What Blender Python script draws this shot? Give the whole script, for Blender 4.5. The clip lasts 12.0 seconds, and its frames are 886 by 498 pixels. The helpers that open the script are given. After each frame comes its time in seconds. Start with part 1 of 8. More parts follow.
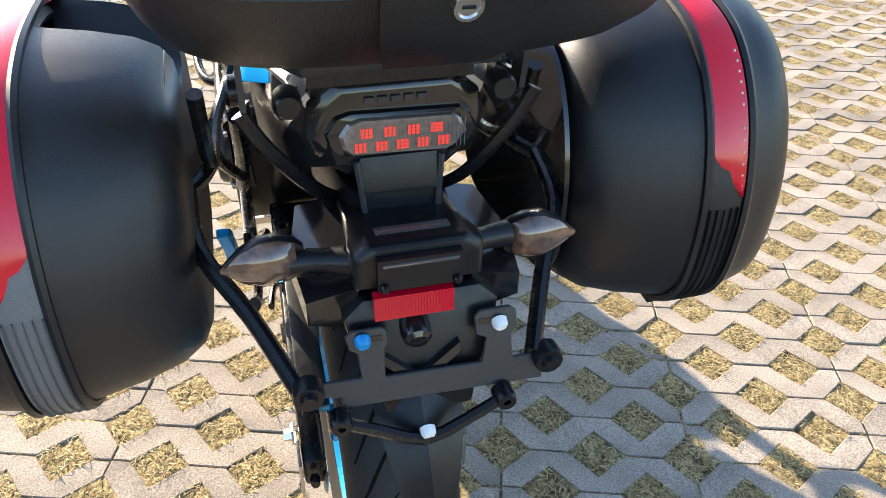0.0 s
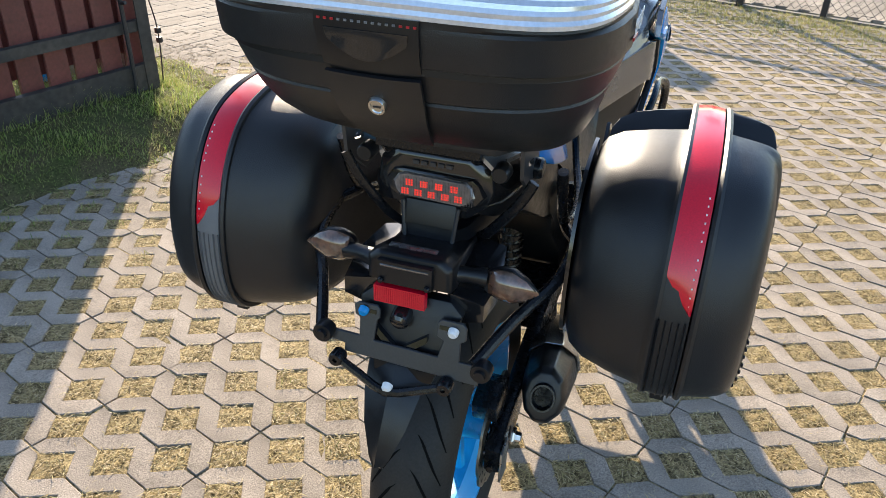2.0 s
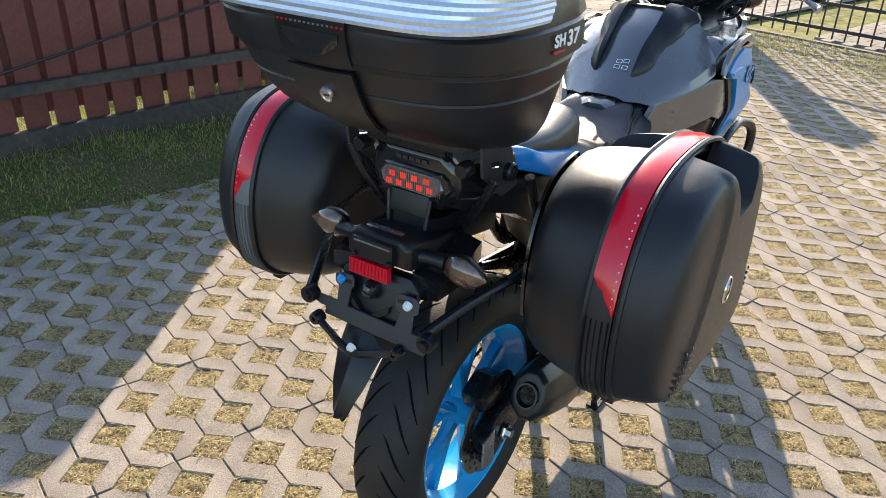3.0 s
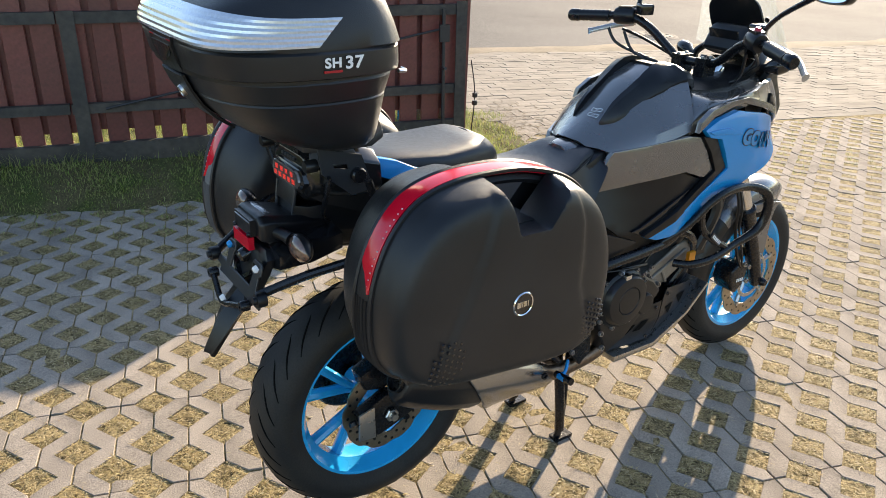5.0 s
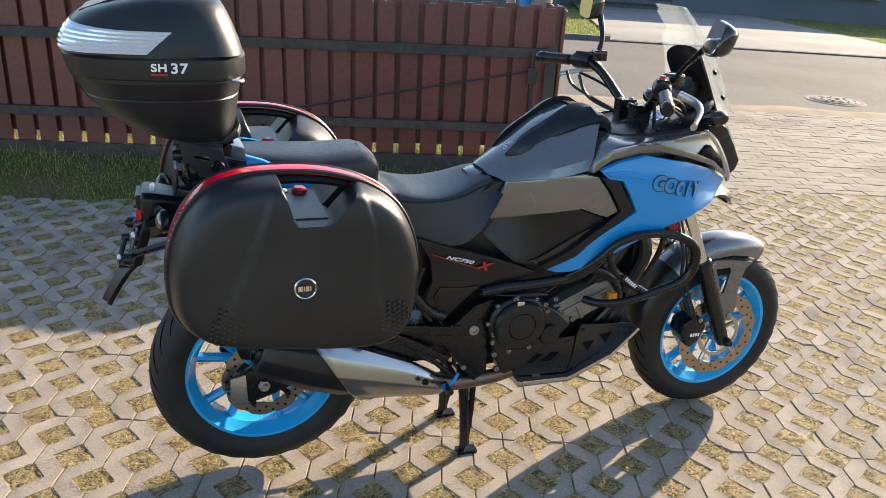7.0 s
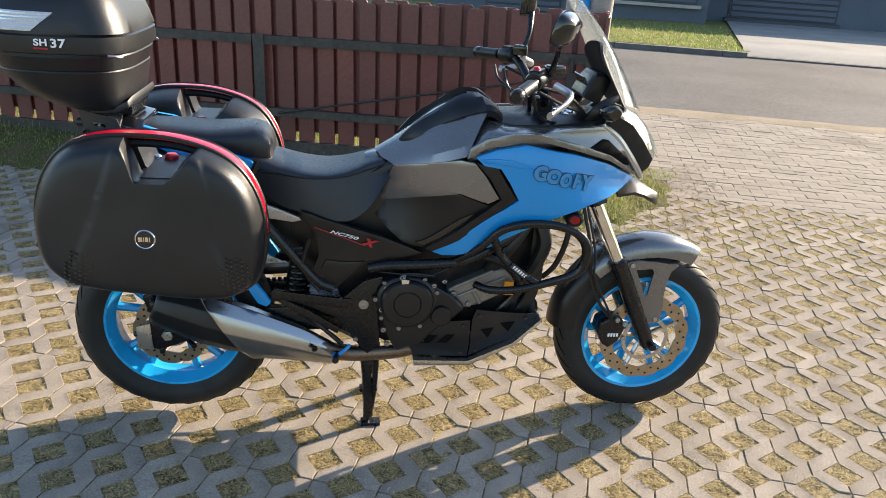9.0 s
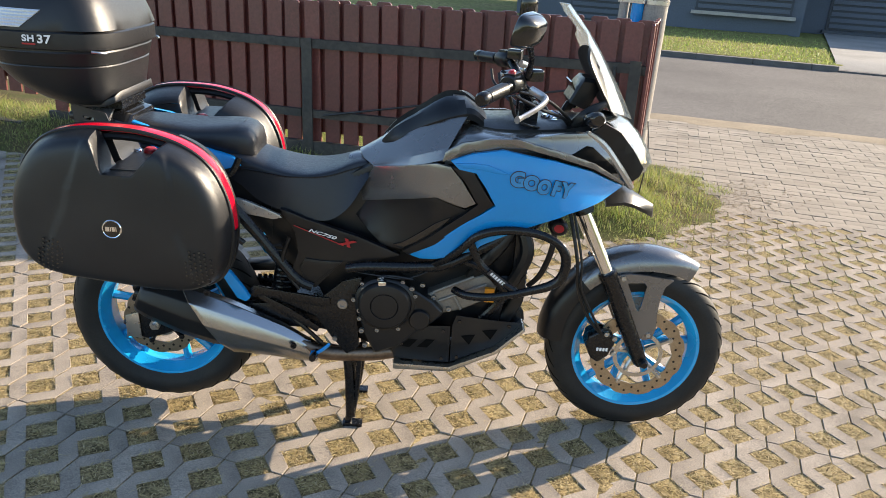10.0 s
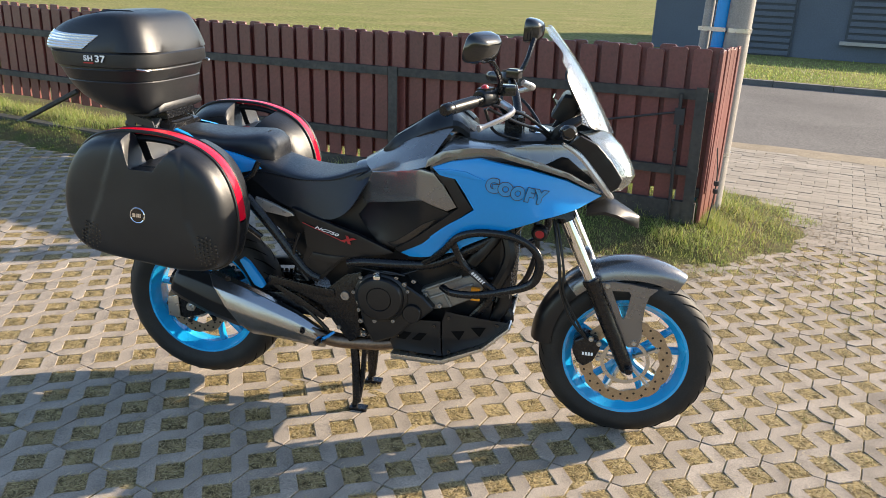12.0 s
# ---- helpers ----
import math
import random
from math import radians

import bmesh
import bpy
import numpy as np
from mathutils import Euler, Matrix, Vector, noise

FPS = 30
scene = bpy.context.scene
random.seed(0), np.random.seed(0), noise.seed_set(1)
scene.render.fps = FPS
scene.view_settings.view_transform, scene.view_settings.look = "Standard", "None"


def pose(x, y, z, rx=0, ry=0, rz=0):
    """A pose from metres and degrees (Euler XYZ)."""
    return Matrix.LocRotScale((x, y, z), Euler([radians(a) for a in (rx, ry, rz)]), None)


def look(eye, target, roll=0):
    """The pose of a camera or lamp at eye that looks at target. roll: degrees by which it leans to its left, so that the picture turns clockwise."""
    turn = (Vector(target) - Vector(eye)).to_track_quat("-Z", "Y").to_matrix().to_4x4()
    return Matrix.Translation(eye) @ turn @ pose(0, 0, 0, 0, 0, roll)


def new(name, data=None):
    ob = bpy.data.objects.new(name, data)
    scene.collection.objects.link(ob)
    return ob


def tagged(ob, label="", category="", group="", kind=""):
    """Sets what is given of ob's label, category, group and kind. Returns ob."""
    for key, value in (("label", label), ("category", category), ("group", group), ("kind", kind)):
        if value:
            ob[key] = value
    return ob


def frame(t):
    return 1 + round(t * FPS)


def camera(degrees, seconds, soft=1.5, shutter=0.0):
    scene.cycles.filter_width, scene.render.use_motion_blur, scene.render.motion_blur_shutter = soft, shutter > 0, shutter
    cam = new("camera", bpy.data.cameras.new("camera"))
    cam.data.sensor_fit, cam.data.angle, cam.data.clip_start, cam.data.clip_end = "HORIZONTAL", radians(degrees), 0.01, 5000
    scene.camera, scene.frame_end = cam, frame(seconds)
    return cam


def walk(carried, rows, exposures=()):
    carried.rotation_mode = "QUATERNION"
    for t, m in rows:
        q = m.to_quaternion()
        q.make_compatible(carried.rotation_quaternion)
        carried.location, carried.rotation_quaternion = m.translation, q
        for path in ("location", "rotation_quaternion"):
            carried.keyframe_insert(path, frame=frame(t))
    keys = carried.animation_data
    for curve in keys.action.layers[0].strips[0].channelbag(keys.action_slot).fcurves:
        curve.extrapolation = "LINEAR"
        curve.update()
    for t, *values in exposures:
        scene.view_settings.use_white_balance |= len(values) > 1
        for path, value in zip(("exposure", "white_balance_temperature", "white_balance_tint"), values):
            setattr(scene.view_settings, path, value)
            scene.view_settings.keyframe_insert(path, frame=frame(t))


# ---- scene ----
cam = camera(59.9, 12.0, soft=0.8)
# seconds, eye, a point looked at, roll
PATH = [
    (0, (-0.858, 0.172, 1.323), (0.68, -0.353, 0.158), 1.5),
    (0.5, (-1.104, 0.138, 1.414), (0.541, -0.225, 0.337), 1.9),
    (1, (-1.202, 0.052, 1.445), (0.494, -0.024, 0.388), 1.7),
    (1.5, (-1.204, -0.141, 1.455), (0.504, 0.061, 0.433), 2.2),
    (2, (-1.192, -0.299, 1.46), (0.484, 0.159, 0.47), 2.1),
    (2.2, (-1.185, -0.373, 1.444), (0.467, 0.19, 0.468), 2.3),
    (2.5, (-1.214, -0.503, 1.456), (0.403, 0.179, 0.497), 2.2),
    (3, (-1.217, -0.663, 1.466), (0.324, 0.224, 0.55), 2.0),
    (3.2, (-1.193, -0.719, 1.454), (0.314, 0.242, 0.555), 2.0),
    (4.8, (-0.952, -1.347, 1.494), (0.255, 0.021, 0.676), 2.4),
    (5, (-0.92, -1.412, 1.496), (0.245, -0.004, 0.684), 2.5),
    (5.2, (-0.883, -1.448, 1.486), (0.244, -0.002, 0.686), 2.4),
    (5.5, (-0.791, -1.539, 1.472), (0.269, -0.035, 0.688), 2.5),
    (6, (-0.613, -1.669, 1.516), (0.339, -0.083, 0.755), 2.8),
    (6.5, (-0.468, -1.797, 1.511), (0.373, -0.143, 0.767), 3.4),
    (7, (-0.303, -2.026, 1.528), (0.431, -0.316, 0.794), 4.0),
    (7.5, (-0.148, -2.125, 1.498), (0.49, -0.376, 0.768), 4.3),
    (7.7, (-0.047, -2.154, 1.499), (0.548, -0.389, 0.769), 4.3),
    (9.3, (0.492, -2.421, 1.524), (0.792, -0.58, 0.802), 3.8),
    (9.5, (0.55, -2.436, 1.522), (0.808, -0.588, 0.801), 3.9),
    (10, (0.734, -2.4, 1.52), (0.874, -0.538, 0.804), 3.8),
    (10.5, (0.893, -2.369, 1.534), (0.91, -0.495, 0.836), 3.5),
    (11, (1.045, -2.431, 1.528), (0.948, -0.553, 0.847), 3.1),
    (11.5, (1.193, -2.526, 1.527), (1.01, -0.649, 0.861), 2.8),
    (12, (1.225, -2.619, 1.52), (0.997, -0.743, 0.867), 2.5),
]
walk(cam, [(t, look(eye, at, roll)) for t, eye, at, roll in PATH], [(0, 2.10, 6750, 10), (0.6, 1.90, 6750, 10), (1.2, 1.70, 6750, 10), (3, 1.66, 6850, 10), (6, 1.51, 7000, 10), (9, 1.54, 6900, 10), (12, 1.49, 6850, 10)])

# ---------------------------------------------------------------- light
SUN_AZ, SUN_EL = 26.3, 22.2          # degrees from +x towards +y, and above the horizon
world = bpy.data.worlds.new("sky")
scene.world = world
world.use_nodes = True
wn = world.node_tree.nodes
sky = wn.new("ShaderNodeTexSky")
sky.sky_type = "NISHITA"
sky.sun_disc = False
sky.sun_elevation = radians(SUN_EL)
sky.ozone_density = 2.2
sky.dust_density = 0.7
sky.sun_rotation = radians(90 - SUN_AZ)
world.node_tree.links.new(sky.outputs["Color"], wn["Background"].inputs["Color"])
wn["Background"].inputs["Strength"].default_value = 0.13
sun = new("sun", bpy.data.lights.new("sun", "SUN"))
sun.data.energy = 4.4
sun.data.angle = radians(0.53)
sun.data.color = (1.0, 0.86, 0.68)
sun_way = Vector((math.cos(radians(SUN_AZ)) * math.cos(radians(SUN_EL)), math.sin(radians(SUN_AZ)) * math.cos(radians(SUN_EL)), math.sin(radians(SUN_EL))))
sun.matrix_world = look(sun_way * 30, (0, 0, 0))

# ---------------------------------------------------------------- materials
def material(name, colour, rough=0.5, metal=0.0, grain=0.0, scale=60.0, bump=0.0, stain=0.0, stain_scale=3.0, stain_colour=None,
             coat=0.0, fleck=0.0, piece=0.0, rough_var=0.0, island=0.0, spec=0.5):
    """A surface: base colour, fine grain, larger stains, relief, and a shift from piece to piece."""
    m = bpy.data.materials.new(name)
    m.use_nodes = True
    nt = m.node_tree
    n, l = nt.nodes, nt.links
    b = n["Principled BSDF"]
    b.inputs["Roughness"].default_value = rough
    b.inputs["Metallic"].default_value = metal
    b.inputs["Coat Weight"].default_value = coat
    b.inputs["Coat Roughness"].default_value = 0.05
    b.inputs["Specular IOR Level"].default_value = spec
    co = n.new("ShaderNodeTexCoord").outputs["Object"]
    out = None

    def noise_tex(s, detail=4.0):
        t = n.new("ShaderNodeTexNoise")
        t.inputs["Scale"].default_value = s
        t.inputs["Detail"].default_value = detail
        l.new(co, t.inputs["Vector"])
        return t.outputs["Fac"]

    def mix(fac, a, c, mode="MIX"):
        x = n.new("ShaderNodeMix")
        x.data_type, x.blend_type = "RGBA", mode
        for i, v in ((0, fac), (6, a), (7, c)):
            if hasattr(v, "is_linked"):
                l.new(v, x.inputs[i])
            else:
                x.inputs[i].default_value = v if i == 0 else (*v[:3], 1)
        return x.outputs[2]

    def ramp(v, a, c):
        r = n.new("ShaderNodeMapRange")
        r.inputs[1].default_value, r.inputs[2].default_value = a, c
        l.new(v, r.inputs[0])
        return r.outputs[0]

    out = colour
    if stain:
        f = ramp(noise_tex(stain_scale, 6.0), 0.42, 0.68)
        sc = stain_colour or tuple(c * (1 - stain) for c in colour)
        out = mix(f, out, sc)
    if grain:
        f = ramp(noise_tex(scale, 3.0), 0.3, 0.7)
        g = mix(f, (1 - grain,) * 3, (1 + grain * 0.6,) * 3)
        out = mix(1.0, out, g, "MULTIPLY")
    if fleck:
        v = n.new("ShaderNodeTexVoronoi")
        v.inputs["Scale"].default_value = scale * 2.2
        l.new(co, v.inputs["Vector"])
        g = mix(ramp(v.outputs["Distance"], 0.1, 0.5), (1 - fleck,) * 3, (1 + fleck * 0.5,) * 3)
        out = mix(1.0, out, g, "MULTIPLY")
    if piece or island:
        src = n.new("ShaderNodeObjectInfo").outputs["Random"] if piece else n.new("ShaderNodeNewGeometry").outputs["Random Per Island"]
        a = piece or island
        g = mix(src, (1 - a,) * 3, (1 + a,) * 3)
        out = mix(1.0, out, g, "MULTIPLY")
    if hasattr(out, "is_linked"):
        l.new(out, b.inputs["Base Color"])
    else:
        b.inputs["Base Color"].default_value = (*out, 1)
    if rough_var:
        r = n.new("ShaderNodeMapRange")
        r.inputs[1].default_value, r.inputs[2].default_value = 0.35, 0.65
        r.inputs[3].default_value, r.inputs[4].default_value = rough - rough_var, rough + rough_var
        l.new(noise_tex(scale * 0.15, 5.0), r.inputs[0])
        l.new(r.outputs[0], b.inputs["Roughness"])
    if bump:
        bp = n.new("ShaderNodeBump")
        bp.inputs["Strength"].default_value = min(1.0, bump)
        bp.inputs["Distance"].default_value = 0.002
        l.new(noise_tex(scale, 5.0), bp.inputs["Height"])
        l.new(bp.outputs["Normal"], b.inputs["Normal"])
    return m


CONCRETE = material("paver_concrete", (0.325, 0.279, 0.232), 0.9, spec=0.08, grain=0.42, scale=260, bump=0.7, stain=0.34, stain_scale=5.0, fleck=0.28, piece=0.12)
CONCRETE_FAR = material("paver_concrete_joined", (0.325, 0.279, 0.232), 0.9, spec=0.08, grain=0.42, scale=260, bump=0.7, stain=0.34, stain_scale=5.0, fleck=0.28, island=0.12)
BLOCK = material("block_concrete", (0.335, 0.292, 0.240), 0.9, spec=0.06, grain=0.22, scale=120, bump=0.5, stain=0.28, stain_scale=1.6, piece=0.10)
BLOCK_FAR = material("block_concrete_joined", (0.335, 0.292, 0.240), 0.9, spec=0.06, grain=0.22, scale=120, bump=0.5, stain=0.28, stain_scale=1.6, island=0.10)
SOIL = material("soil_and_clippings", (0.300, 0.232, 0.120), 0.95, spec=0.12, grain=0.8, scale=150, bump=1.0, stain=0.5, stain_scale=24, stain_colour=(0.105, 0.080, 0.038), fleck=0.5)
TURF = material("turf", (0.175, 0.180, 0.060), 0.95, spec=0.05, grain=0.5, scale=9, bump=1.0, stain=0.5, stain_scale=0.35, stain_colour=(0.235, 0.205, 0.085))
ASPHALT = material("asphalt", (0.150, 0.138, 0.128), 0.9, spec=0.1, grain=0.45, scale=55, bump=0.8, stain=0.22, stain_scale=0.5, fleck=0.4)
SAND = material("sandy_road_edge", (0.29, 0.235, 0.165), 0.95, spec=0.2, grain=0.3, scale=80, bump=0.6, stain=0.25, stain_scale=2.5)
DARK_KERB = material("weathered_kerb", (0.130, 0.122, 0.114), 0.9, grain=0.25, scale=60, bump=0.5, stain=0.3)
BANK = material("thin_turf_soil", (0.105, 0.085, 0.042), 0.95, spec=0.1, grain=0.6, scale=110, bump=1.0, stain=0.5, stain_scale=5, stain_colour=(0.070, 0.082, 0.025))
DRIVE = material("driveway_concrete", (0.25, 0.238, 0.22), 0.9, grain=0.2, scale=40, bump=0.4, stain=0.25, stain_scale=0.8)
KERB = material("kerb_concrete", (0.36, 0.34, 0.31), 0.85, grain=0.2, scale=90, bump=0.5, stain=0.2)


def blade_material(name, stops):
    """Leaf blades and straws: one colour for each blade out of a ramp."""
    m = bpy.data.materials.new(name)
    m.use_nodes = True
    n, l = m.node_tree.nodes, m.node_tree.links
    b = n["Principled BSDF"]
    b.inputs["Roughness"].default_value = 0.6
    r = n.new("ShaderNodeValToRGB")
    e = r.color_ramp.elements
    while len(e) < len(stops):
        e.new(0.5)
    for k, c in enumerate(stops):
        e[k].position = k / (len(stops) - 1)
        e[k].color = (*c, 1)
    l.new(n.new("ShaderNodeNewGeometry").outputs["Random Per Island"], r.inputs["Fac"])
    l.new(r.outputs["Color"], b.inputs["Base Color"])
    t = n.new("ShaderNodeBsdfTranslucent")
    l.new(r.outputs["Color"], t.inputs["Color"])
    x = n.new("ShaderNodeMixShader")
    x.inputs[0].default_value = 0.42
    l.new(b.outputs[0], x.inputs[1])
    l.new(t.outputs[0], x.inputs[2])
    l.new(x.outputs[0], n["Material Output"].inputs["Surface"])
    return m


STRAW = blade_material("dry_straw", [(0.60, 0.47, 0.255), (0.43, 0.325, 0.155), (0.22, 0.152, 0.07), (0.53, 0.43, 0.20), (0.33, 0.28, 0.11), (0.68, 0.56, 0.35), (0.15, 0.107, 0.053)])
MIXED = blade_material("half_dry_grass", [(0.48, 0.40, 0.18), (0.25, 0.26, 0.07), (0.36, 0.31, 0.13), (0.16, 0.20, 0.05), (0.42, 0.37, 0.16)])
GREEN = blade_material("green_grass", [(0.19, 0.28, 0.050), (0.32, 0.39, 0.085), (0.12, 0.18, 0.036), (0.42, 0.42, 0.13), (0.25, 0.34, 0.065), (0.52, 0.46, 0.21)])
BLUE = material("blue_paint", (0.0, 0.240, 0.60), 0.27, spec=0.35, coat=0.25, grain=0.03, scale=300, stain=0.05, stain_scale=2)
BLUE_RIM = material("blue_rim_paint", (0.003, 0.335, 0.68), 0.25, coat=0.5, stain=0.12, stain_scale=14, rough_var=0.06)
GREY = material("metallic_grey_paint", (0.190, 0.188, 0.190), 0.26, metal=0.72, coat=0.45, stain=0.06, stain_scale=3, rough_var=0.03)
SILVER = material("silver_paint", (0.42, 0.42, 0.43), 0.32, metal=0.75, grain=0.05, scale=900, coat=0.2, rough_var=0.05)
SHIELD = material("satin_steel_cover", (0.36, 0.36, 0.365), 0.25, metal=1.0, stain=0.04, stain_scale=2.0)
STEEL = material("brushed_steel", (0.52, 0.51, 0.49), 0.30, metal=1.0, grain=0.03, scale=500, stain=0.05, stain_scale=2.5, rough_var=0.04)
CHROME = material("chrome", (0.72, 0.72, 0.73), 0.08, metal=1.0, stain=0.05, stain_scale=20)
DISC = material("brake_disc_steel", (0.42, 0.36, 0.28), 0.32, metal=1.0, grain=0.15, scale=200, stain=0.15, stain_scale=25)
ENGINE_BLACK = material("satin_engine_black", (0.016, 0.0165, 0.018), 0.34, metal=0.35, grain=0.15, scale=400, bump=0.1, stain=0.2, stain_scale=10, spec=0.5)
ENGINE_GREY = material("cast_engine_grey", (0.25, 0.235, 0.212), 0.55, metal=0.7, grain=0.15, scale=260, bump=0.35, stain=0.2, stain_scale=12)
BRACKET = material("blackened_steel", (0.030, 0.032, 0.036), 0.32, grain=0.15, scale=300, stain=0.2, stain_scale=9)
LAMP_SILVER = material("headlamp_reflector", (0.30, 0.31, 0.32), 0.22, metal=0.8, grain=0.2, scale=45, stain=0.5, stain_scale=28, stain_colour=(0.20, 0.205, 0.21))
BOLT_DARK = material("zinc_bolt", (0.34, 0.34, 0.34), 0.3, metal=0.9, grain=0.1, scale=200)
LAMP_GREY = material("lamp_lens_grey", (0.17, 0.152, 0.148), 0.16, metal=0.3, coat=0.8, grain=0.25, scale=160)
BLACK = material("black_plastic", (0.0056, 0.0063, 0.0084), 0.33, grain=0.2, scale=500, bump=0.12, stain=0.15, stain_scale=6, stain_colour=(0.012, 0.012, 0.0125), rough_var=0.05, spec=0.38)
GROOVE = material("dull_black_hollow", (0.004, 0.004, 0.004), 0.95, spec=0.1)
BLACK_GLOSS = material("black_gloss", (0.010, 0.010, 0.011), 0.14, stain=0.1, stain_scale=8, coat=0.3)
GUARD = material("satin_black_plate", (0.012, 0.012, 0.013), 0.38, grain=0.2, scale=500, bump=0.12, stain=0.3, stain_scale=8, stain_colour=(0.020, 0.019, 0.017), spec=0.35)
BLACK_METAL = material("black_powder_coat", (0.0058, 0.0063, 0.0080), 0.26, grain=0.2, scale=600, bump=0.08, rough_var=0.05, spec=0.38)
CASE = material("grained_case_plastic", (0.0088, 0.0094, 0.0115), 0.38, grain=0.2, scale=700, bump=0.22, stain=0.10, stain_scale=5, stain_colour=(0.017, 0.017, 0.0185), rough_var=0.03, spec=0.42)
CASE_GREY = material("grey_plastic_and_sheen", (0.14, 0.14, 0.145), 0.5, grain=0.2, scale=600, bump=0.2, stain=0.2, stain_scale=8)
SEAT = material("seat_vinyl", (0.0100, 0.0118, 0.0168), 0.38, grain=0.2, scale=800, bump=0.2, stain=0.1, stain_scale=7, rough_var=0.06)
RUBBER = material("tyre_rubber", (0.0125, 0.0123, 0.0125), 0.62, grain=0.25, scale=220, bump=0.3, stain=0.5, stain_scale=9, stain_colour=(0.022, 0.020, 0.017), spec=0.35)
RED_LENS = material("red_reflector", (0.62, 0.003, 0.022), 0.18, grain=0.12, scale=420, coat=0.15)
RED = material("red_plastic", (0.40, 0.012, 0.02), 0.3, stain=0.1)
SILVER_LENS = material("silver_reflector", (0.62, 0.66, 0.72), 0.22, metal=0.55, coat=0.8, grain=0.1, scale=200)
SMOKED_AMBER = material("smoked_amber_lens", (0.175, 0.082, 0.050), 0.08, coat=1.0, grain=0.45, scale=90, stain=0.5, stain_scale=30, stain_colour=(0.085, 0.065, 0.055))
ORANGE = material("orange_paint", (0.75, 0.28, 0.01), 0.4)
WHITE = material("white_print", (0.78, 0.78, 0.78), 0.5, grain=0.05, scale=300)
DARK_PRINT = material("dark_print", (0.02, 0.02, 0.025), 0.4)
LETTER_BLUE = material("letter_print", (0.012, 0.22, 0.47), 0.3, coat=0.4)
MIRROR = material("mirror_glass", (0.9, 0.9, 0.9), 0.02, metal=1.0)


SCREEN = bpy.data.materials.new("windscreen_acrylic")
SCREEN.use_nodes = True
sn_, sl_ = SCREEN.node_tree.nodes, SCREEN.node_tree.links
clear, gloss, haze, m1, m2 = (sn_.new("ShaderNode" + k) for k in ("BsdfTransparent", "BsdfGlossy", "BsdfTranslucent", "MixShader", "MixShader"))
clear.inputs["Color"].default_value = (0.96, 0.975, 0.975, 1)
gloss.inputs["Roughness"].default_value = 0.03
haze.inputs["Color"].default_value = (0.75, 0.85, 0.88, 1)
fres = sn_.new("ShaderNodeLayerWeight")
fres.inputs["Blend"].default_value = 0.5
rise, share = sn_.new("ShaderNodeMath"), sn_.new("ShaderNodeMath")
rise.operation, share.operation = "POWER", "MULTIPLY_ADD"
rise.inputs[1].default_value = 2.6
share.inputs[1].default_value, share.inputs[2].default_value = 0.62, 0.045
sl_.new(fres.outputs["Facing"], rise.inputs[0])
sl_.new(rise.outputs[0], share.inputs[0])
sl_.new(share.outputs[0], m1.inputs[0])
sl_.new(clear.outputs[0], m1.inputs[1])
sl_.new(gloss.outputs[0], m1.inputs[2])
m2.inputs[0].default_value = 0.05
sl_.new(m1.outputs[0], m2.inputs[1])
sl_.new(haze.outputs[0], m2.inputs[2])
sl_.new(m2.outputs[0], sn_["Material Output"].inputs["Surface"])

# ---------------------------------------------------------------- mesh helpers
STREET = pose(0, 0, 0, 0, 0, -19.2)      # the street, the fence and the paving run along this frame's x


def mesh_of(bm, name, mat, smooth=True, angle=35):
    if isinstance(mat, (list, tuple)):
        mats = mat
    else:
        mats = [mat]
    bm.normal_update()
    if smooth:
        lim = radians(angle)
        for f in bm.faces:
            f.smooth = True
        for e in bm.edges:
            if len(e.link_faces) == 2 and e.link_faces[0].normal.angle(e.link_faces[1].normal, 0) > lim:
                e.smooth = False
    me = bpy.data.meshes.new(name)
    bm.to_mesh(me)
    bm.free()
    for m in mats:
        me.materials.append(m)
    return me


def part(name, bm, mat, parent=None, label="", smooth=True, angle=35):
    ob = new(name, mesh_of(bm, name, mat, smooth, angle))
    ob.parent = parent
    if label:
        ob["label"] = label
    return ob


def pieces(name, bm, mat, parent=None, label="", smooth=True, angle=35):
    """Like part(), but each loose piece becomes a part of its own."""
    left = set(bm.verts)
    out = []
    while left:
        stack, seen = [next(v for v in bm.verts if v in left)], set()
        seen.add(stack[0])
        while stack:
            v = stack.pop()
            for e in v.link_edges:
                o = e.other_vert(v)
                if o not in seen:
                    seen.add(o)
                    stack.append(o)
        left -= seen
        b, made = bmesh.new(), {}
        for v in bm.verts:
            if v in seen:
                made[v] = b.verts.new(v.co)
        for f in bm.faces:
            if f.verts[0] in seen:
                b.faces.new([made[v] for v in f.verts])
        out.append(part(name, b, mat, parent, label, smooth, angle))
    bm.free()
    return out


def thing(name, label, category, group="", kind="", m=None):
    ob = tagged(new(name), label, category, group, kind)
    ob.empty_display_size = 0.1
    if m is not None:
        ob.matrix_world = m
    return ob


def bevelled(bm, width, segs=2, angle=30):
    es = [e for e in bm.edges if len(e.link_faces) == 2 and e.calc_face_angle(0) > radians(angle)]
    if width > 0 and es:
        bmesh.ops.bevel(bm, geom=es, offset=width, segments=segs, profile=0.6, affect="EDGES", clamp_overlap=True)
    return bm


def box(x0, x1, y0, y1, z0, z1, bev=0.004, segs=2, bm=None, m=None):
    b = bmesh.new()
    vs = [b.verts.new((x, y, z)) for x in (x0, x1) for y in (y0, y1) for z in (z0, z1)]
    for q in ((0, 1, 3, 2), (4, 6, 7, 5), (0, 4, 5, 1), (2, 3, 7, 6), (0, 2, 6, 4), (1, 5, 7, 3)):
        b.faces.new([vs[i] for i in q])
    bevelled(b, bev, segs)
    return merged(bm, b, m)


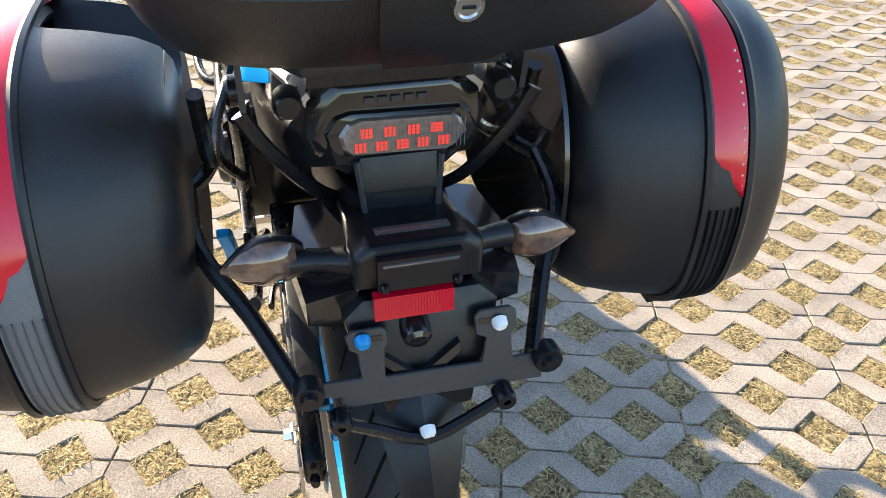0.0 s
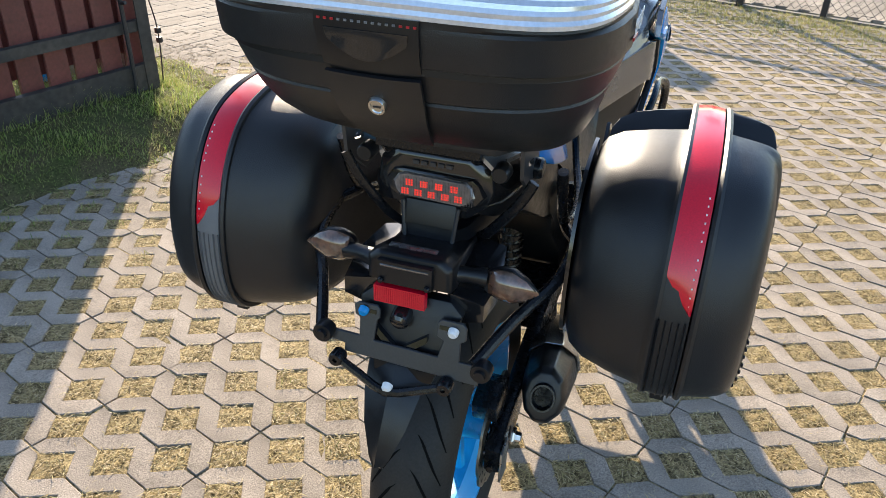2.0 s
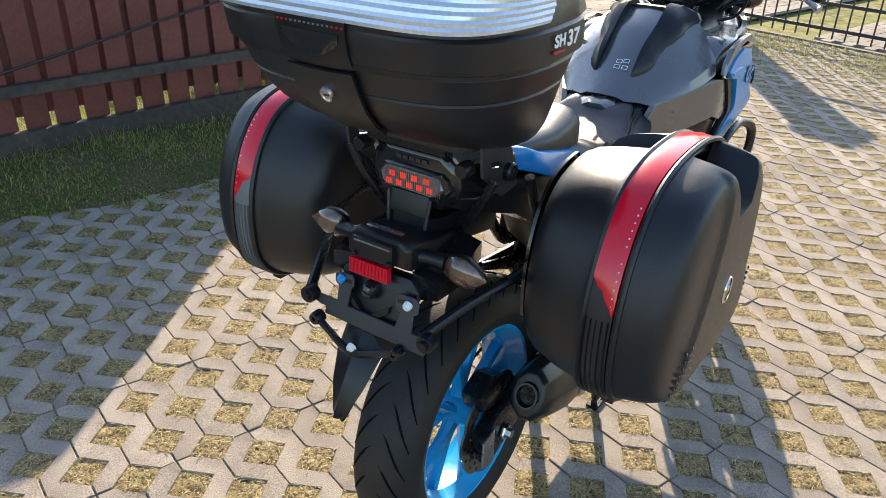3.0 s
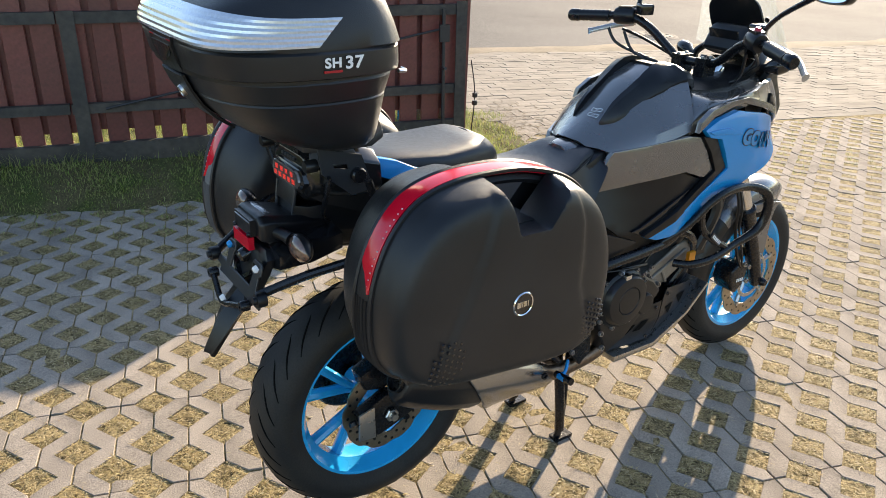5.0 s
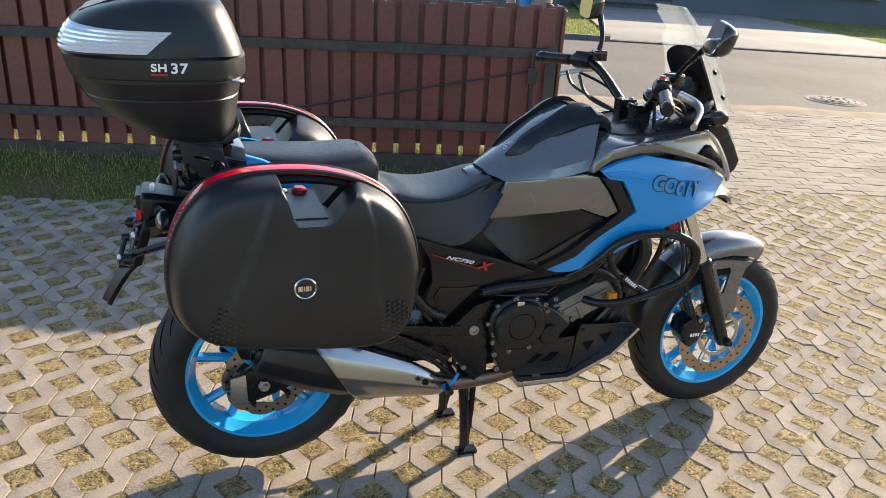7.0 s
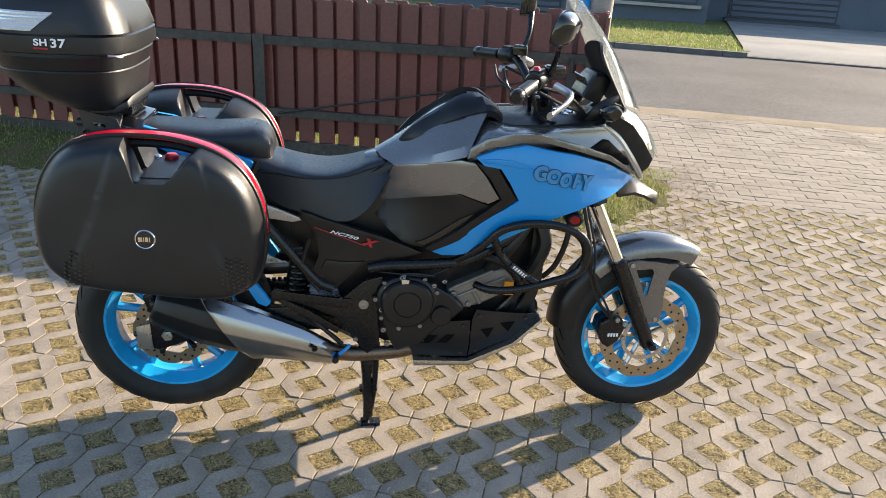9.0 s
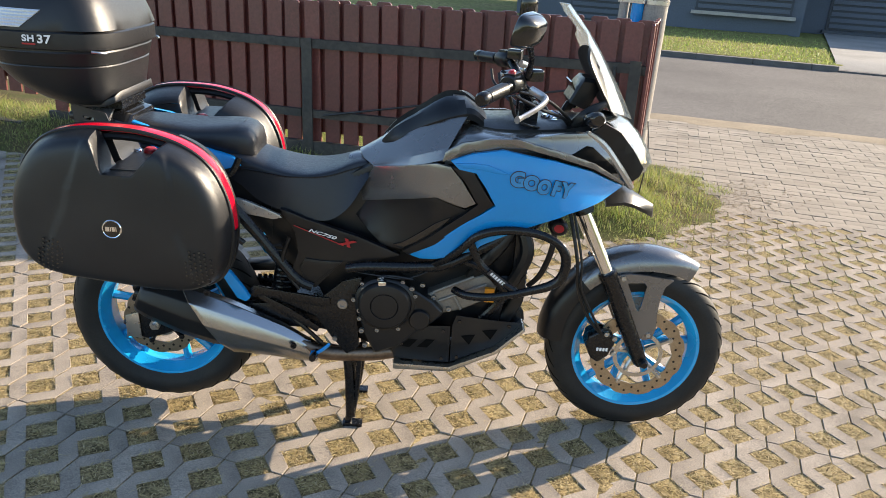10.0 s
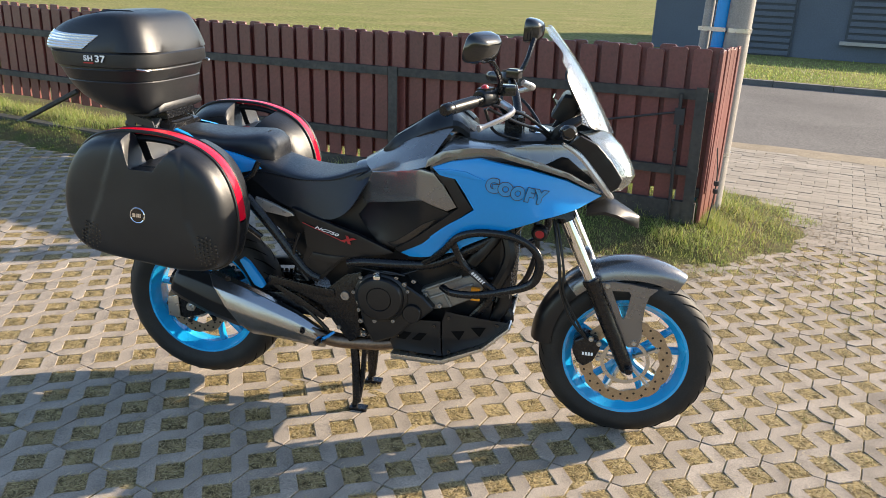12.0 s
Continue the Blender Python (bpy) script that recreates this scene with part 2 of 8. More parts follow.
def ease(a, b, v):
    u = max(0.0, min(1.0, (v - a) / (b - a)))
    return u * u * (3 - 2 * u)


def merged(bm, b, m=None):
    """Puts b's geometry into bm (or gives b itself)."""
    if m is not None:
        bmesh.ops.transform(b, matrix=m, verts=b.verts)
    if bm is None:
        return b
    me = bpy.data.meshes.new("tmp")
    b.to_mesh(me)
    b.free()
    bm.from_mesh(me)
    bpy.data.meshes.remove(me)
    return bm


def prism(outline, y0, y1, bev=0.003, segs=2, bm=None, m=None):
    """An outline in x, z, made solid from y0 to y1."""
    b = bmesh.new()
    f = b.faces.new([b.verts.new((x, y0, z)) for x, z in outline])
    r = bmesh.ops.extrude_face_region(b, geom=[f])
    bmesh.ops.translate(b, vec=(0, y1 - y0, 0), verts=[v for v in r["geom"] if isinstance(v, bmesh.types.BMVert)])
    bmesh.ops.recalc_face_normals(b, faces=b.faces)
    bevelled(b, bev, segs)
    return merged(bm, b, m)


def smooth_line(pts, steps=6, closed=False):
    """A Catmull-Rom line through pts."""
    ps = [Vector(p) for p in pts]
    n, out = len(ps), []
    for i in range(n if closed else n - 1):
        a, b, c, d = (ps[(i + k) % n] if closed else ps[min(max(i + k, 0), n - 1)] for k in (-1, 0, 1, 2))
        for s in range(steps):
            t = s / steps
            out.append(0.5 * ((2 * b) + (c - a) * t + (2 * a - 5 * b + 4 * c - d) * t * t + (3 * b - a - 3 * c + d) * t ** 3))
    if not closed:
        out.append(ps[-1])
    return out


def tube(pts, r, segs=10, steps=6, bm=None, m=None, closed=False, flat=1.0, caps=True, up=None):
    """A round bar of radius r (a number, or one for each point) along a smooth line."""
    line = smooth_line(pts, steps, closed) if steps > 1 else [Vector(p) for p in pts]
    n = len(line)
    b = bmesh.new()
    rings, prev = [], None
    for i, p in enumerate(line):
        if closed:
            t = line[(i + 1) % n] - line[i - 1]
        else:
            t = line[min(i + 1, n - 1)] - line[max(i - 1, 0)]
        t.normalize()
        if prev is None:
            a = Vector(up) if up else (Vector((0, 0, 1)) if abs(t.z) < 0.9 else Vector((1, 0, 0)))
            u = (a - t * a.dot(t)).normalized()
        else:
            u = (prev - t * prev.dot(t)).normalized()
        prev = u
        w = t.cross(u)
        if isinstance(r, (list, tuple)):
            k = i / max(n - 1, 1) * (len(r) - 1)
            j = min(int(k), len(r) - 2)
            rr = r[j] + (r[j + 1] - r[j]) * (k - j)
        else:
            rr = r
        rings.append([b.verts.new(p + (u * math.cos(2 * math.pi * s / segs) + w * math.sin(2 * math.pi * s / segs) * flat) * rr) for s in range(segs)])
    for i in range(n if closed else n - 1):
        a, c = rings[i], rings[(i + 1) % n]
        for s in range(segs):
            b.faces.new((a[s], a[(s + 1) % segs], c[(s + 1) % segs], c[s]))
    if caps and not closed:
        b.faces.new(rings[0][::-1])
        b.faces.new(rings[-1])
    bmesh.ops.recalc_face_normals(b, faces=b.faces)
    return merged(bm, b, m)


def lathe(profile, segs=32, axis="y", bm=None, m=None, a0=0.0, a1=360.0):
    """Turns a profile of (radius, along) about an axis."""
    b = bmesh.new()
    full = abs(a1 - a0) > 359.9
    k = segs if full else segs + 1
    rings = []
    for s in range(k):
        a = radians(a0 + (a1 - a0) * s / segs)
        c, d = math.cos(a), math.sin(a)
        ring = []
        for r, h in profile:
            v = {"y": (r * c, h, r * d), "z": (r * c, r * d, h), "x": (h, r * c, r * d)}[axis]
            ring.append(b.verts.new(v))
        rings.append(ring)
    for s in range(segs):
        p, q = rings[s], rings[(s + 1) % k]
        for i in range(len(profile) - 1):
            b.faces.new((p[i], p[i + 1], q[i + 1], q[i]))
    bmesh.ops.remove_doubles(b, verts=b.verts, dist=1e-6)
    bmesh.ops.recalc_face_normals(b, faces=b.faces)
    return merged(bm, b, m)


def loft(rings, closed=True, caps=True, bm=None, m=None):
    """Skins a row of rings with the same number of points."""
    b = bmesh.new()
    vs = [[b.verts.new(p) for p in ring] for ring in rings]
    n = len(vs[0])
    for i in range(len(vs) - 1):
        for j in range(n if closed else n - 1):
            b.faces.new((vs[i][j], vs[i][(j + 1) % n], vs[i + 1][(j + 1) % n], vs[i + 1][j]))
    if caps and closed:
        b.faces.new(vs[0][::-1])
        b.faces.new(vs[-1])
    bmesh.ops.recalc_face_normals(b, faces=b.faces)
    return merged(bm, b, m)


def inside(pt, poly):
    x, y = pt
    hit = False
    for i in range(len(poly)):
        (x0, y0), (x1, y1) = poly[i - 1], poly[i]
        if (y0 > y) != (y1 > y) and x < (x1 - x0) * (y - y0) / (y1 - y0) + x0:
            hit = not hit
    return hit


def shell(outline, yfun, thick=0.006, cell=0.03, round_edge=0.006, side=-1, holes=(), bm=None, m=None, round_pts=0):
    """A panel that covers an outline in x, z at the half width yfun(x, z) of the bike, with rolled-in edges and a real thickness."""
    pts = [tuple(p) for p in outline]
    if round_pts:
        pts = [(v[0], v[2]) for v in smooth_line([(x, 0, z) for x, z in pts], round_pts, True)]
    b = bmesh.new()
    f = b.faces.new([b.verts.new((x, 0, z)) for x, z in pts])
    xs, zs = [p[0] for p in pts], [p[1] for p in pts]
    for lo, hi, nrm in ((min(xs), max(xs), (1, 0, 0)), (min(zs), max(zs), (0, 0, 1))):
        k = max(1, int((hi - lo) / cell))
        for i in range(1, k):
            c = lo + (hi - lo) * i / k
            bmesh.ops.bisect_plane(b, geom=b.verts[:] + b.edges[:] + b.faces[:], plane_co=[c * q for q in nrm], plane_no=nrm)
    bmesh.ops.triangulate(b, faces=[q for q in b.faces if len(q.verts) > 4])
    outer = {v for v in b.verts if any(len(e.link_faces) == 1 for e in v.link_edges)}
    for v in b.verts:
        v.co.y = side * yfun(v.co.x, v.co.z)
    bmesh.ops.recalc_face_normals(b, faces=b.faces)
    b.normal_update()
    b.faces.ensure_lookup_table()
    if sum(q.normal.y for q in b.faces) * side < 0:
        bmesh.ops.reverse_faces(b, faces=b.faces)
    # rim: goes inward by the thickness, slightly widened at once for a rolled edge
    rim = [e for e in b.edges if len(e.link_faces) == 1]
    r = bmesh.ops.extrude_edge_only(b, edges=rim)
    bmesh.ops.translate(b, vec=(0, -side * (thick + round_edge), 0), verts=[v for v in r["geom"] if isinstance(v, bmesh.types.BMVert)])
    if round_edge > 0:
        es = [e for e in b.edges if e.is_manifold and e.verts[0] in outer and e.verts[1] in outer and abs(e.calc_face_angle(0)) > 0.6]
        bmesh.ops.bevel(b, geom=es, offset=round_edge * 0.6, segments=2, profile=0.5, affect="EDGES", clamp_overlap=True)
    return merged(bm, b, m)


def writing(text, size, depth, mat, name="lettering", parent=None, m=None, bold=0.0, shear=0.0, label="", spacing=1.0):
    """Raised letters, lying in x, y of their own frame, turned into a mesh."""
    cu = bpy.data.curves.new("tmp", "FONT")
    cu.body, cu.size, cu.extrude, cu.offset, cu.shear = text, size, depth, bold, shear
    cu.align_x, cu.align_y = "CENTER", "CENTER"
    cu.space_character = spacing
    ob = bpy.data.objects.new("tmp", cu)
    me = bpy.data.meshes.new_from_object(ob)
    bpy.data.objects.remove(ob)
    bpy.data.curves.remove(cu)
    me.materials.clear()
    me.materials.append(mat)
    me.name = name
    o = new(name, me)
    o.parent = parent
    if m is not None:
        o.matrix_basis = m
    if label:
        o["label"] = label
    return o

# ---------------------------------------------------------------- ground, road, kerb
P_LEN, Q_LEN = 0.2054, 0.1027           # the eco paving: spacing of the grass squares along a row, and from row to row
HALF_A, HALF_B = 0.059, 0.060            # half diagonals of a grass square
LAT = (0.872, 0.171)                      # one grass square, in the paving's own frame
LAY = math.radians(2.46)                  # the pavers lie a little turned against the street
PAVE = STREET @ pose(0, 0, 0, 0, 0, -2.46)


def to_street(s, n):
    """From the paving's frame to the street's."""
    return s * math.cos(LAY) + n * math.sin(LAY), n * math.cos(LAY) - s * math.sin(LAY)


EDGE_N, ROAD_N, FAR_N = 3.32, 6.75, 13.3


def flat(s0, s1, n0, n1, z, ds=0.5, wobble=0.0):
    b = bmesh.new()
    ns, nn = max(1, int((s1 - s0) / ds)), max(1, int((n1 - n0) / ds))
    vs = [[b.verts.new((s0 + (s1 - s0) * i / ns, n0 + (n1 - n0) * j / nn, z + wobble * noise.noise((i * 0.7, j * 0.7, z)))) for j in range(nn + 1)] for i in range(ns + 1)]
    for i in range(ns):
        for j in range(nn):
            b.faces.new((vs[i][j], vs[i + 1][j], vs[i + 1][j + 1], vs[i][j + 1]))
    return b


def setting(name, b, mat, label, category, smooth=True):
    ob = part(name, b, mat, None, label, smooth)
    tagged(ob, label, category, kind="structure")
    ob.matrix_world = STREET
    return ob


b = flat(-3000, 3000, -3000, 3000, -0.055, 100)
for v in b.verts:                                       # the fields rise gently beyond the street
    v.co.z += 0.016 * max(0.0, v.co.y - 100)
setting("ground", b, TURF, "wide ground of thin grass and soil", "ground")
b = flat(-7.5, 6.45, -6.5, EDGE_N, -0.0040, 0.05, 0.005)
setting("paving_bed", b, SOIL, "soil and dry mown grass in the paving's openings", "soil")
b = flat(-60, 60, ROAD_N, FAR_N, -0.012, 3)
setting("road", b, ASPHALT, "grey asphalt street with a worn sandy edge", "road")
b = flat(-6, 40, EDGE_N, ROAD_N, -0.0075, 1)
setting("apron_bed", b, SAND, "sand bed under the driveway blocks", "sand")


def ragged(s0, s1, n_mid, half, z, seed, step=0.25):
    b = bmesh.new()
    k = int((s1 - s0) / step)
    row = []
    for i in range(k + 1):
        s = s0 + (s1 - s0) * i / k
        a = half * (0.6 + 0.8 * noise.noise((s * 1.7, seed, 0))) + 0.02
        c = half * (0.6 + 0.8 * noise.noise((s * 1.3, seed + 9, 0))) + 0.02
        row.append((b.verts.new((s, n_mid - a, z - 0.006)), b.verts.new((s, n_mid, z + 0.004)), b.verts.new((s, n_mid + c, z - 0.006))))
    for i in range(k):
        p, q = row[i], row[i + 1]
        b.faces.new((p[0], q[0], q[1], p[1]))
        b.faces.new((p[1], q[1], q[2], p[2]))
    return b


setting("road_edge", ragged(-30, 40, ROAD_N - 0.02, 0.30, 0.006, 3), SAND, "sandy strip along the street's near edge", "sand")
b = bmesh.new()
for i in range(-30, 60):
    for s0, s1 in ((4.0, 4.44), (4.45, 4.99)) if i == 4 else ((i, i + 0.99),):
        top = 0.018 if 4.45 <= s0 < 11 else 0.085           # dropped where the drive crosses it
        box(s0, s1, FAR_N, FAR_N + 0.16, -0.06, top, 0.02, 2, bm=b)
setting("kerb", b, DARK_KERB, "dark concrete kerb along the far side of the street", "kerb")
b = flat(-60, 4.4, FAR_N + 0.16, 90, 0.07, 2, 0.05)
merged(b, flat(11.2, 60, FAR_N + 0.16, 90, 0.07, 2, 0.05))
c = flat(4.4, 11.2, FAR_N + 0.16, FAR_N + 9.0, 0.07, 0.2)
for v in c.verts:                                       # hollowed out for the drive
    if v.co.x > 4.55 + 0.13 * (v.co.y - FAR_N):
        v.co.z = -0.04
merged(b, c)
setting("verge", b, TURF, "sunlit grass verge beyond the street", "grass")

# ---------------------------------------------------------------- the motorcycle: x ahead, y to its left
bike = thing("motorcycle", "blue and dark grey adventure motorcycle parked on its centre stand", "motorcycle")


def both(name, make, mat, parent, label="", **k):
    """The same part on the right (-1) and on the left (+1)."""
    return [part(name, make(s), mat, parent, label, **k) for s in (-1, 1)]


def bolt(x, y, z, r=0.008, h=0.006, side=-1, bm=None):
    """A socket bolt head that faces sideways."""
    return lathe([(0, h * 0.3), (r * 0.5, h * 0.3), (r * 0.55, h), (r * 0.9, h), (r, h * 0.7), (r, 0)], 14, "y", bm, Matrix.Translation((x, y, z)) @ Matrix.Diagonal((1, side, 1, 1)))


def wheel(name, radius, half, rim_r, rim_half, hub_half, label, spokes, seed):
    """A wheel about the y axis, with its tyre and cast rim."""
    w = tagged(new(name), label)
    w.parent = bike
    t = radius - rim_r
    prof = []
    for i in range(21):
        a = math.pi * (i / 20)
        c, s = math.cos(a), math.sin(a)
        prof.append((rim_r - 0.004 + (t + 0.004) * s ** 0.72, -half * (abs(c) ** 0.8) * (1 if c > 0 else -1) * (1.0 if s > 0.25 else 0.78 + 0.88 * s)))
    b = lathe([(rim_r - 0.008, -half * 0.62)] + prof + [(rim_r - 0.008, half * 0.62)], 72)
    part("tyre", b, RUBBER, w, "black road tyre with sipes")
    # tread grooves: slim dark inlays that follow the crown
    g = bmesh.new()
    for i in range(30):
        for s in (-1, 1):
            a0 = 2 * math.pi * (i + (0.5 if s > 0 else 0)) / 30
            line = []
            for k in range(5):
                u = k / 4
                y = s * half * (0.10 + 0.68 * u)
                r = rim_r + t * (max(0.0, 1 - (abs(y) / half) ** 2.5)) ** 0.36 - 0.0017
                a = a0 + 0.30 * u ** 1.3
                line.append((r * math.cos(a), y, r * math.sin(a)))
            tube(line, [0.0012, 0.0036, 0.0036, 0.0018], 6, 3, bm=g, flat=0.75)
    part("tread_groove", g, GROOVE, w)["kind"] = "stuff"
    # rim barrel with lips
    r0 = rim_r
    rim = [(r0 + 0.002, -rim_half), (r0 + 0.006, -rim_half + 0.004), (r0 - 0.006, -rim_half + 0.012), (r0 - 0.018, -rim_half * 0.45), (r0 - 0.022, 0), (r0 - 0.018, rim_half * 0.45),
           (r0 - 0.006, rim_half - 0.012), (r0 + 0.006, rim_half - 0.004), (r0 + 0.002, rim_half), (r0 - 0.012, rim_half - 0.002), (r0 - 0.020, rim_half * 0.72), (r0 - 0.032, rim_half * 0.4),
           (r0 - 0.034, -rim_half * 0.4), (r0 - 0.020, -rim_half * 0.72), (r0 - 0.012, -rim_half + 0.002), (r0 + 0.002, -rim_half)]
    rb = lathe(rim, 72)
    for i in range(spokes):
        a = 2 * math.pi * (i + seed) / spokes
        for d in (-1, 1):
            p = [(0.035, 0.0), (0.075, 0.10), (r0 - 0.028, 0.235)]
            line = [(r * math.cos(a + d * q), 0, r * math.sin(a + d * q)) for r, q in p]
            tube(line, [0.017, 0.0125, 0.0135], 8, 4, bm=rb, flat=1.25, up=(math.cos(a), 0, math.sin(a)))
    lathe([(0.0, -hub_half), (0.026, -hub_half), (0.03, -hub_half + 0.004), (0.036, -0.02), (0.036, 0.02), (0.03, hub_half - 0.004), (0.026, hub_half), (0, hub_half)], 24, bm=rb)
    part("rim", rb, BLUE_RIM, w, "bright blue painted cast rim")
    return w


def wave_disc(r_out, r_in, waves, thick=0.005, holes=36):
    """A drilled wave disc about the y axis."""
    b = bmesh.new()
    n = waves * 10
    rings = []
    for y, dr in ((-thick / 2, 0), (thick / 2, 0)):
        o, i_ = [], []
        for k in range(n):
            a = 2 * math.pi * k / n
            ro = r_out - 0.006 * (0.5 + 0.5 * math.cos(a * waves)) ** 3
            ri = r_in + 0.005 * (0.5 + 0.5 * math.cos(a * waves)) ** 2
            o.append(b.verts.new((ro * math.cos(a), y, ro * math.sin(a))))
            i_.append(b.verts.new((ri * math.cos(a), y, ri * math.sin(a))))
        rings.append((o, i_))
    (o0, i0), (o1, i1) = rings
    for k in range(n):
        j = (k + 1) % n
        b.faces.new((o0[k], i0[k], i0[j], o0[j]))
        b.faces.new((o1[k], o1[j], i1[j], i1[k]))
        b.faces.new((o0[k], o0[j], o1[j], o1[k]))
        b.faces.new((i0[k], i1[k], i1[j], i0[j]))
    bmesh.ops.recalc_face_normals(b, faces=b.faces)
    h = bmesh.new()
    for k in range(holes):
        a = 2 * math.pi * k / holes
        r = r_in + (r_out - r_in) * (0.35 if k % 2 else 0.68)
        lathe([(0, -thick / 2 - 0.0006), (0.0042, -thick / 2 - 0.0006), (0.0042, thick / 2 + 0.0006), (0, thick / 2 + 0.0006)], 8, bm=h, m=Matrix.Translation((r * math.cos(a), 0, r * math.sin(a))))
    return b, h


REAR, FRONT = Vector((0.0, 0.0, 0.350)), Vector((1.524, 0.0, 0.311))
rear = wheel("rear_wheel", 0.312, 0.080, 0.222, 0.062, 0.075, "rear wheel with a bright blue rim", 5, 0.15)
rear.location = REAR + Vector((0.008, 0, 0))
front = wheel("front_wheel", 0.301, 0.060, 0.218, 0.048, 0.060, "front wheel with a bright blue rim", 5, 0.30)
front.location = FRONT
for w, y, ro, ri, nm in ((rear, -0.088, 0.122, 0.082, 9), (front, -0.072, 0.158, 0.112, 12)):
    b, h = wave_disc(ro, ri, nm, 0.005, 36)
    d = part("brake_disc", b, DISC, w, "drilled steel wave brake disc")
    d.location = (0, y, 0)
    hb = part("disc_hole", h, BLACK, w)
    hb.location = (0, y, 0)
    # carrier arms and the toothed sensor ring
    c = bmesh.new()
    for k in range(5):
        a = 2 * math.pi * k / 5 + 0.5
        tube([(0.03 * math.cos(a), 0.01, 0.03 * math.sin(a)), ((ri + 0.006) * math.cos(a), 0, (ri + 0.006) * math.sin(a))], 0.008, 6, 1, bm=c)
        lathe([(0, -0.007), (0.008, -0.007), (0.009, -0.004), (0.009, 0.004), (0, 0.004)], 10, bm=c, m=Matrix.Translation((ri * 1.04 * math.cos(a), 0, ri * 1.04 * math.sin(a))))
    cc = part("disc_carrier", c, STEEL if w is front else BLACK_METAL, w)
    cc.location = (0, y, 0)
    c = bmesh.new()
    rr = 0.083 if w is front else 0.055
    lathe([(rr, -0.0015), (rr, 0.0015), (rr - 0.013, 0.0015), (rr - 0.013, -0.0015), (rr, -0.0015)], 48, bm=c)
    for k in range(40):
        a = 2 * math.pi * k / 40
        box(-0.0022, 0.0022, -0.0022, 0.0022, -0.004, 0.004, 0, bm=c, m=pose(0, 0, 0, 0, -math.degrees(a), 0) @ Matrix.Translation((rr - 0.006, 0, 0)))
    sr = part("sensor_ring", c, STEEL, w)
    sr.location = (0, y + 0.008 * (-1), 0)

# ---- rear end: swingarm, axle, caliper, chain, exhaust, stand
b = prism([(-0.075, 0.31), (-0.085, 0.375), (-0.02, 0.405), (0.10, 0.42), (0.30, 0.44), (0.52, 0.455), (0.56, 0.42), (0.55, 0.36), (0.30, 0.365), (0.10, 0.345), (0.03, 0.315), (-0.03, 0.295)], -0.145, -0.105, 0.008)
part("swingarm", b, BLACK_METAL, bike, "black swingarm")
b = prism([(-0.075, 0.31), (-0.085, 0.375), (-0.02, 0.405), (0.10, 0.42), (0.30, 0.44), (0.52, 0.455), (0.56, 0.42), (0.55, 0.36), (0.30, 0.365), (0.10, 0.345), (0.03, 0.315), (-0.03, 0.295)], 0.105, 0.145, 0.008)
part("swingarm", b, BLACK_METAL, bike)
part("swingarm_bridge", box(0.34, 0.52, -0.11, 0.11, 0.37, 0.45, 0.015), BLACK_METAL, bike)
for s in (-1, 1):
    b = prism([(-0.092, 0.305), (-0.092, 0.378), (-0.05, 0.39), (-0.045, 0.30)], s * 0.147, s * 0.153, 0.001)
    part("chain_adjuster", b, STEEL, bike, "steel chain adjuster plate")
    b = lathe([(0, 0.022), (0.010, 0.022), (0.011, 0.008), (0.017, 0.008), (0.019, 0.004), (0.019, 0)], 6, "y", None, Matrix.Translation((0.0, s * 0.150, 0.350)) @ Matrix.Diagonal((1, s, 1, 1)))
    part("axle_nut", b, STEEL, bike, "steel axle nut", smooth=False)
    b = lathe([(0, -0.012), (0.008, -0.012), (0.009, -0.004), (0.009, 0.004), (0, 0.004)], 6, "x", None, Matrix.Translation((-0.094, s * 0.128, 0.346)))
    part("adjuster_bolt", b, BLACK_METAL, bike)
b = prism([(-0.06, 0.425), (-0.075, 0.47), (-0.02, 0.495), (0.03, 0.475), (0.03, 0.43), (-0.01, 0.415)], -0.125, -0.065, 0.008)
part("rear_caliper", b, BLACK_METAL, bike, "black rear brake caliper")
b = bmesh.new()
for k in range(34):                                   # chain links, upper and lower run
    for z0, z1, d in ((0.425, 0.47, 0), (0.275, 0.39, 0.5)):
        u = (k + d) / 34
        x = -0.02 + 0.60 * u
        z = z0 + (z1 - z0) * u
        tube([(x - 0.006, 0.108, z), (x + 0.006, 0.108, z)], 0.0075, 6, 1, bm=b, flat=0.6)
lathe([(0.055, -0.003), (0.098, -0.003), (0.102, 0.0), (0.098, 0.003), (0.055, 0.003), (0.055, -0.003)], 44, bm=b, m=Matrix.Translation((0, 0.108, 0.350)))
part("chain", b, BLACK_METAL, bike, "dark drive chain and sprocket")
b = prism([(-0.05, 0.455), (0.05, 0.485), (0.35, 0.505), (0.36, 0.48), (0.05, 0.455), (-0.04, 0.43)], 0.085, 0.135, 0.004)
part("chain_guard", b, BLACK, bike)


def ring_at(p, t, r, n=16, flat=1.0, turn=0.0):
    t = Vector(t).normalized()
    u = Vector((0, 0, 1)) - t * t.z
    u.normalize()
    w = t.cross(u)
    return [Vector(p) + (u * math.cos(2 * math.pi * k / n + turn) + w * math.sin(2 * math.pi * k / n + turn) * flat) * r for k in range(n)]


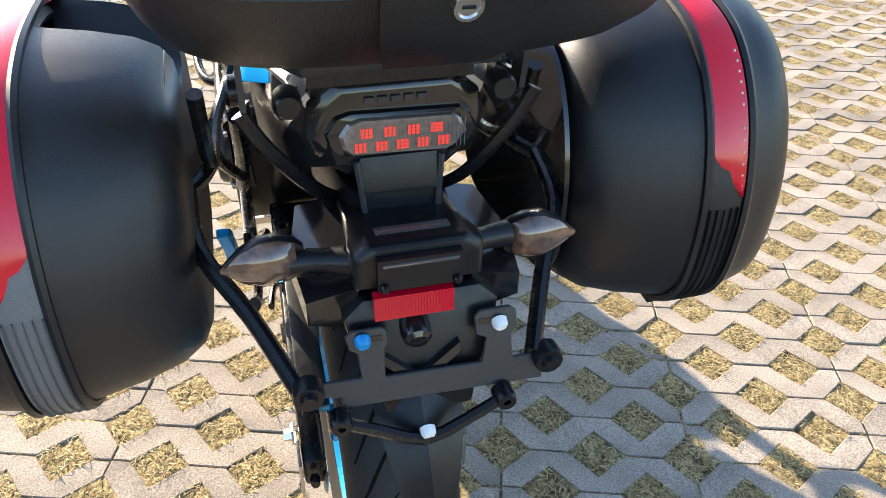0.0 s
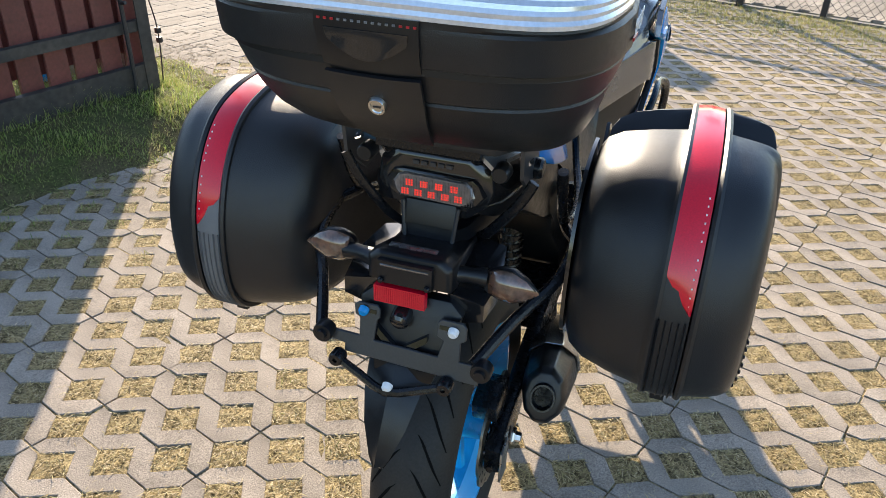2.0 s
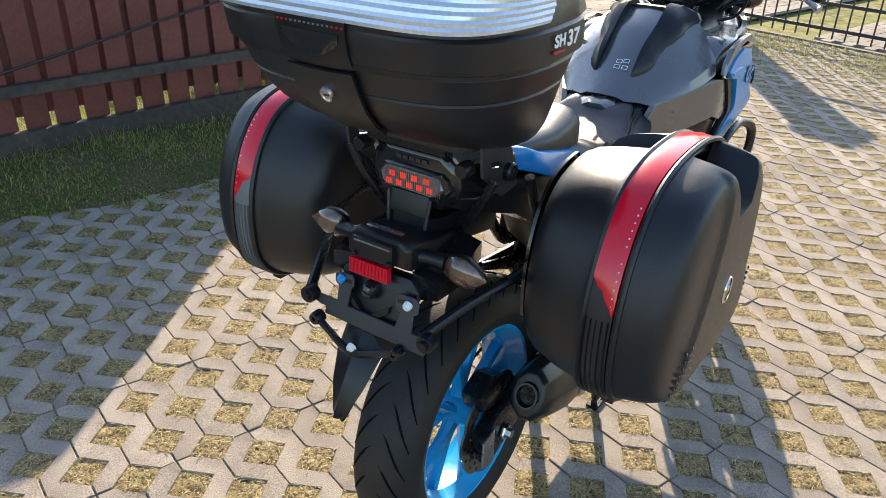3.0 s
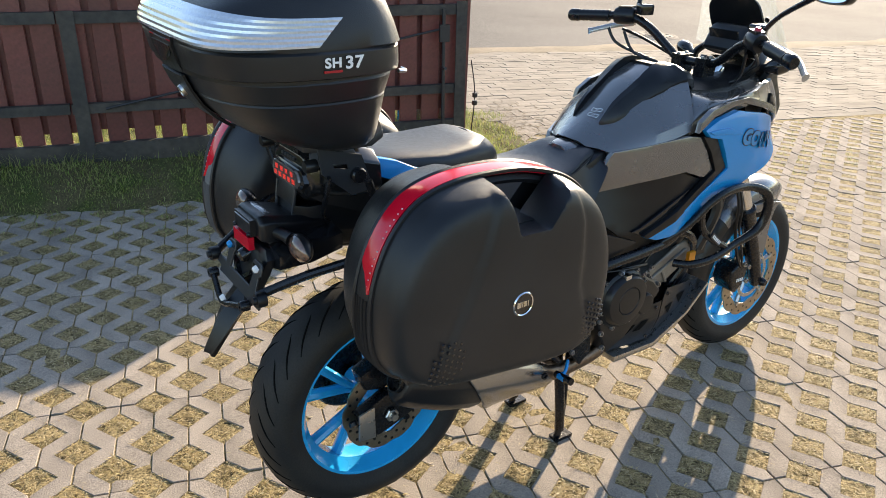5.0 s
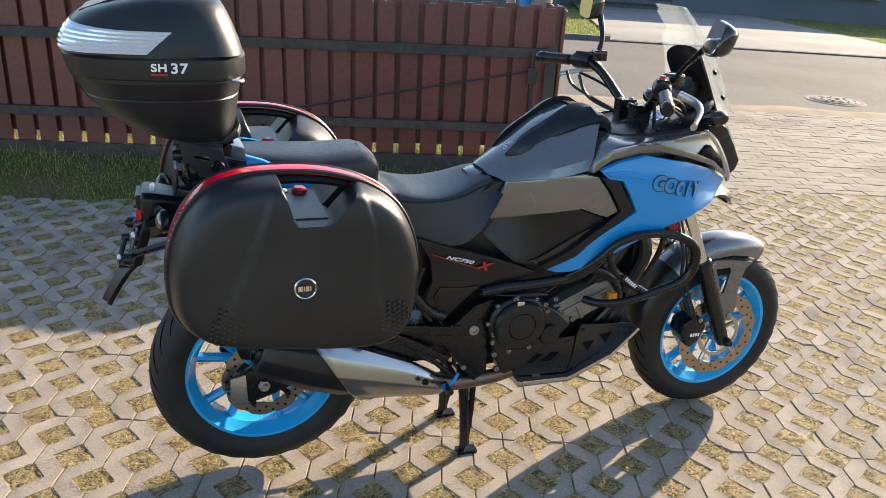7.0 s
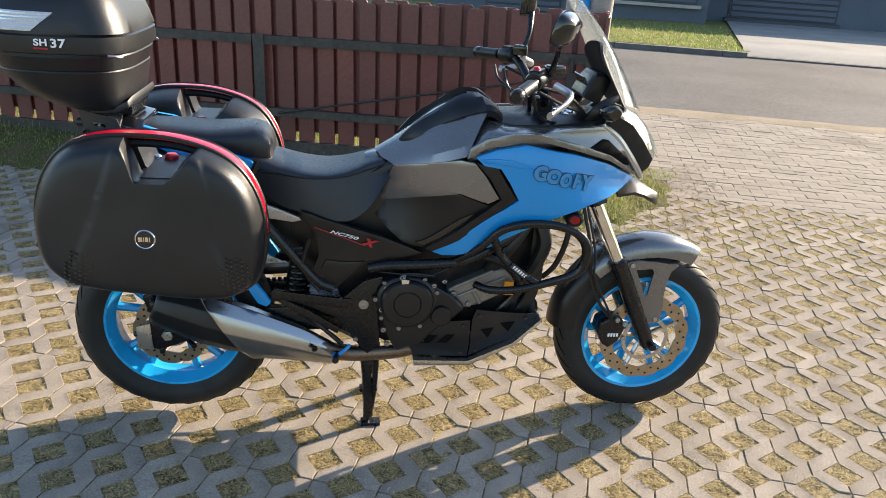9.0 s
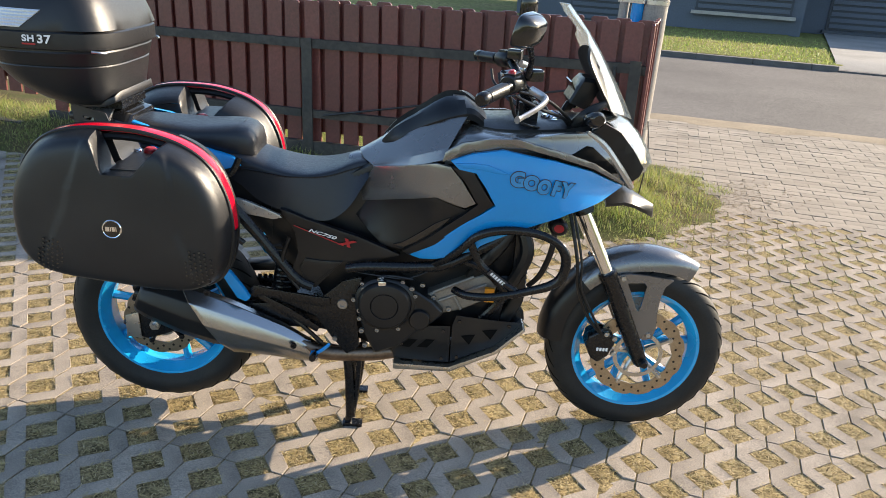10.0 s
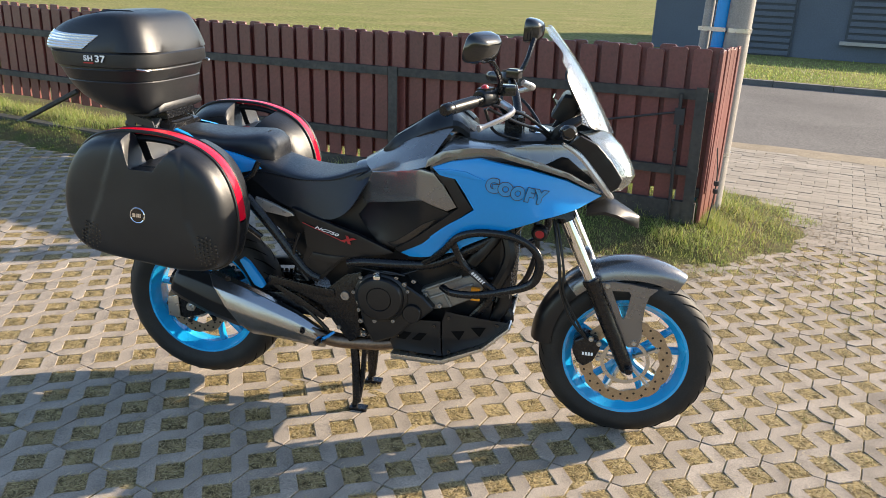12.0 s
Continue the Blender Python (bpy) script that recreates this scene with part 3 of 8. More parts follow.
# silencer: a black can, its pentagonal body, and the silver shield
axis = Vector((0.93, 0.08, -0.36)).normalized()
rear_end, r_list = Vector((-0.02, -0.215, 0.485)), ((0.0, 0.050), (0.012, 0.060), (0.05, 0.068), (0.16, 0.078), (0.26, 0.078), (0.30, 0.070))
b = loft([ring_at(rear_end + axis * d, axis, r, 10, 0.82, 0.3) for d, r in r_list])
part("silencer", bevelled(b, 0.004, 2, 25), BLACK, bike, "black silencer end")
part("silencer_outlet", lathe([(0.0, 0.0), (0.020, 0.0), (0.024, -0.012), (0.028, -0.012), (0.030, 0.01), (0.03, 0.03)], 20, "x", None, Matrix.Translation(rear_end) @ axis.to_track_quat("X", "Z").to_matrix().to_4x4()), BLACK_METAL, bike)
mid = rear_end + axis * 0.21
sh = [ring_at(mid + axis * d, axis, r, 10, 0.86, 0.3) for d, r in ((0.0, 0.083), (0.02, 0.086), (0.10, 0.078), (0.22, 0.060), (0.32, 0.040), (0.36, 0.028))]
for ring, k in zip(sh, (1.0, 0.95, 0.45)):              # its rear edge is cut at a slant
    c = sum(ring, Vector()) / len(ring)
    for v in ring:
        v -= axis * (v.z - c.z) * 1.35 * k
b = loft(sh)
part("exhaust_shield", bevelled(b, 0.002, 1, 20), SHIELD, bike, "smooth facetted silver exhaust shield", angle=18)
for x, z, y in ((0.20, 0.522, -0.272), (0.435, 0.335, -0.236)):
    part("shield_bolt", bolt(x, y, z, 0.010, 0.008), BLACK_METAL, bike)
part("exhaust_pipe", tube([(0.44, -0.185, 0.325), (0.52, -0.175, 0.290), (0.62, -0.165, 0.285), (0.72, -0.15, 0.29), (0.82, -0.10, 0.30)], 0.024, 14, 6), material("heated_pipe_steel", (0.22, 0.16, 0.12), 0.4, metal=0.9, stain=0.4, stain_scale=14, grain=0.2, scale=120), bike, "heat-browned exhaust pipe")

# centre stand: two legs, a cross tube, feet and a tang
b = tube([(0.60, -0.11, 0.23), (0.60, 0.11, 0.23)], 0.014, 10, 1)
for s in (-1, 1):
    tube([(0.587, s * 0.105, 0.315), (0.604, s * 0.120, 0.18), (0.612, s * 0.135, 0.03)], 0.0165, 10, 4, bm=b)
    tube([(0.636, s * 0.105, 0.30), (0.630, s * 0.118, 0.14), (0.616, s * 0.133, 0.03)], 0.010, 8, 4, bm=b)
    box(0.587, 0.652, s * 0.135 - 0.022, s * 0.135 + 0.022, 0.000, 0.012, 0.004, bm=b)
    tube([(0.604, s * 0.135, 0.012), (0.610, s * 0.135, 0.05)], 0.012, 8, 1, bm=b)
tube([(0.60, 0.12, 0.20), (0.52, 0.16, 0.235), (0.44, 0.175, 0.245)], 0.009, 8, 5, bm=b)
part("centre_stand", b, BLACK_METAL, bike, "black centre stand with two feet")
b = bmesh.new()
for k in range(14):
    a = k / 14
    tube([(0.585 - 0.12 * a - 0.004, -0.095, 0.27 + 0.02 * a), (0.585 - 0.12 * a + 0.004, -0.095, 0.27 + 0.02 * a)], 0.010, 8, 1, bm=b)
part("stand_spring", b, STEEL, bike)
part("side_stand", tube([(0.66, 0.16, 0.29), (0.56, 0.19, 0.285), (0.44, 0.205, 0.28), (0.40, 0.215, 0.29)], [0.013, 0.012, 0.012, 0.016], 10, 5), BLACK_METAL, bike, "folded black side stand")

# ---- frame and engine
core = [(0.30, 0.74), (0.36, 0.62), (0.50, 0.50), (0.56, 0.36), (0.66, 0.31), (0.90, 0.33), (1.08, 0.40), (1.10, 0.55), (1.14, 0.74), (1.22, 0.86), (1.18, 0.98), (0.90, 1.02), (0.66, 0.92), (0.50, 0.84)]
part("inner_body", prism(core, -0.13, 0.13, 0.02), BLACK, bike, "black inner bodywork")
eng = [(0.640, 0.540), (0.684, 0.580), (0.735, 0.588), (0.790, 0.560), (0.865, 0.510), (0.905, 0.470), (0.87, 0.435), (0.815, 0.395), (0.765, 0.345), (0.69, 0.315), (0.652, 0.39), (0.632, 0.47)]
part("engine_case", prism(eng, -0.225, 0.225, 0.014, 3), ENGINE_BLACK, bike, "black engine case")
for s in (-1, 1):
    m = Matrix.Translation((0.718, s * 0.222, 0.499)) @ Matrix.Diagonal((1, s, 1, 1))
    b = lathe([(0.094, 0), (0.094, 0.010), (0.088, 0.016), (0.084, 0.018), (0.081, 0.034), (0.074, 0.042), (0.048, 0.047), (0.044, 0.047), (0.042, 0.043), (0.040, 0.046), (0.0, 0.048)], 48, "y", None, m)
    part("clutch_cover", b, ENGINE_BLACK, bike, "round black engine cover")
    b = lathe([(0.034, 0), (0.034, 0.012), (0.030, 0.018), (0.0, 0.020)], 28, "y", None, Matrix.Translation((0.828, s * 0.222, 0.447)) @ Matrix.Diagonal((1, s, 1, 1)))
    part("side_cover", b, ENGINE_BLACK, bike)
    b = bmesh.new()
    for k in range(9):
        a = 0.3 + 2 * math.pi * k / 9
        bolt(0.718 + 0.098 * math.cos(a), s * 0.226, 0.499 + 0.098 * math.sin(a), 0.007, 0.010, s, bm=b)
    pieces("cover_bolt", b, BOLT_DARK, bike)
b = prism([(0.700, 0.545), (0.716, 0.545), (0.722, 0.590), (0.696, 0.590)], -0.262, -0.235, 0.004)
part("filler_cap", b, CHROME, bike, "chromed oil filler")
# cylinder block and head lean forward
head = [(0.845, 0.520), (0.985, 0.585), (1.035, 0.600), (1.062, 0.555), (1.04, 0.515), (0.955, 0.470), (0.895, 0.455)]
part("cylinder_head", prism(head, -0.185, 0.185, 0.010, 3), ENGINE_GREY, bike, "grey cast cylinder head")
b = bmesh.new()
for (x0, z0), (x1, z1) in (((0.868, 0.530), (0.99, 0.588)), ((0.885, 0.500), (1.03, 0.565)), ((0.93, 0.520), (0.955, 0.475))):
    tube([(x0, -0.187, z0), (x1, -0.187, z1)], 0.006, 8, 1, bm=b)
part("head_rib", b, ENGINE_GREY, bike)
b = bmesh.new()
for x, z in ((0.868, 0.512), (0.918, 0.475), (0.80, 0.557), (0.832, 0.575), (0.652, 0.545), (0.640, 0.470), (0.648, 0.40), (0.66, 0.35), (0.70, 0.59)):
    bolt(x, -0.228 if x < 0.85 else -0.187, z, 0.0085, 0.012, bm=b)
pieces("engine_bolt", b, BOLT_DARK, bike)
part("oil_filter", lathe([(0, 0.0), (0.032, 0.0), (0.036, 0.006), (0.036, 0.07), (0.03, 0.08)], 24, "x", None, Matrix.Translation((1.06, -0.06, 0.44)) @ Matrix.Diagonal((-1, 1, 1, 1))), BLACK_METAL, bike)
for s in (-1, 1):
    for name, pts, r in (("radiator_hose", [(0.985, 0.150, 0.575), (1.020, 0.176, 0.640), (1.060, 0.172, 0.700), (1.100, 0.140, 0.770)], 0.023),
                         ("header_pipe", [(1.045, 0.105, 0.565), (1.100, 0.120, 0.560), (1.120, 0.118, 0.500), (1.085, 0.105, 0.410), (1.000, 0.090, 0.330)], 0.020)):
        part(name, tube([(x, s * y, z) for x, y, z in pts], r, 14, 6), ENGINE_BLACK, bike, "thick satin black pipe beside the cylinder head")
part("radiator", box(1.10, 1.135, -0.17, 0.17, 0.52, 0.80, 0.008), BLACK, bike, "black radiator")
b = bmesh.new()
for k in range(16):
    box(1.134, 1.139, -0.16, 0.16, 0.535 + k * 0.016, 0.539 + k * 0.016, 0.001, 1, bm=b)
pieces("radiator_fin", b, BLACK_METAL, bike)
# frame tubes
b = bmesh.new()
for s in (-1, 1):
    tube([(0.24, s * 0.17, 0.80), (0.30, s * 0.185, 0.725), (0.43, s * 0.20, 0.565), (0.49, s * 0.20, 0.53)], 0.016, 10, 5, bm=b)
    tube([(0.60, s * 0.215, 0.620), (0.66, s * 0.225, 0.635), (0.80, s * 0.225, 0.643), (0.95, s * 0.215, 0.665), (1.10, s * 0.15, 0.75), (1.20, s * 0.07, 0.88)], 0.019, 12, 5, bm=b)
    tube([(0.92, s * 0.2, 0.66), (1.03, s * 0.2, 0.61), (1.08, s * 0.16, 0.52), (1.02, s * 0.14, 0.42)], 0.014, 10, 5, bm=b)
part("frame", b, BLACK_METAL, bike, "black tubular frame")
plate = [(0.345, 0.520), (0.50, 0.478), (0.585, 0.560), (0.64, 0.580), (0.66, 0.53), (0.63, 0.45), (0.64, 0.33), (0.60, 0.30), (0.55, 0.36), (0.50, 0.43), (0.42, 0.465), (0.335, 0.50)]
for s in (-1, 1):
    part("frame_plate", prism(plate, s * 0.185, s * 0.205, 0.005), BLACK_METAL, bike, "black footrest and frame plate")
    b = bmesh.new()
    for x, z, r in ((0.515, 0.490, 0.010), (0.562, 0.355, 0.008), (0.585, 0.478, 0.017)):
        bolt(x, s * 0.205, z, r, 0.008, s, bm=b)
    pieces("plate_bolt", b, BOLT_DARK, bike)
    b = prism([(0.292, 0.500), (0.318, 0.528), (0.350, 0.520), (0.500, 0.500), (0.545, 0.498), (0.550, 0.470), (0.520, 0.466), (0.345, 0.492), (0.318, 0.486)], s * 0.198, s * 0.214, 0.004)
    prism([(0.322, 0.490), (0.345, 0.494), (0.420, 0.455), (0.515, 0.395), (0.505, 0.376), (0.410, 0.430)], s * 0.200, s * 0.212, 0.003, bm=b)
    tube([(0.37, s * 0.195, 0.46), (0.45, s * 0.20, 0.40), (0.52, s * 0.20, 0.335)], 0.008, 8, 5, bm=b)
    part("passenger_bracket", b, BLACK_METAL, bike)
    b = prism([(0.232, 0.586), (0.244, 0.596), (0.262, 0.580), (0.300, 0.520), (0.312, 0.496), (0.300, 0.484), (0.276, 0.496), (0.250, 0.545)], s * 0.226, s * 0.250, 0.004)
    part("passenger_footrest", b, BLUE, bike, "blue anodised folded footrest")
    b = tube([(0.505, s * 0.21, 0.305), (0.50, s * 0.29, 0.315)], 0.011, 8, 1)
    part("footrest", b, BLACK_METAL, bike)
    b = tube([(0.545, s * 0.21, 0.335), (0.525, s * 0.230, 0.322), (0.506, s * 0.240, 0.312)], 0.0058, 8, 4)
    box(0.490, 0.512, s * 0.245 - 0.015, s * 0.245 + 0.015, 0.306, 0.318, 0.004, bm=b)
    part("pedal", b, BLUE, bike, "blue anodised foot lever")
part("shock_absorber", tube([(0.36, 0, 0.40), (0.40, 0, 0.66)], 0.033, 14, 1), BLACK_METAL, bike)
b = bmesh.new()
for k in range(9):
    z = 0.44 + k * 0.02
    lathe([(0.030, -0.005), (0.038, -0.005), (0.040, 0), (0.038, 0.005), (0.030, 0.005)], 18, "z", b, Matrix.Translation((0.366 + 0.154 * (z - 0.4), 0, z)))
part("shock_spring", b, BLACK_METAL, bike)

# skid plate: two bent faces, slots, and a steel underside
rear_face = [(0.742, 0.318), (0.766, 0.362), (0.846, 0.420), (0.926, 0.424), (0.930, 0.278), (0.752, 0.281)]
front_face = [(0.932, 0.426), (0.944, 0.462), (1.060, 0.438), (1.142, 0.424), (1.118, 0.378), (1.068, 0.338), (0.934, 0.278)]


def guard_y(x, z):
    return 0.208 - 0.28 * max(0.0, x - 0.93) - 0.10 * max(0.0, 0.86 - x) + 0.30 * min(0.0, z - 0.36) + 0.10 * (z - 0.36)


for s in (-1, 1):
    plate_r = part("skid_plate", shell(rear_face, guard_y, 0.002, 0.010, 0.002, s), GUARD, bike, "black bent engine guard plate")
    plate_f = part("skid_plate", shell(front_face, guard_y, 0.002, 0.010, 0.002, s), GUARD, bike)
    for x, z, par in ((0.795, 0.352, plate_r), (0.850, 0.356, plate_r), (0.985, 0.372, plate_f), (1.050, 0.388, plate_f)):
        hole = [(x - 0.026, z - 0.018), (x + 0.006, z - 0.018), (x + 0.030, z + 0.016), (x + 0.002, z + 0.016)] if par == plate_r else [(x - 0.022, z + 0.016), (x + 0.024, z + 0.018), (x + 0.006, z - 0.020)]
        part("guard_slot", shell(hole, lambda u, v: guard_y(u, v) + 0.0025, 0.0005, 0.006, 0.0, s), GROOVE, par)
    b = bmesh.new()
    for x, z in ((0.905, 0.405), (0.955, 0.440), (1.105, 0.415), (0.775, 0.345), (0.905, 0.295), (0.955, 0.300)):
        bolt(x, s * (guard_y(x, z) + 0.002), z, 0.006, 0.004, s, bm=b)
    pieces("guard_bolt", b, BLACK_GLOSS, bike)
b = prism([(0.750, 0.276), (0.930, 0.272), (1.068, 0.338), (1.140, 0.424), (1.146, 0.418), (1.075, 0.330), (0.935, 0.256), (0.752, 0.256)], -0.205, 0.205, 0.002)
part("guard_underside", b, STEEL, bike, "bare steel underside of the engine guard")

# tubular crash bars
for s in (-1, 1):
    b = tube([(0.86, s * 0.225, 0.655), (0.93, s * 0.275, 0.705), (0.985, s * 0.30, 0.757), (1.06, s * 0.305, 0.780), (1.15, s * 0.30, 0.772), (1.20, s * 0.29, 0.742), (1.216, s * 0.285, 0.690),
              (1.200, s * 0.285, 0.632), (1.14, s * 0.295, 0.592), (1.05, s * 0.295, 0.563), (0.97, s * 0.275, 0.555), (0.93, s * 0.23, 0.558)], 0.0128, 12, 5)
    tube([(0.965, s * 0.285, 0.735), (1.005, s * 0.27, 0.655), (1.10, s * 0.29, 0.583)], 0.0115, 10, 4, bm=b)
    part("crash_bar", b, BLACK_METAL, bike, "black tubular crash bar")
    # maker's tag: dark strip with bars for the lettering
    q = Matrix.Translation((1.055, s * 0.289, 0.618)) @ pose(0, 0, 0, 0, 41, 0)
    b = box(-0.038, 0.038, -0.003, 0.003, -0.009, 0.009, 0.001, 1, None, q)
    tag = part("tag", b, DARK_PRINT, bike, "small black maker's tag with white bars")
    b = bmesh.new()
    for k in range(7):
        box(-0.030 + k * 0.0088, -0.0245 + k * 0.0088, -0.0042, 0.0042, -0.005, 0.005, 0, bm=b, m=q)
    part("tag_print", b, WHITE, tag)["kind"] = "stuff"
for s in (-1, 1):
    b = box(1.025, 1.052, min(s * 0.20, s * 0.215), max(s * 0.20, s * 0.215), 0.515, 0.56, 0.004)
    part("orange_fitting", b, ORANGE, bike, "orange plastic fitting")
b = bmesh.new()
for (pts, r) in ([[(0.60, -0.19, 0.60), (0.70, -0.235, 0.605), (0.78, -0.235, 0.600), (0.86, -0.2, 0.63), (0.93, -0.19, 0.68)], 0.004],
                 [[(0.70, -0.22, 0.60), (0.75, -0.24, 0.608), (0.80, -0.235, 0.598)], 0.006],
                 [[(1.18, -0.10, 0.85), (1.20, -0.13, 0.72), (1.18, -0.12, 0.60), (1.15, -0.1, 0.54)], 0.008],
                 [[(1.10, -0.16, 0.78), (1.13, -0.19, 0.68), (1.09, -0.18, 0.55)], 0.018],
                 [[(1.07, 0.10, 0.50), (1.10, 0.12, 0.42), (1.02, 0.10, 0.34)], 0.02],
                 [[(1.08, -0.08, 0.50), (1.13, -0.09, 0.42), (1.05, -0.09, 0.33)], 0.02],
                 [[(0.42, -0.20, 0.69), (0.40, -0.205, 0.60), (0.45, -0.205, 0.52)], 0.006],
                 [[(0.36, -0.19, 0.655), (0.40, -0.195, 0.66)], 0.006], [[(0.36, -0.19, 0.64), (0.405, -0.195, 0.642)], 0.006]):
    tube(pts, r, 8, 5, bm=b)
pieces("hose", b, BLACK, bike, "black hoses and cables")

# ---- bodywork
def sections(rows, n=9):
    """Rings across the bike from rows of (x, crown height, half width, edge height, foot half width, foot height)."""
    rings = []
    for x, zc, w, ze, wf, zf in rows:
        half = []
        for i in range(n + 1):
            a = (i / n) * math.pi / 2
            half.append((w * math.sin(a) ** 0.85, ze + (zc - ze) * max(0.0, math.cos(a)) ** 0.62))
        half.append((wf, zf))
        ring = [Vector((x, y, z)) for y, z in half] + [Vector((x, -y, z)) for y, z in reversed(half[1:])]
        rings.append(ring)
    return rings


def spline_rows(rows, steps=4):
    a = [Vector(r[:3]) for r in rows]
    c = [Vector(r[3:]) for r in rows]
    return [(*p, *q) for p, q in zip(smooth_line(a, steps), smooth_line(c, steps))]


# storage lid on the tank: metallic grey, a sloping middle panel and two flanks with a crease
LID_LINES = [
    [(0.612, 0, 0.938), (0.690, 0, 0.988), (0.760, 0, 1.043), (0.815, 0, 1.080), (0.890, 0, 1.112)],
    [(0.622, 0.050, 0.934), (0.692, 0.055, 0.983), (0.760, 0.057, 1.038), (0.815, 0.058, 1.076), (0.895, 0.060, 1.110)],
    [(0.630, 0.074, 0.924), (0.706, 0.096, 0.974), (0.770, 0.113, 1.018), (0.840, 0.130, 1.052), (0.935, 0.145, 1.084)],
    [(0.645, 0.108, 0.918), (0.712, 0.138, 0.950), (0.775, 0.172, 0.986), (0.835, 0.200, 1.018), (0.912, 0.205, 1.050)],
    [(0.664, 0.145, 0.916), (0.715, 0.180, 0.938), (0.770, 0.214, 0.962), (0.825, 0.240, 0.984), (0.885, 0.252, 1.004)],
    [(0.674, 0.160, 0.908), (0.720, 0.192, 0.922), (0.770, 0.224, 0.938), (0.820, 0.250, 0.954), (0.868, 0.264, 0.970)],
    [(0.674, 0.125, 0.895), (0.720, 0.150, 0.905), (0.770, 0.180, 0.920), (0.820, 0.205, 0.935), (0.862, 0.215, 0.950)],
]
LID_LINES[3] = [tuple((p + q) / 2 + d for p, q, d in zip(a, c, (0.0, 0.004, 0.003))) for a, c in zip(LID_LINES[2], LID_LINES[4])]
lid_lines = [smooth_line([Vector(p) for p in row], 5) for row in LID_LINES]
rings = []
for k in range(len(lid_lines[0])):
    half = [row[k] for row in lid_lines]
    rings.append([Vector(p) for p in half] + [Vector((p.x, -p.y, p.z)) for p in reversed(half[1:])])
lid_ob = part("storage_lid", loft(rings), GREY, bike, "metallic dark grey storage lid on the tank", angle=28)
rail_in = smooth_line([Vector(p) for p in ((0.684, 0.060, 0.977), (0.740, 0.060, 1.023), (0.815, 0.060, 1.076), (0.885, 0.056, 1.112), (0.930, 0.052, 1.104), (0.975, 0.050, 1.072))], 4)
rail_out = smooth_line([Vector(p) for p in ((0.690, 0.070, 0.977), (0.728, 0.103, 0.988), (0.800, 0.122, 1.033), (0.880, 0.138, 1.068), (0.945, 0.146, 1.086), (0.985, 0.135, 1.060))], 4)
for s in (-1, 1):
    # black rail beside the middle strip, with two cut-outs
    rings = []
    for k, (i, o) in enumerate(zip(rail_in, rail_out)):
        o = o.copy()
        h = 0.004 + 0.014 * min(1.0, k / 3)
        if k in (6, 7, 8) or k in (12, 13, 14):
            o.y -= 0.006
            h -= 0.003
        rings.append([Vector((i.x, s * i.y, i.z - 0.012)), Vector((i.x, s * i.y, i.z + h)), Vector((i.x * 0.6 + o.x * 0.4, s * (i.y * 0.6 + o.y * 0.4), i.z * 0.7 + o.z * 0.3 + h + 0.004)),
                      Vector((i.x * 0.15 + o.x * 0.85, s * (i.y * 0.15 + o.y * 0.85), i.z * 0.15 + o.z * 0.85 + h)), Vector((o.x, s * o.y, o.z + h * 0.3)), Vector((o.x, s * o.y, o.z - 0.014))])
    part("lid_rail", loft(rings), BLACK, bike, "raised black rail with cut-outs on the lid", angle=24)
for x, y in ((0.693, -0.006), (0.707, -0.006), (0.693, -0.032), (0.710, -0.028)):
    b = bmesh.new()
    o = [b.verts.new((u, v, 0)) for u, v in ((-0.006, -0.010), (0.006, -0.010), (0.006, 0.010), (-0.006, 0.010))]
    i = [b.verts.new((u, v, 0)) for u, v in ((-0.0045, -0.008), (0.0045, -0.008), (0.0045, 0.008), (-0.0045, 0.008))]
    for k in range(4):
        b.faces.new((o[k], o[(k + 1) % 4], i[(k + 1) % 4], i[k]))
    bmesh.ops.transform(b, matrix=Matrix.Translation((x, y, 0.990 + 0.77 * (x - 0.690))) @ pose(0, 0, 0, 0, -38, 0), verts=b.verts)
    part("sticker", b, WHITE, lid_ob, "small pale outlined warning sticker", smooth=False)
b = loft([[Vector((x, y, z)) for y, z in ((-0.10, z0 - 0.03), (-0.075, z0 + 0.006), (-0.04, z0 + 0.012), (0.04, z0 + 0.012), (0.075, z0 + 0.006), (0.10, z0 - 0.03))] for x, z0 in ((0.892, 1.106), (0.930, 1.104), (0.965, 1.082), (0.995, 1.058))])
part("lid_front", b, BLACK, bike, "black front bridge of the lid", angle=30)
b = loft([[Vector((x, y, z)) for y, z in ((-w, z0 - 0.028), (-w * 0.75, z0 - 0.010), (-w * 0.35, z0), (w * 0.35, z0), (w * 0.75, z0 - 0.010), (w, z0 - 0.028), (w * 0.9, z0 - 0.05), (-w * 0.9, z0 - 0.05))] for x, w, z0 in ((0.582, 0.060, 0.920), (0.607, 0.080, 0.928), (0.640, 0.110, 0.926))])
part("lid_tail", b, GREY, bike, "metallic grey tongue between lid and seat", angle=30)

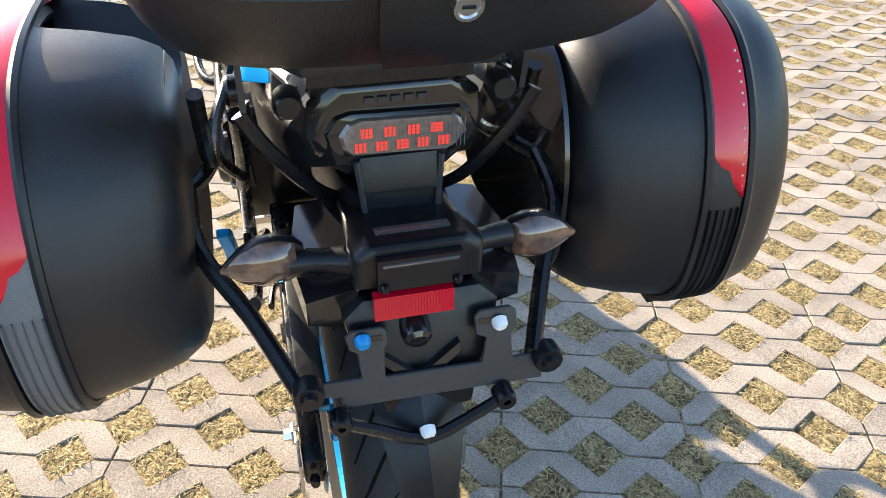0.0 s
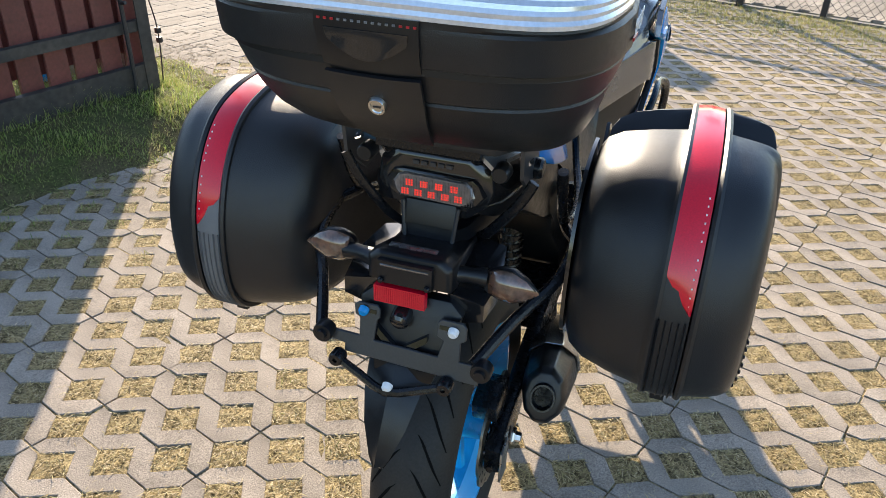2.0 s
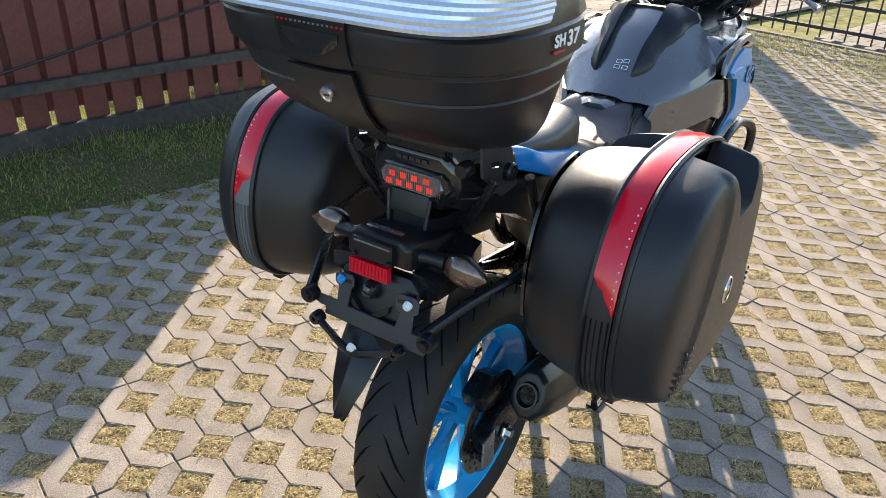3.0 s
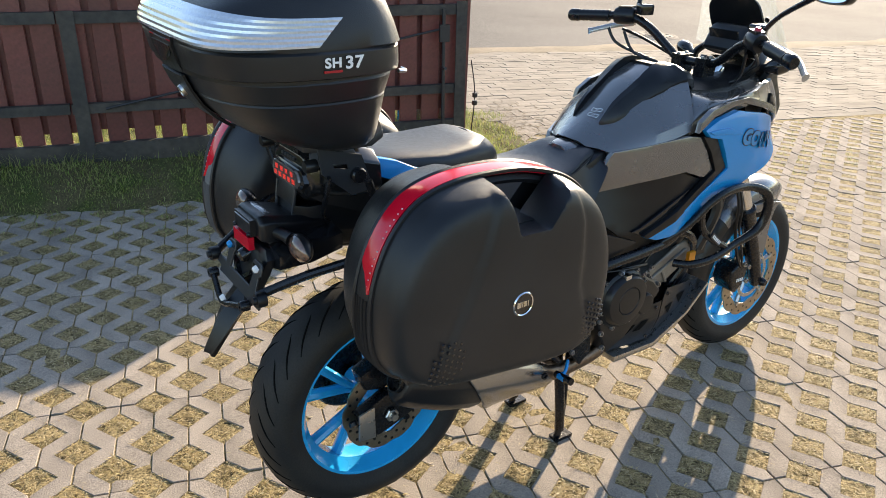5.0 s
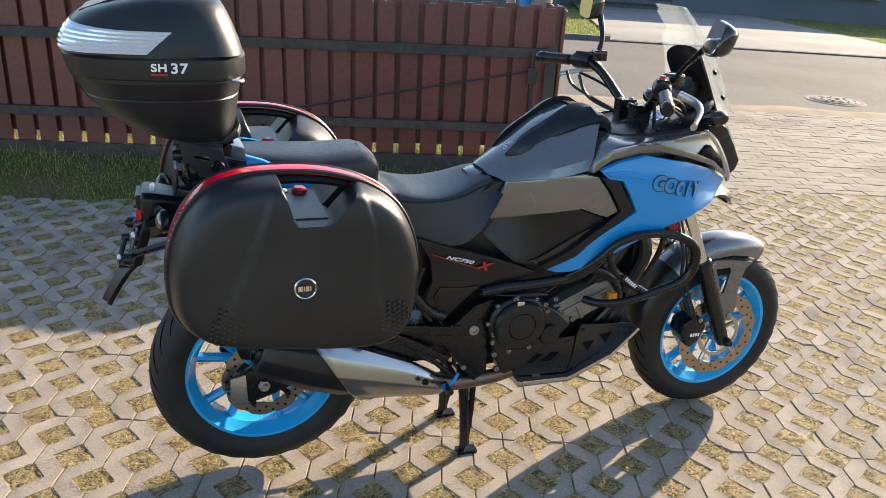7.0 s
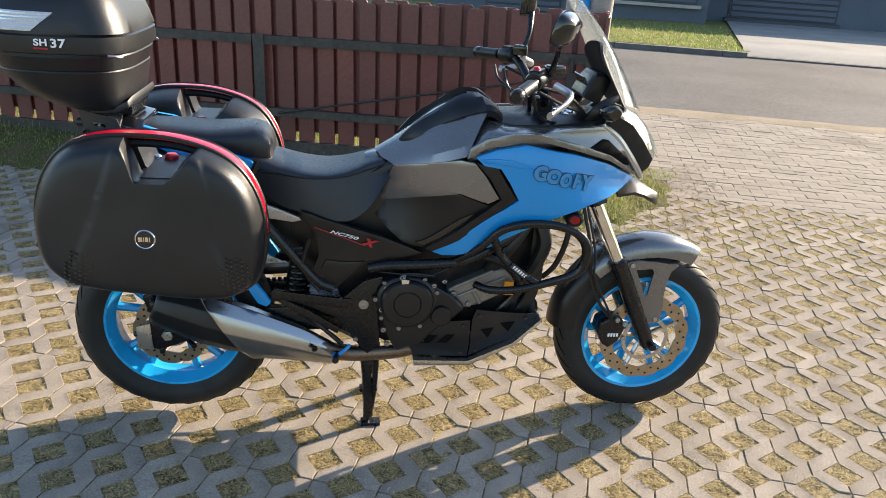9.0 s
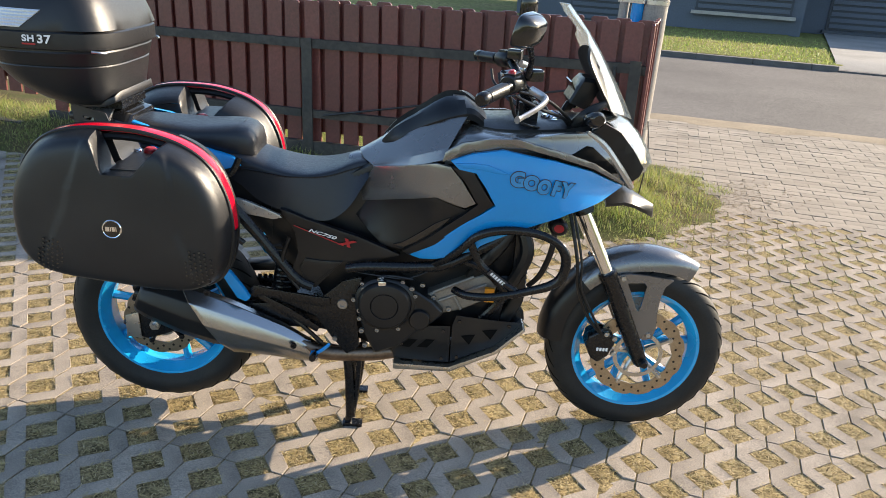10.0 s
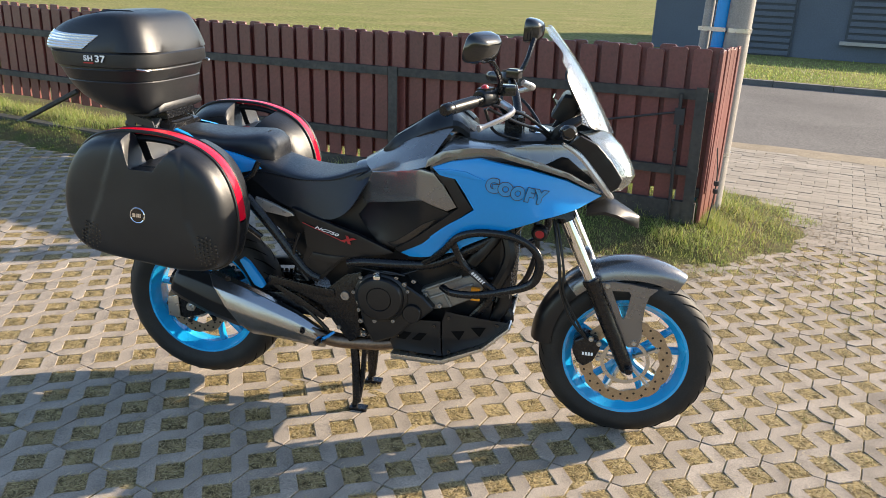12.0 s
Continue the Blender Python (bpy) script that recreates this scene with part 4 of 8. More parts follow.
# cowl between lid and dashboard
cowl = [(0.875, 0.99, 0.245, 0.975, 0.24, 0.95), (0.93, 1.052, 0.258, 1.015, 0.255, 0.97), (1.00, 1.050, 0.268, 1.034, 0.262, 0.99), (1.08, 1.050, 0.248, 1.038, 0.240, 1.0), (1.17, 1.054, 0.216, 1.044, 0.208, 1.0), (1.25, 1.056, 0.170, 1.048, 0.160, 1.0), (1.32, 1.056, 0.12, 1.04, 0.11, 0.99)]
part("front_cowl", loft(sections(spline_rows(cowl, 4))), GREY, bike, "metallic grey upper cowl", angle=50)
part("dash_well", loft([[Vector((x, y, z)) for y, z in ((-w, z0), (-w * 0.7, z0 + 0.012), (w * 0.7, z0 + 0.012), (w, z0), (w, z0 - 0.05), (-w, z0 - 0.05))] for x, w, z0 in ((0.945, 0.12, 1.056), (1.02, 0.16, 1.052), (1.10, 0.17, 1.056), (1.20, 0.14, 1.062), (1.27, 0.11, 1.07))]), BLACK, bike, "black cover round the handlebar clamp")


def wide(x, z):
    """Half width of the bodywork's flank."""
    front = max(0.0, x - 1.12)
    back = max(0.0, 0.86 - x)
    low = max(0.0, 0.86 - z)
    return 0.302 - 0.90 * front ** 1.35 - 0.30 * back - 0.18 * low


brown = [(0.667, 0.918), (0.759, 0.938), (0.853, 0.962), (0.893, 0.956), (0.928, 0.916), (0.972, 0.851), (0.941, 0.835), (0.916, 0.842), (0.858, 0.863), (0.794, 0.844), (0.697, 0.820), (0.602, 0.800), (0.640, 0.862), (0.658, 0.900)]
both("tank_panel", lambda s: shell(brown, lambda x, z: wide(x, z) - 0.014 - 0.34 * max(0.0, 0.87 - x), 0.012, 0.022, 0.006, s), GREY, bike, "metallic grey tank side panel")
upper = [(0.585, 0.800), (0.700, 0.826), (0.794, 0.845), (0.858, 0.856), (0.916, 0.835), (0.945, 0.825), (0.972, 0.842), (0.905, 0.775), (0.83, 0.722), (0.775, 0.695), (0.70, 0.704), (0.624, 0.762)]
both("knee_panel", lambda s: shell(upper, lambda x, z: wide(x, z) - 0.030 - 0.34 * max(0.0, 0.87 - x) * min(1.0, max(0.0, (z - 0.70) / 0.12)), 0.012, 0.022, 0.006, s), BLACK, bike, "matt black knee panel")
groove = [(0.735, 0.712), (0.760, 0.722), (0.860, 0.788), (0.905, 0.805), (0.875, 0.775), (0.80, 0.722), (0.76, 0.700)]
both("air_slot", lambda s: shell(groove, lambda x, z: wide(x, z) - 0.022, 0.006, 0.03, 0.003, s), BLACK_GLOSS, bike)
vee = [(0.897, 0.958), (0.960, 0.944), (0.992, 0.894), (1.023, 0.852), (0.973, 0.809), (0.864, 0.737), (0.784, 0.690), (0.765, 0.700), (0.861, 0.765), (0.935, 0.812), (0.978, 0.850), (0.940, 0.912)]
both("vee_trim", lambda s: shell(vee, lambda x, z: wide(x, z) - 0.006, 0.016, 0.022, 0.005, s), BLACK, bike, "black angular trim")
blue = [(0.892, 0.977), (0.952, 0.999), (1.037, 1.014), (1.165, 0.988), (1.270, 0.952), (1.382, 0.898), (1.31, 0.865), (1.212, 0.838), (1.121, 0.790), (0.996, 0.716), (0.981, 0.698), (0.817, 0.681), (0.776, 0.693), (0.863, 0.742), (0.989, 0.819), (1.028, 0.850), (0.998, 0.902), (0.966, 0.946), (0.916, 0.955)]


def blue_y(x, z):
    ridge = 0.955 - 0.42 * max(0.0, x - 1.04)          # a crease runs towards the nose
    d = z - ridge
    return wide(x, z) + 0.006 - (0.24 * max(0.0, d) if d > 0 else 0.10 * min(0.0, d) * -0.6)


fairing = both("side_fairing", lambda s: shell(blue, blue_y, 0.016, 0.02, 0.006, s), BLUE, bike, "glossy bright blue side fairing")
both("fairing_crease", lambda s: shell([(0.905, 0.972), (0.955, 0.975), (1.0, 0.972), (1.06, 0.948), (1.02, 0.95), (0.975, 0.958), (0.925, 0.962)], lambda x, z: wide(x, z) + 0.009, 0.008, 0.02, 0.004, s), BLUE, bike)
strip = [(0.868, 0.972), (0.928, 1.008), (1.005, 1.028), (1.055, 1.034), (1.165, 1.002), (1.270, 0.964), (1.375, 0.908), (1.380, 0.914), (1.275, 0.978), (1.170, 1.018), (1.067, 1.048), (1.0, 1.044), (0.92, 1.028), (0.875, 1.0)]
both("upper_trim", lambda s: shell(strip, lambda x, z: wide(x, z) - 0.001 - 0.10 * max(0, z - 0.95), 0.016, 0.022, 0.002, s), GREY, bike, "metallic grey trim above the blue fairing")
nose = [(1.060, 1.040), (1.171, 1.060), (1.244, 1.062), (1.290, 1.040), (1.345, 0.975), (1.392, 0.915), (1.370, 0.912), (1.281, 0.968), (1.179, 1.012)]
both("nose_panel", lambda s: shell(nose, lambda x, z: wide(x, z) - 0.022 - 0.45 * max(0, z - 0.985), 0.012, 0.011, 0.006, s), GREY, bike, "metallic grey nose panel")
scoop = [(1.208, 1.004), (1.248, 1.026), (1.266, 1.022), (1.340, 0.962), (1.356, 0.940), (1.332, 0.942), (1.256, 0.982)]
both("nose_intake", lambda s: shell(scoop, lambda x, z: wide(x, z) - 0.014 - 0.45 * max(0, z - 0.985), 0.008, 0.02, 0.004, s), GROOVE, bike, "black nose intake")
# nose core, headlamp, beak
nose_rows = [(1.16, 1.055, 0.20, 0.98, 0.19, 0.86), (1.26, 1.062, 0.168, 0.98, 0.16, 0.87), (1.33, 1.050, 0.125, 0.97, 0.12, 0.865), (1.365, 1.02, 0.095, 0.95, 0.09, 0.868), (1.39, 0.98, 0.07, 0.93, 0.065, 0.873), (1.405, 0.94, 0.04, 0.92, 0.035, 0.88)]
part("nose_core", loft(sections(spline_rows(nose_rows, 3))), BLACK, bike, "black nose behind the headlamp", angle=40)
side_cheek = [(1.262, 1.058), (1.300, 1.088), (1.352, 1.062), (1.402, 1.008), (1.442, 0.952), (1.432, 0.925), (1.405, 0.905), (1.345, 0.975)]
both("nose_cheek", lambda s: shell(side_cheek, lambda x, z: 0.160 - 0.26 * max(0, x - 1.28), 0.02, 0.03, 0.005, s), BLACK, bike, "black cheek beside the headlamp")
rib = []
for s in (-1, 1):
    rib += [tube([(1.245, s * 0.185, 1.062), (1.30, s * 0.168, 1.025), (1.36, s * 0.150, 0.955), (1.400, s * 0.125, 0.905), (1.415, s * 0.105, 0.888)], [0.008, 0.012, 0.013, 0.012, 0.008], 8, 4)]
for r in rib:
    part("nose_edge", r, SILVER, bike, "silver nose edge")
lamp_rows = []
for z, x, w in ((1.096, 1.350, 0.100), (1.080, 1.388, 0.112), (1.045, 1.426, 0.118), (0.995, 1.462, 0.118), (0.955, 1.480, 0.108), (0.920, 1.466, 0.085), (0.897, 1.442, 0.06)):
    lamp_rows.append([Vector((x - 0.14 * (abs(y) / 0.1) ** 2 * 0.45, y * w / 0.1, z)) for y in (-0.1, -0.08, -0.05, -0.02, 0.02, 0.05, 0.08, 0.1)])
b = loft(lamp_rows, closed=False, caps=False)
lamp = part("headlamp", b, LAMP_SILVER, bike, "clear headlamp with a silver reflector")
b = loft([[p + Vector((0.008, 0, 0)) for p in r] for r in lamp_rows], closed=False, caps=False)
r = bmesh.ops.solidify(b, geom=b.faces[:], thickness=0.003)
part("lamp_lens", b, SCREEN, lamp, "clear headlamp lens")
beak = [[Vector((x, y * w, z0 - 0.010 * abs(y) ** 2 * 3)) for y in (-1, -0.6, -0.2, 0.2, 0.6, 1)] + [Vector((x, y * w * 0.9, z0 - 0.010 * abs(y) ** 2 * 3 - 0.012)) for y in (1, 0.6, 0.2, -0.2, -0.6, -1)]
        for x, w, z0 in ((1.34, 0.125, 0.868), (1.40, 0.108, 0.872), (1.44, 0.078, 0.858), (1.485, 0.044, 0.833), (1.512, 0.020, 0.817), (1.518, 0.008, 0.813))]
part("beak", loft(beak), BLACK, bike, "dark pointed beak under the headlamp", angle=50)

# seat: rider's part, stepped pillion part
seat_rows = [(0.225, 0.955, 0.120, 0.890, 0.125, 0.865), (0.275, 0.937, 0.135, 0.890, 0.142, 0.835), (0.33, 0.912, 0.150, 0.882, 0.160, 0.790), (0.40, 0.889, 0.158, 0.872, 0.172, 0.765), (0.47, 0.882, 0.156, 0.870, 0.178, 0.756),
             (0.54, 0.896, 0.142, 0.880, 0.180, 0.762), (0.60, 0.918, 0.115, 0.902, 0.176, 0.800), (0.645, 0.925, 0.10, 0.912, 0.168, 0.870), (0.655, 0.915, 0.08, 0.905, 0.15, 0.885)]
part("seat", loft(sections(spline_rows(seat_rows, 4))), SEAT, bike, "black stepped vinyl seat", angle=60)
for s in (-1, 1):
    part("seat_piping", tube([(0.23, s * 0.127, 0.888), (0.33, s * 0.156, 0.880), (0.42, s * 0.163, 0.870), (0.52, s * 0.152, 0.875), (0.60, s * 0.124, 0.897), (0.64, s * 0.106, 0.908)], 0.0022, 6, 5), BLACK, bike)
pill = []
for x, w, z0, z1 in ((-0.130, 0.050, 0.955, 0.968), (-0.115, 0.070, 0.938, 0.988), (-0.06, 0.090, 0.930, 1.000), (0.05, 0.108, 0.930, 0.998), (0.15, 0.120, 0.922, 0.996), (0.22, 0.123, 0.912, 1.002), (0.262, 0.123, 0.900, 1.005), (0.288, 0.117, 0.890, 0.998), (0.305, 0.108, 0.892, 0.982), (0.314, 0.085, 0.900, 0.958)):
    pts = []
    for k in range(28):
        a = 2 * math.pi * k / 28
        c, q = math.cos(a), math.sin(a)
        pts.append(Vector((x, w * math.copysign(abs(c) ** 0.55, c), (z0 + z1) / 2 + (z1 - z0) / 2 * math.copysign(abs(q) ** 0.62, q))))
    pill.append(pts)
part("pillion_seat", loft(pill), SEAT, bike, "black raised pillion seat", angle=60)
part("seat_seam", tube([(0.268, y * 1.0, 1.004 - 3.2 * y * y) for y in (-0.118, -0.09, -0.05, 0.0, 0.05, 0.09, 0.118)], 0.002, 6, 4), BLACK, bike)
# side covers under the seat
low = [(0.395, 0.778), (0.463, 0.760), (0.530, 0.752), (0.63, 0.728), (0.758, 0.680), (0.700, 0.662), (0.598, 0.640), (0.572, 0.625), (0.500, 0.525), (0.452, 0.540), (0.430, 0.591), (0.447, 0.647), (0.438, 0.712)]
covers = both("side_cover_panel", lambda s: shell(low, lambda x, z: 0.205 + 0.06 * max(0, x - 0.5) - 0.10 * max(0, 0.62 - z), 0.02, 0.025, 0.006, s), BLACK, bike, "matt black side cover")
sub = [(0.470, 0.636), (0.585, 0.646), (0.560, 0.618), (0.500, 0.545), (0.466, 0.556), (0.452, 0.600)]
both("side_cover_inset", lambda s: shell(sub, lambda x, z: 0.212 + 0.06 * max(0, x - 0.5) - 0.10 * max(0, 0.62 - z), 0.008, 0.03, 0.004, s), BLACK, bike)
both("seat_trim", lambda s: shell([(0.27, 0.800), (0.294, 0.792), (0.388, 0.752), (0.396, 0.742), (0.369, 0.736), (0.301, 0.748), (0.265, 0.775)], lambda x, z: 0.175, 0.01, 0.03, 0.004, s), SILVER, bike, "silver trim under the seat")
tail_blue = [(-0.135, 1.012), (-0.10, 1.012), (-0.05, 1.004), (0.013, 0.990), (0.06, 0.972), (0.115, 0.960), (0.19, 0.941), (0.26, 0.917), (0.28, 0.892), (0.22, 0.878), (0.143, 0.905), (0.058, 0.930), (-0.014, 0.955), (-0.085, 0.980), (-0.125, 0.994)]
both("tail_fairing", lambda s: shell(tail_blue, lambda x, z: 0.134 - 0.24 * max(0.0, 0.05 - x) + 0.35 * (0.968 - 0.15 * x - 0.1 * max(0, -x) - z), 0.015, 0.03, 0.005, s), BLUE, bike, "blue tail fairing under the pillion seat")
part("subframe", loft(sections([(-0.19, 0.985, 0.06, 0.95, 0.055, 0.935), (-0.15, 0.99, 0.10, 0.945, 0.095, 0.915), (0.0, 0.955, 0.12, 0.91, 0.11, 0.86), (0.15, 0.94, 0.128, 0.88, 0.12, 0.78), (0.28, 0.92, 0.135, 0.84, 0.13, 0.72), (0.36, 0.87, 0.14, 0.80, 0.13, 0.66)])), BLACK, bike, "black tail and mudguard body", angle=40)

# lettering
for s, ob in zip((-1, 1), fairing):
    turn = pose(0, 0, 0, 90, 0, 0) if s < 0 else pose(0, 0, 0, 90, 0, 180)
    for k, (ch, x, z, r, sz) in enumerate((("G", -0.064, 0.016, 4, 0.056), ("O", -0.031, 0.008, -8, 0.052), ("O", 0.001, -0.003, -2, 0.051), ("F", 0.031, -0.008, -16, 0.054), ("Y", 0.058, -0.014, -12, 0.056))):
        px = 1.142 + x
        tilt = math.degrees(math.atan2(blue_y(px - 0.02, 0.92) - blue_y(px + 0.02, 0.92), 0.04))
        y = blue_y(px, 0.918 + z)
        q = Matrix.Translation((px, s * (y + 0.0024 + 0.05 * max(0.0, x)), 0.918 + z)) @ pose(0, 0, 0, 0, 0, tilt * -s) @ turn @ pose(0, 0, 0, 0, 0, r if s < 0 else -r)
        writing(ch, sz, 0.0004, DARK_PRINT, "letter", ob, q, bold=0.0056)
        writing(ch, sz, 0.0004, LETTER_BLUE, "letter", ob, Matrix.Translation((0, s * 0.0005, 0)) @ q, bold=0.0034)
for s, ob in zip((-1, 1), covers):
    turn = pose(0, 0, 0, 90, 0, 0) if s < 0 else pose(0, 0, 0, 90, 0, 180)
    q = Matrix.Translation((0.520, s * 0.2155, 0.7290)) @ pose(0, 0, 0, 0, 15, 0) @ turn @ Matrix.Diagonal((1.95, 1, 1, 1))
    writing("NC750", 0.0140, 0.0003, WHITE, "lettering", ob, q, bold=0.0004, shear=0.35, spacing=1.05)
    q = Matrix.Translation((0.592, s * 0.2185, 0.7085)) @ pose(0, 0, 0, 0, 15, 0) @ turn @ Matrix.Diagonal((1.35, 1, 1, 1))
    writing("X", 0.031, 0.0003, RED, "lettering", ob, q, bold=0.002, shear=0.4)
    b = box(0.445, 0.60, min(s * 0.2125, s * 0.2135), max(s * 0.2125, s * 0.2135), -0.0012, 0.0012, 0, 1, None, Matrix.Translation((-0.012, 0, 0.7165)) @ Matrix.Translation((0.52, 0, 0)) @ pose(0, 0, 0, 0, 14, 0) @ Matrix.Translation((-0.52, 0, 0)))
    part("red_line", b, RED, ob)

# ---- fork, front brake, mudguard
fork_top, fork_low = Vector((1.262, 0, 0.845)), Vector((1.530, 0, 0.294))
fd = (fork_low - fork_top).normalized()
for s in (-1, 1):
    o = Vector((0, s * 0.103, 0))
    part("fork_tube", tube([fork_top + o - fd * 0.12, fork_top + o + fd * 0.30], 0.0205, 18, 1), CHROME, bike, "chromed fork tube")
    b = lathe([(0.0, 0.0), (0.026, 0.0), (0.030, 0.004), (0.030, 0.02), (0.027, 0.026), (0.0275, 0.16), (0.026, 0.30), (0.024, 0.345), (0.018, 0.36), (0, 0.362)], 24, "x", None, Matrix.Translation(fork_top + o + fd * 0.262) @ fd.to_track_quat("X", "Z").to_matrix().to_4x4())
    part("fork_slider", b, BLACK_METAL, bike, "black fork slider")
    b = tube([fork_top + o + fd * 0.0, fork_top + o + fd * 0.045], 0.030, 16, 1)
    part("fork_clamp", b, BLACK_METAL, bike)
    b = lathe([(0, 0.020), (0.010, 0.020), (0.014, 0.014), (0.016, 0.0)], 16, "y", None, Matrix.Translation((1.535, s * 0.125, 0.300)) @ Matrix.Diagonal((1, s, 1, 1)))
    part("front_axle_cap", b, BLACK_METAL, bike)
b = box(1.215, 1.30, -0.14, 0.14, 0.815, 0.85, 0.012)
part("fork_yoke", b, BLACK_METAL, bike)
part("front_axle", tube([(1.535, -0.12, 0.302), (1.535, 0.12, 0.302)], 0.011, 12, 1), STEEL, bike)
b = prism([(1.340, 0.345), (1.345, 0.385), (1.375, 0.405), (1.425, 0.395), (1.435, 0.365), (1.415, 0.315), (1.385, 0.290), (1.36, 0.305)], -0.122, -0.040, 0.010, 3)
cal = part("front_caliper", b, BLACK_METAL, bike, "black front brake caliper")
b = bmesh.new()
for k in range(4):
    box(1.375 + k * 0.010, 1.382 + k * 0.010, -0.1232, -0.1222, 0.335, 0.347, 0, bm=b)
part("caliper_print", b, WHITE, cal)["kind"] = "stuff"
b = bmesh.new()
for x, z in ((1.428, 0.385), (1.40, 0.40), (1.43, 0.33)):
    bolt(x, -0.122, z, 0.009, 0.01, bm=b)
pieces("caliper_bolt", b, STEEL, bike)
b = tube([(1.24, -0.09, 0.80), (1.27, -0.135, 0.66), (1.285, -0.135, 0.56), (1.33, -0.13, 0.46), (1.385, -0.12, 0.395)], 0.0055, 8, 6)
tube([(1.25, -0.10, 0.80), (1.285, -0.14, 0.65), (1.295, -0.142, 0.56), (1.36, -0.135, 0.44), (1.42, -0.10, 0.34)], 0.004, 8, 6, bm=b)
pieces("brake_hose", b, BLACK, bike, "black brake hoses")
# mudguard: an arched shell over the tyre with side stays
rings = []
for k in range(25):
    a = radians(177 - (177 - 61) * k / 24)
    rr = 0.316 + 0.012 * math.sin(math.pi * k / 24) + 0.004 * k / 24
    w = 0.070 - (0.036 * ((k - 18) / 6) ** 1.6 if k > 18 else 0)
    c = FRONT + Vector((0.01, 0, 0.012))
    ring = []
    for y, dr in ((-1, -0.046), (-0.98, -0.016), (-0.8, 0.006), (-0.4, 0.017), (0, 0.020), (0.4, 0.017), (0.8, 0.006), (0.98, -0.016), (1, -0.046)):
        r = rr + dr
        ring.append(c + Vector((math.cos(a) * r, y * w, math.sin(a) * r)))
    rings.append(ring)
for i0, i1, mat, lab in ((0, 11, BLACK, "black rear half of the front mudguard"), (9, 24, GREY, "metallic grey front mudguard")):
    b = loft(rings[i0:i1 + 1], closed=False, caps=False)
    if mat is GREY:
        bmesh.ops.scale(b, vec=(1.006, 1.03, 1.006), verts=b.verts, space=Matrix.Translation(-FRONT))
    bmesh.ops.solidify(b, geom=b.faces[:], thickness=0.004)
    part("front_mudguard", b, mat, bike, lab, angle=60)
stay = [(1.415, 0.592), (1.455, 0.600), (1.515, 0.598), (1.600, 0.586), (1.576, 0.562), (1.566, 0.520), (1.564, 0.470), (1.568, 0.410), (1.560, 0.374), (1.530, 0.368), (1.506, 0.380), (1.480, 0.450)]
stay_slot = [(1.453, 0.568), (1.508, 0.572), (1.516, 0.560), (1.508, 0.490), (1.501, 0.470), (1.493, 0.478)]


def slotted(outline, hole, y0, y1):
    """A plate in x, z with one opening through it."""
    b = bmesh.new()
    o, h = ([(b.verts.new((x, y0, z)), b.verts.new((x, y1, z))) for x, z in pts] for pts in (outline, hole))
    for k, inner in ((0, False), (1, False)):
        es = [b.edges.new((r[i][k], r[(i + 1) % len(r)][k])) for r in (o, h) for i in range(len(r))]
        bmesh.ops.triangle_fill(b, use_beauty=True, edges=es)
    for r in (o, h):
        for i in range(len(r)):
            p, q = r[i], r[(i + 1) % len(r)]
            b.faces.new((p[0], q[0], q[1], p[1]))
    bmesh.ops.recalc_face_normals(b, faces=b.faces)
    return b


for s in (-1, 1):
    part("mudguard_stay", slotted(stay, stay_slot, s * 0.080, s * 0.090), GREY, bike, "grey cast mudguard arm with a slot")
    b = bmesh.new()
    for x, z in ((1.436, 0.585), (1.545, 0.388)):
        bolt(x, s * 0.090, z, 0.009, 0.007, s, bm=b)
    pieces("stay_bolt", b, STEEL, bike)

horn = part("horn", lathe([(0.0, 0.030), (0.018, 0.030), (0.024, 0.024), (0.026, 0.0), (0.020, -0.03), (0.0, -0.03)], 20, "y", None, Matrix.Translation((1.205, -0.135, 0.762)) @ Matrix.Diagonal((1, -1, 1, 1))), BLACK, bike, "round black horn with a red mark")
part("red_mark", lathe([(0.0, 0.0312), (0.013, 0.0312), (0.013, 0.0295)], 18, "y", None, Matrix.Translation((1.205, -0.135, 0.762)) @ Matrix.Diagonal((1, -1, 1, 1))), RED, horn)

# ---- handlebar, controls, mirrors, dash, screen
def bar_pt(s, u):
    """Along one half of the handlebar, from the clamp to its end."""
    pts = [(1.105, 0.05, 1.105), (1.10, 0.10, 1.118), (1.07, 0.19, 1.172), (1.04, 0.265, 1.190), (0.998, 0.345, 1.178), (0.955, 0.425, 1.166)]
    if s > 0:                                  # the bars are turned a little, the left one ahead and higher
        pts = [(x + 0.036 * max(0, y - 0.05) / 0.375, y - 0.020 * max(0, y - 0.05) / 0.375, z + 0.032 * max(0, y - 0.05) / 0.375) for x, y, z in pts]
    else:
        pts = [(x + 0.010 * max(0, y - 0.05) / 0.375, y, z + 0.018 * max(0, y - 0.05) / 0.375) for x, y, z in pts]
    return [(x, s * y, z) for x, y, z in pts]


part("handlebar", tube(bar_pt(-1, 0)[::-1] + bar_pt(1, 0), 0.0130, 12, 5), BLACK_METAL, bike, "black handlebar")
for s in (-1, 1):
    b = box(1.082, 1.130, s * 0.048 - 0.020, s * 0.048 + 0.020, 1.066, 1.121, 0.010, 3)
    clamp = part("bar_clamp", b, BLACK_METAL, bike)
    b = bmesh.new()
    for x in (1.090, 1.122):
        lathe([(0, 0.005), (0.004, 0.005), (0.0055, 0.004), (0.0055, 0)], 12, "z", b, Matrix.Translation((x, s * 0.048, 1.121)))
    pieces("clamp_bolt", b, BOLT_DARK, clamp)
part("top_yoke", box(1.10, 1.20, -0.13, 0.13, 1.03, 1.06, 0.012), BLACK_METAL, bike)
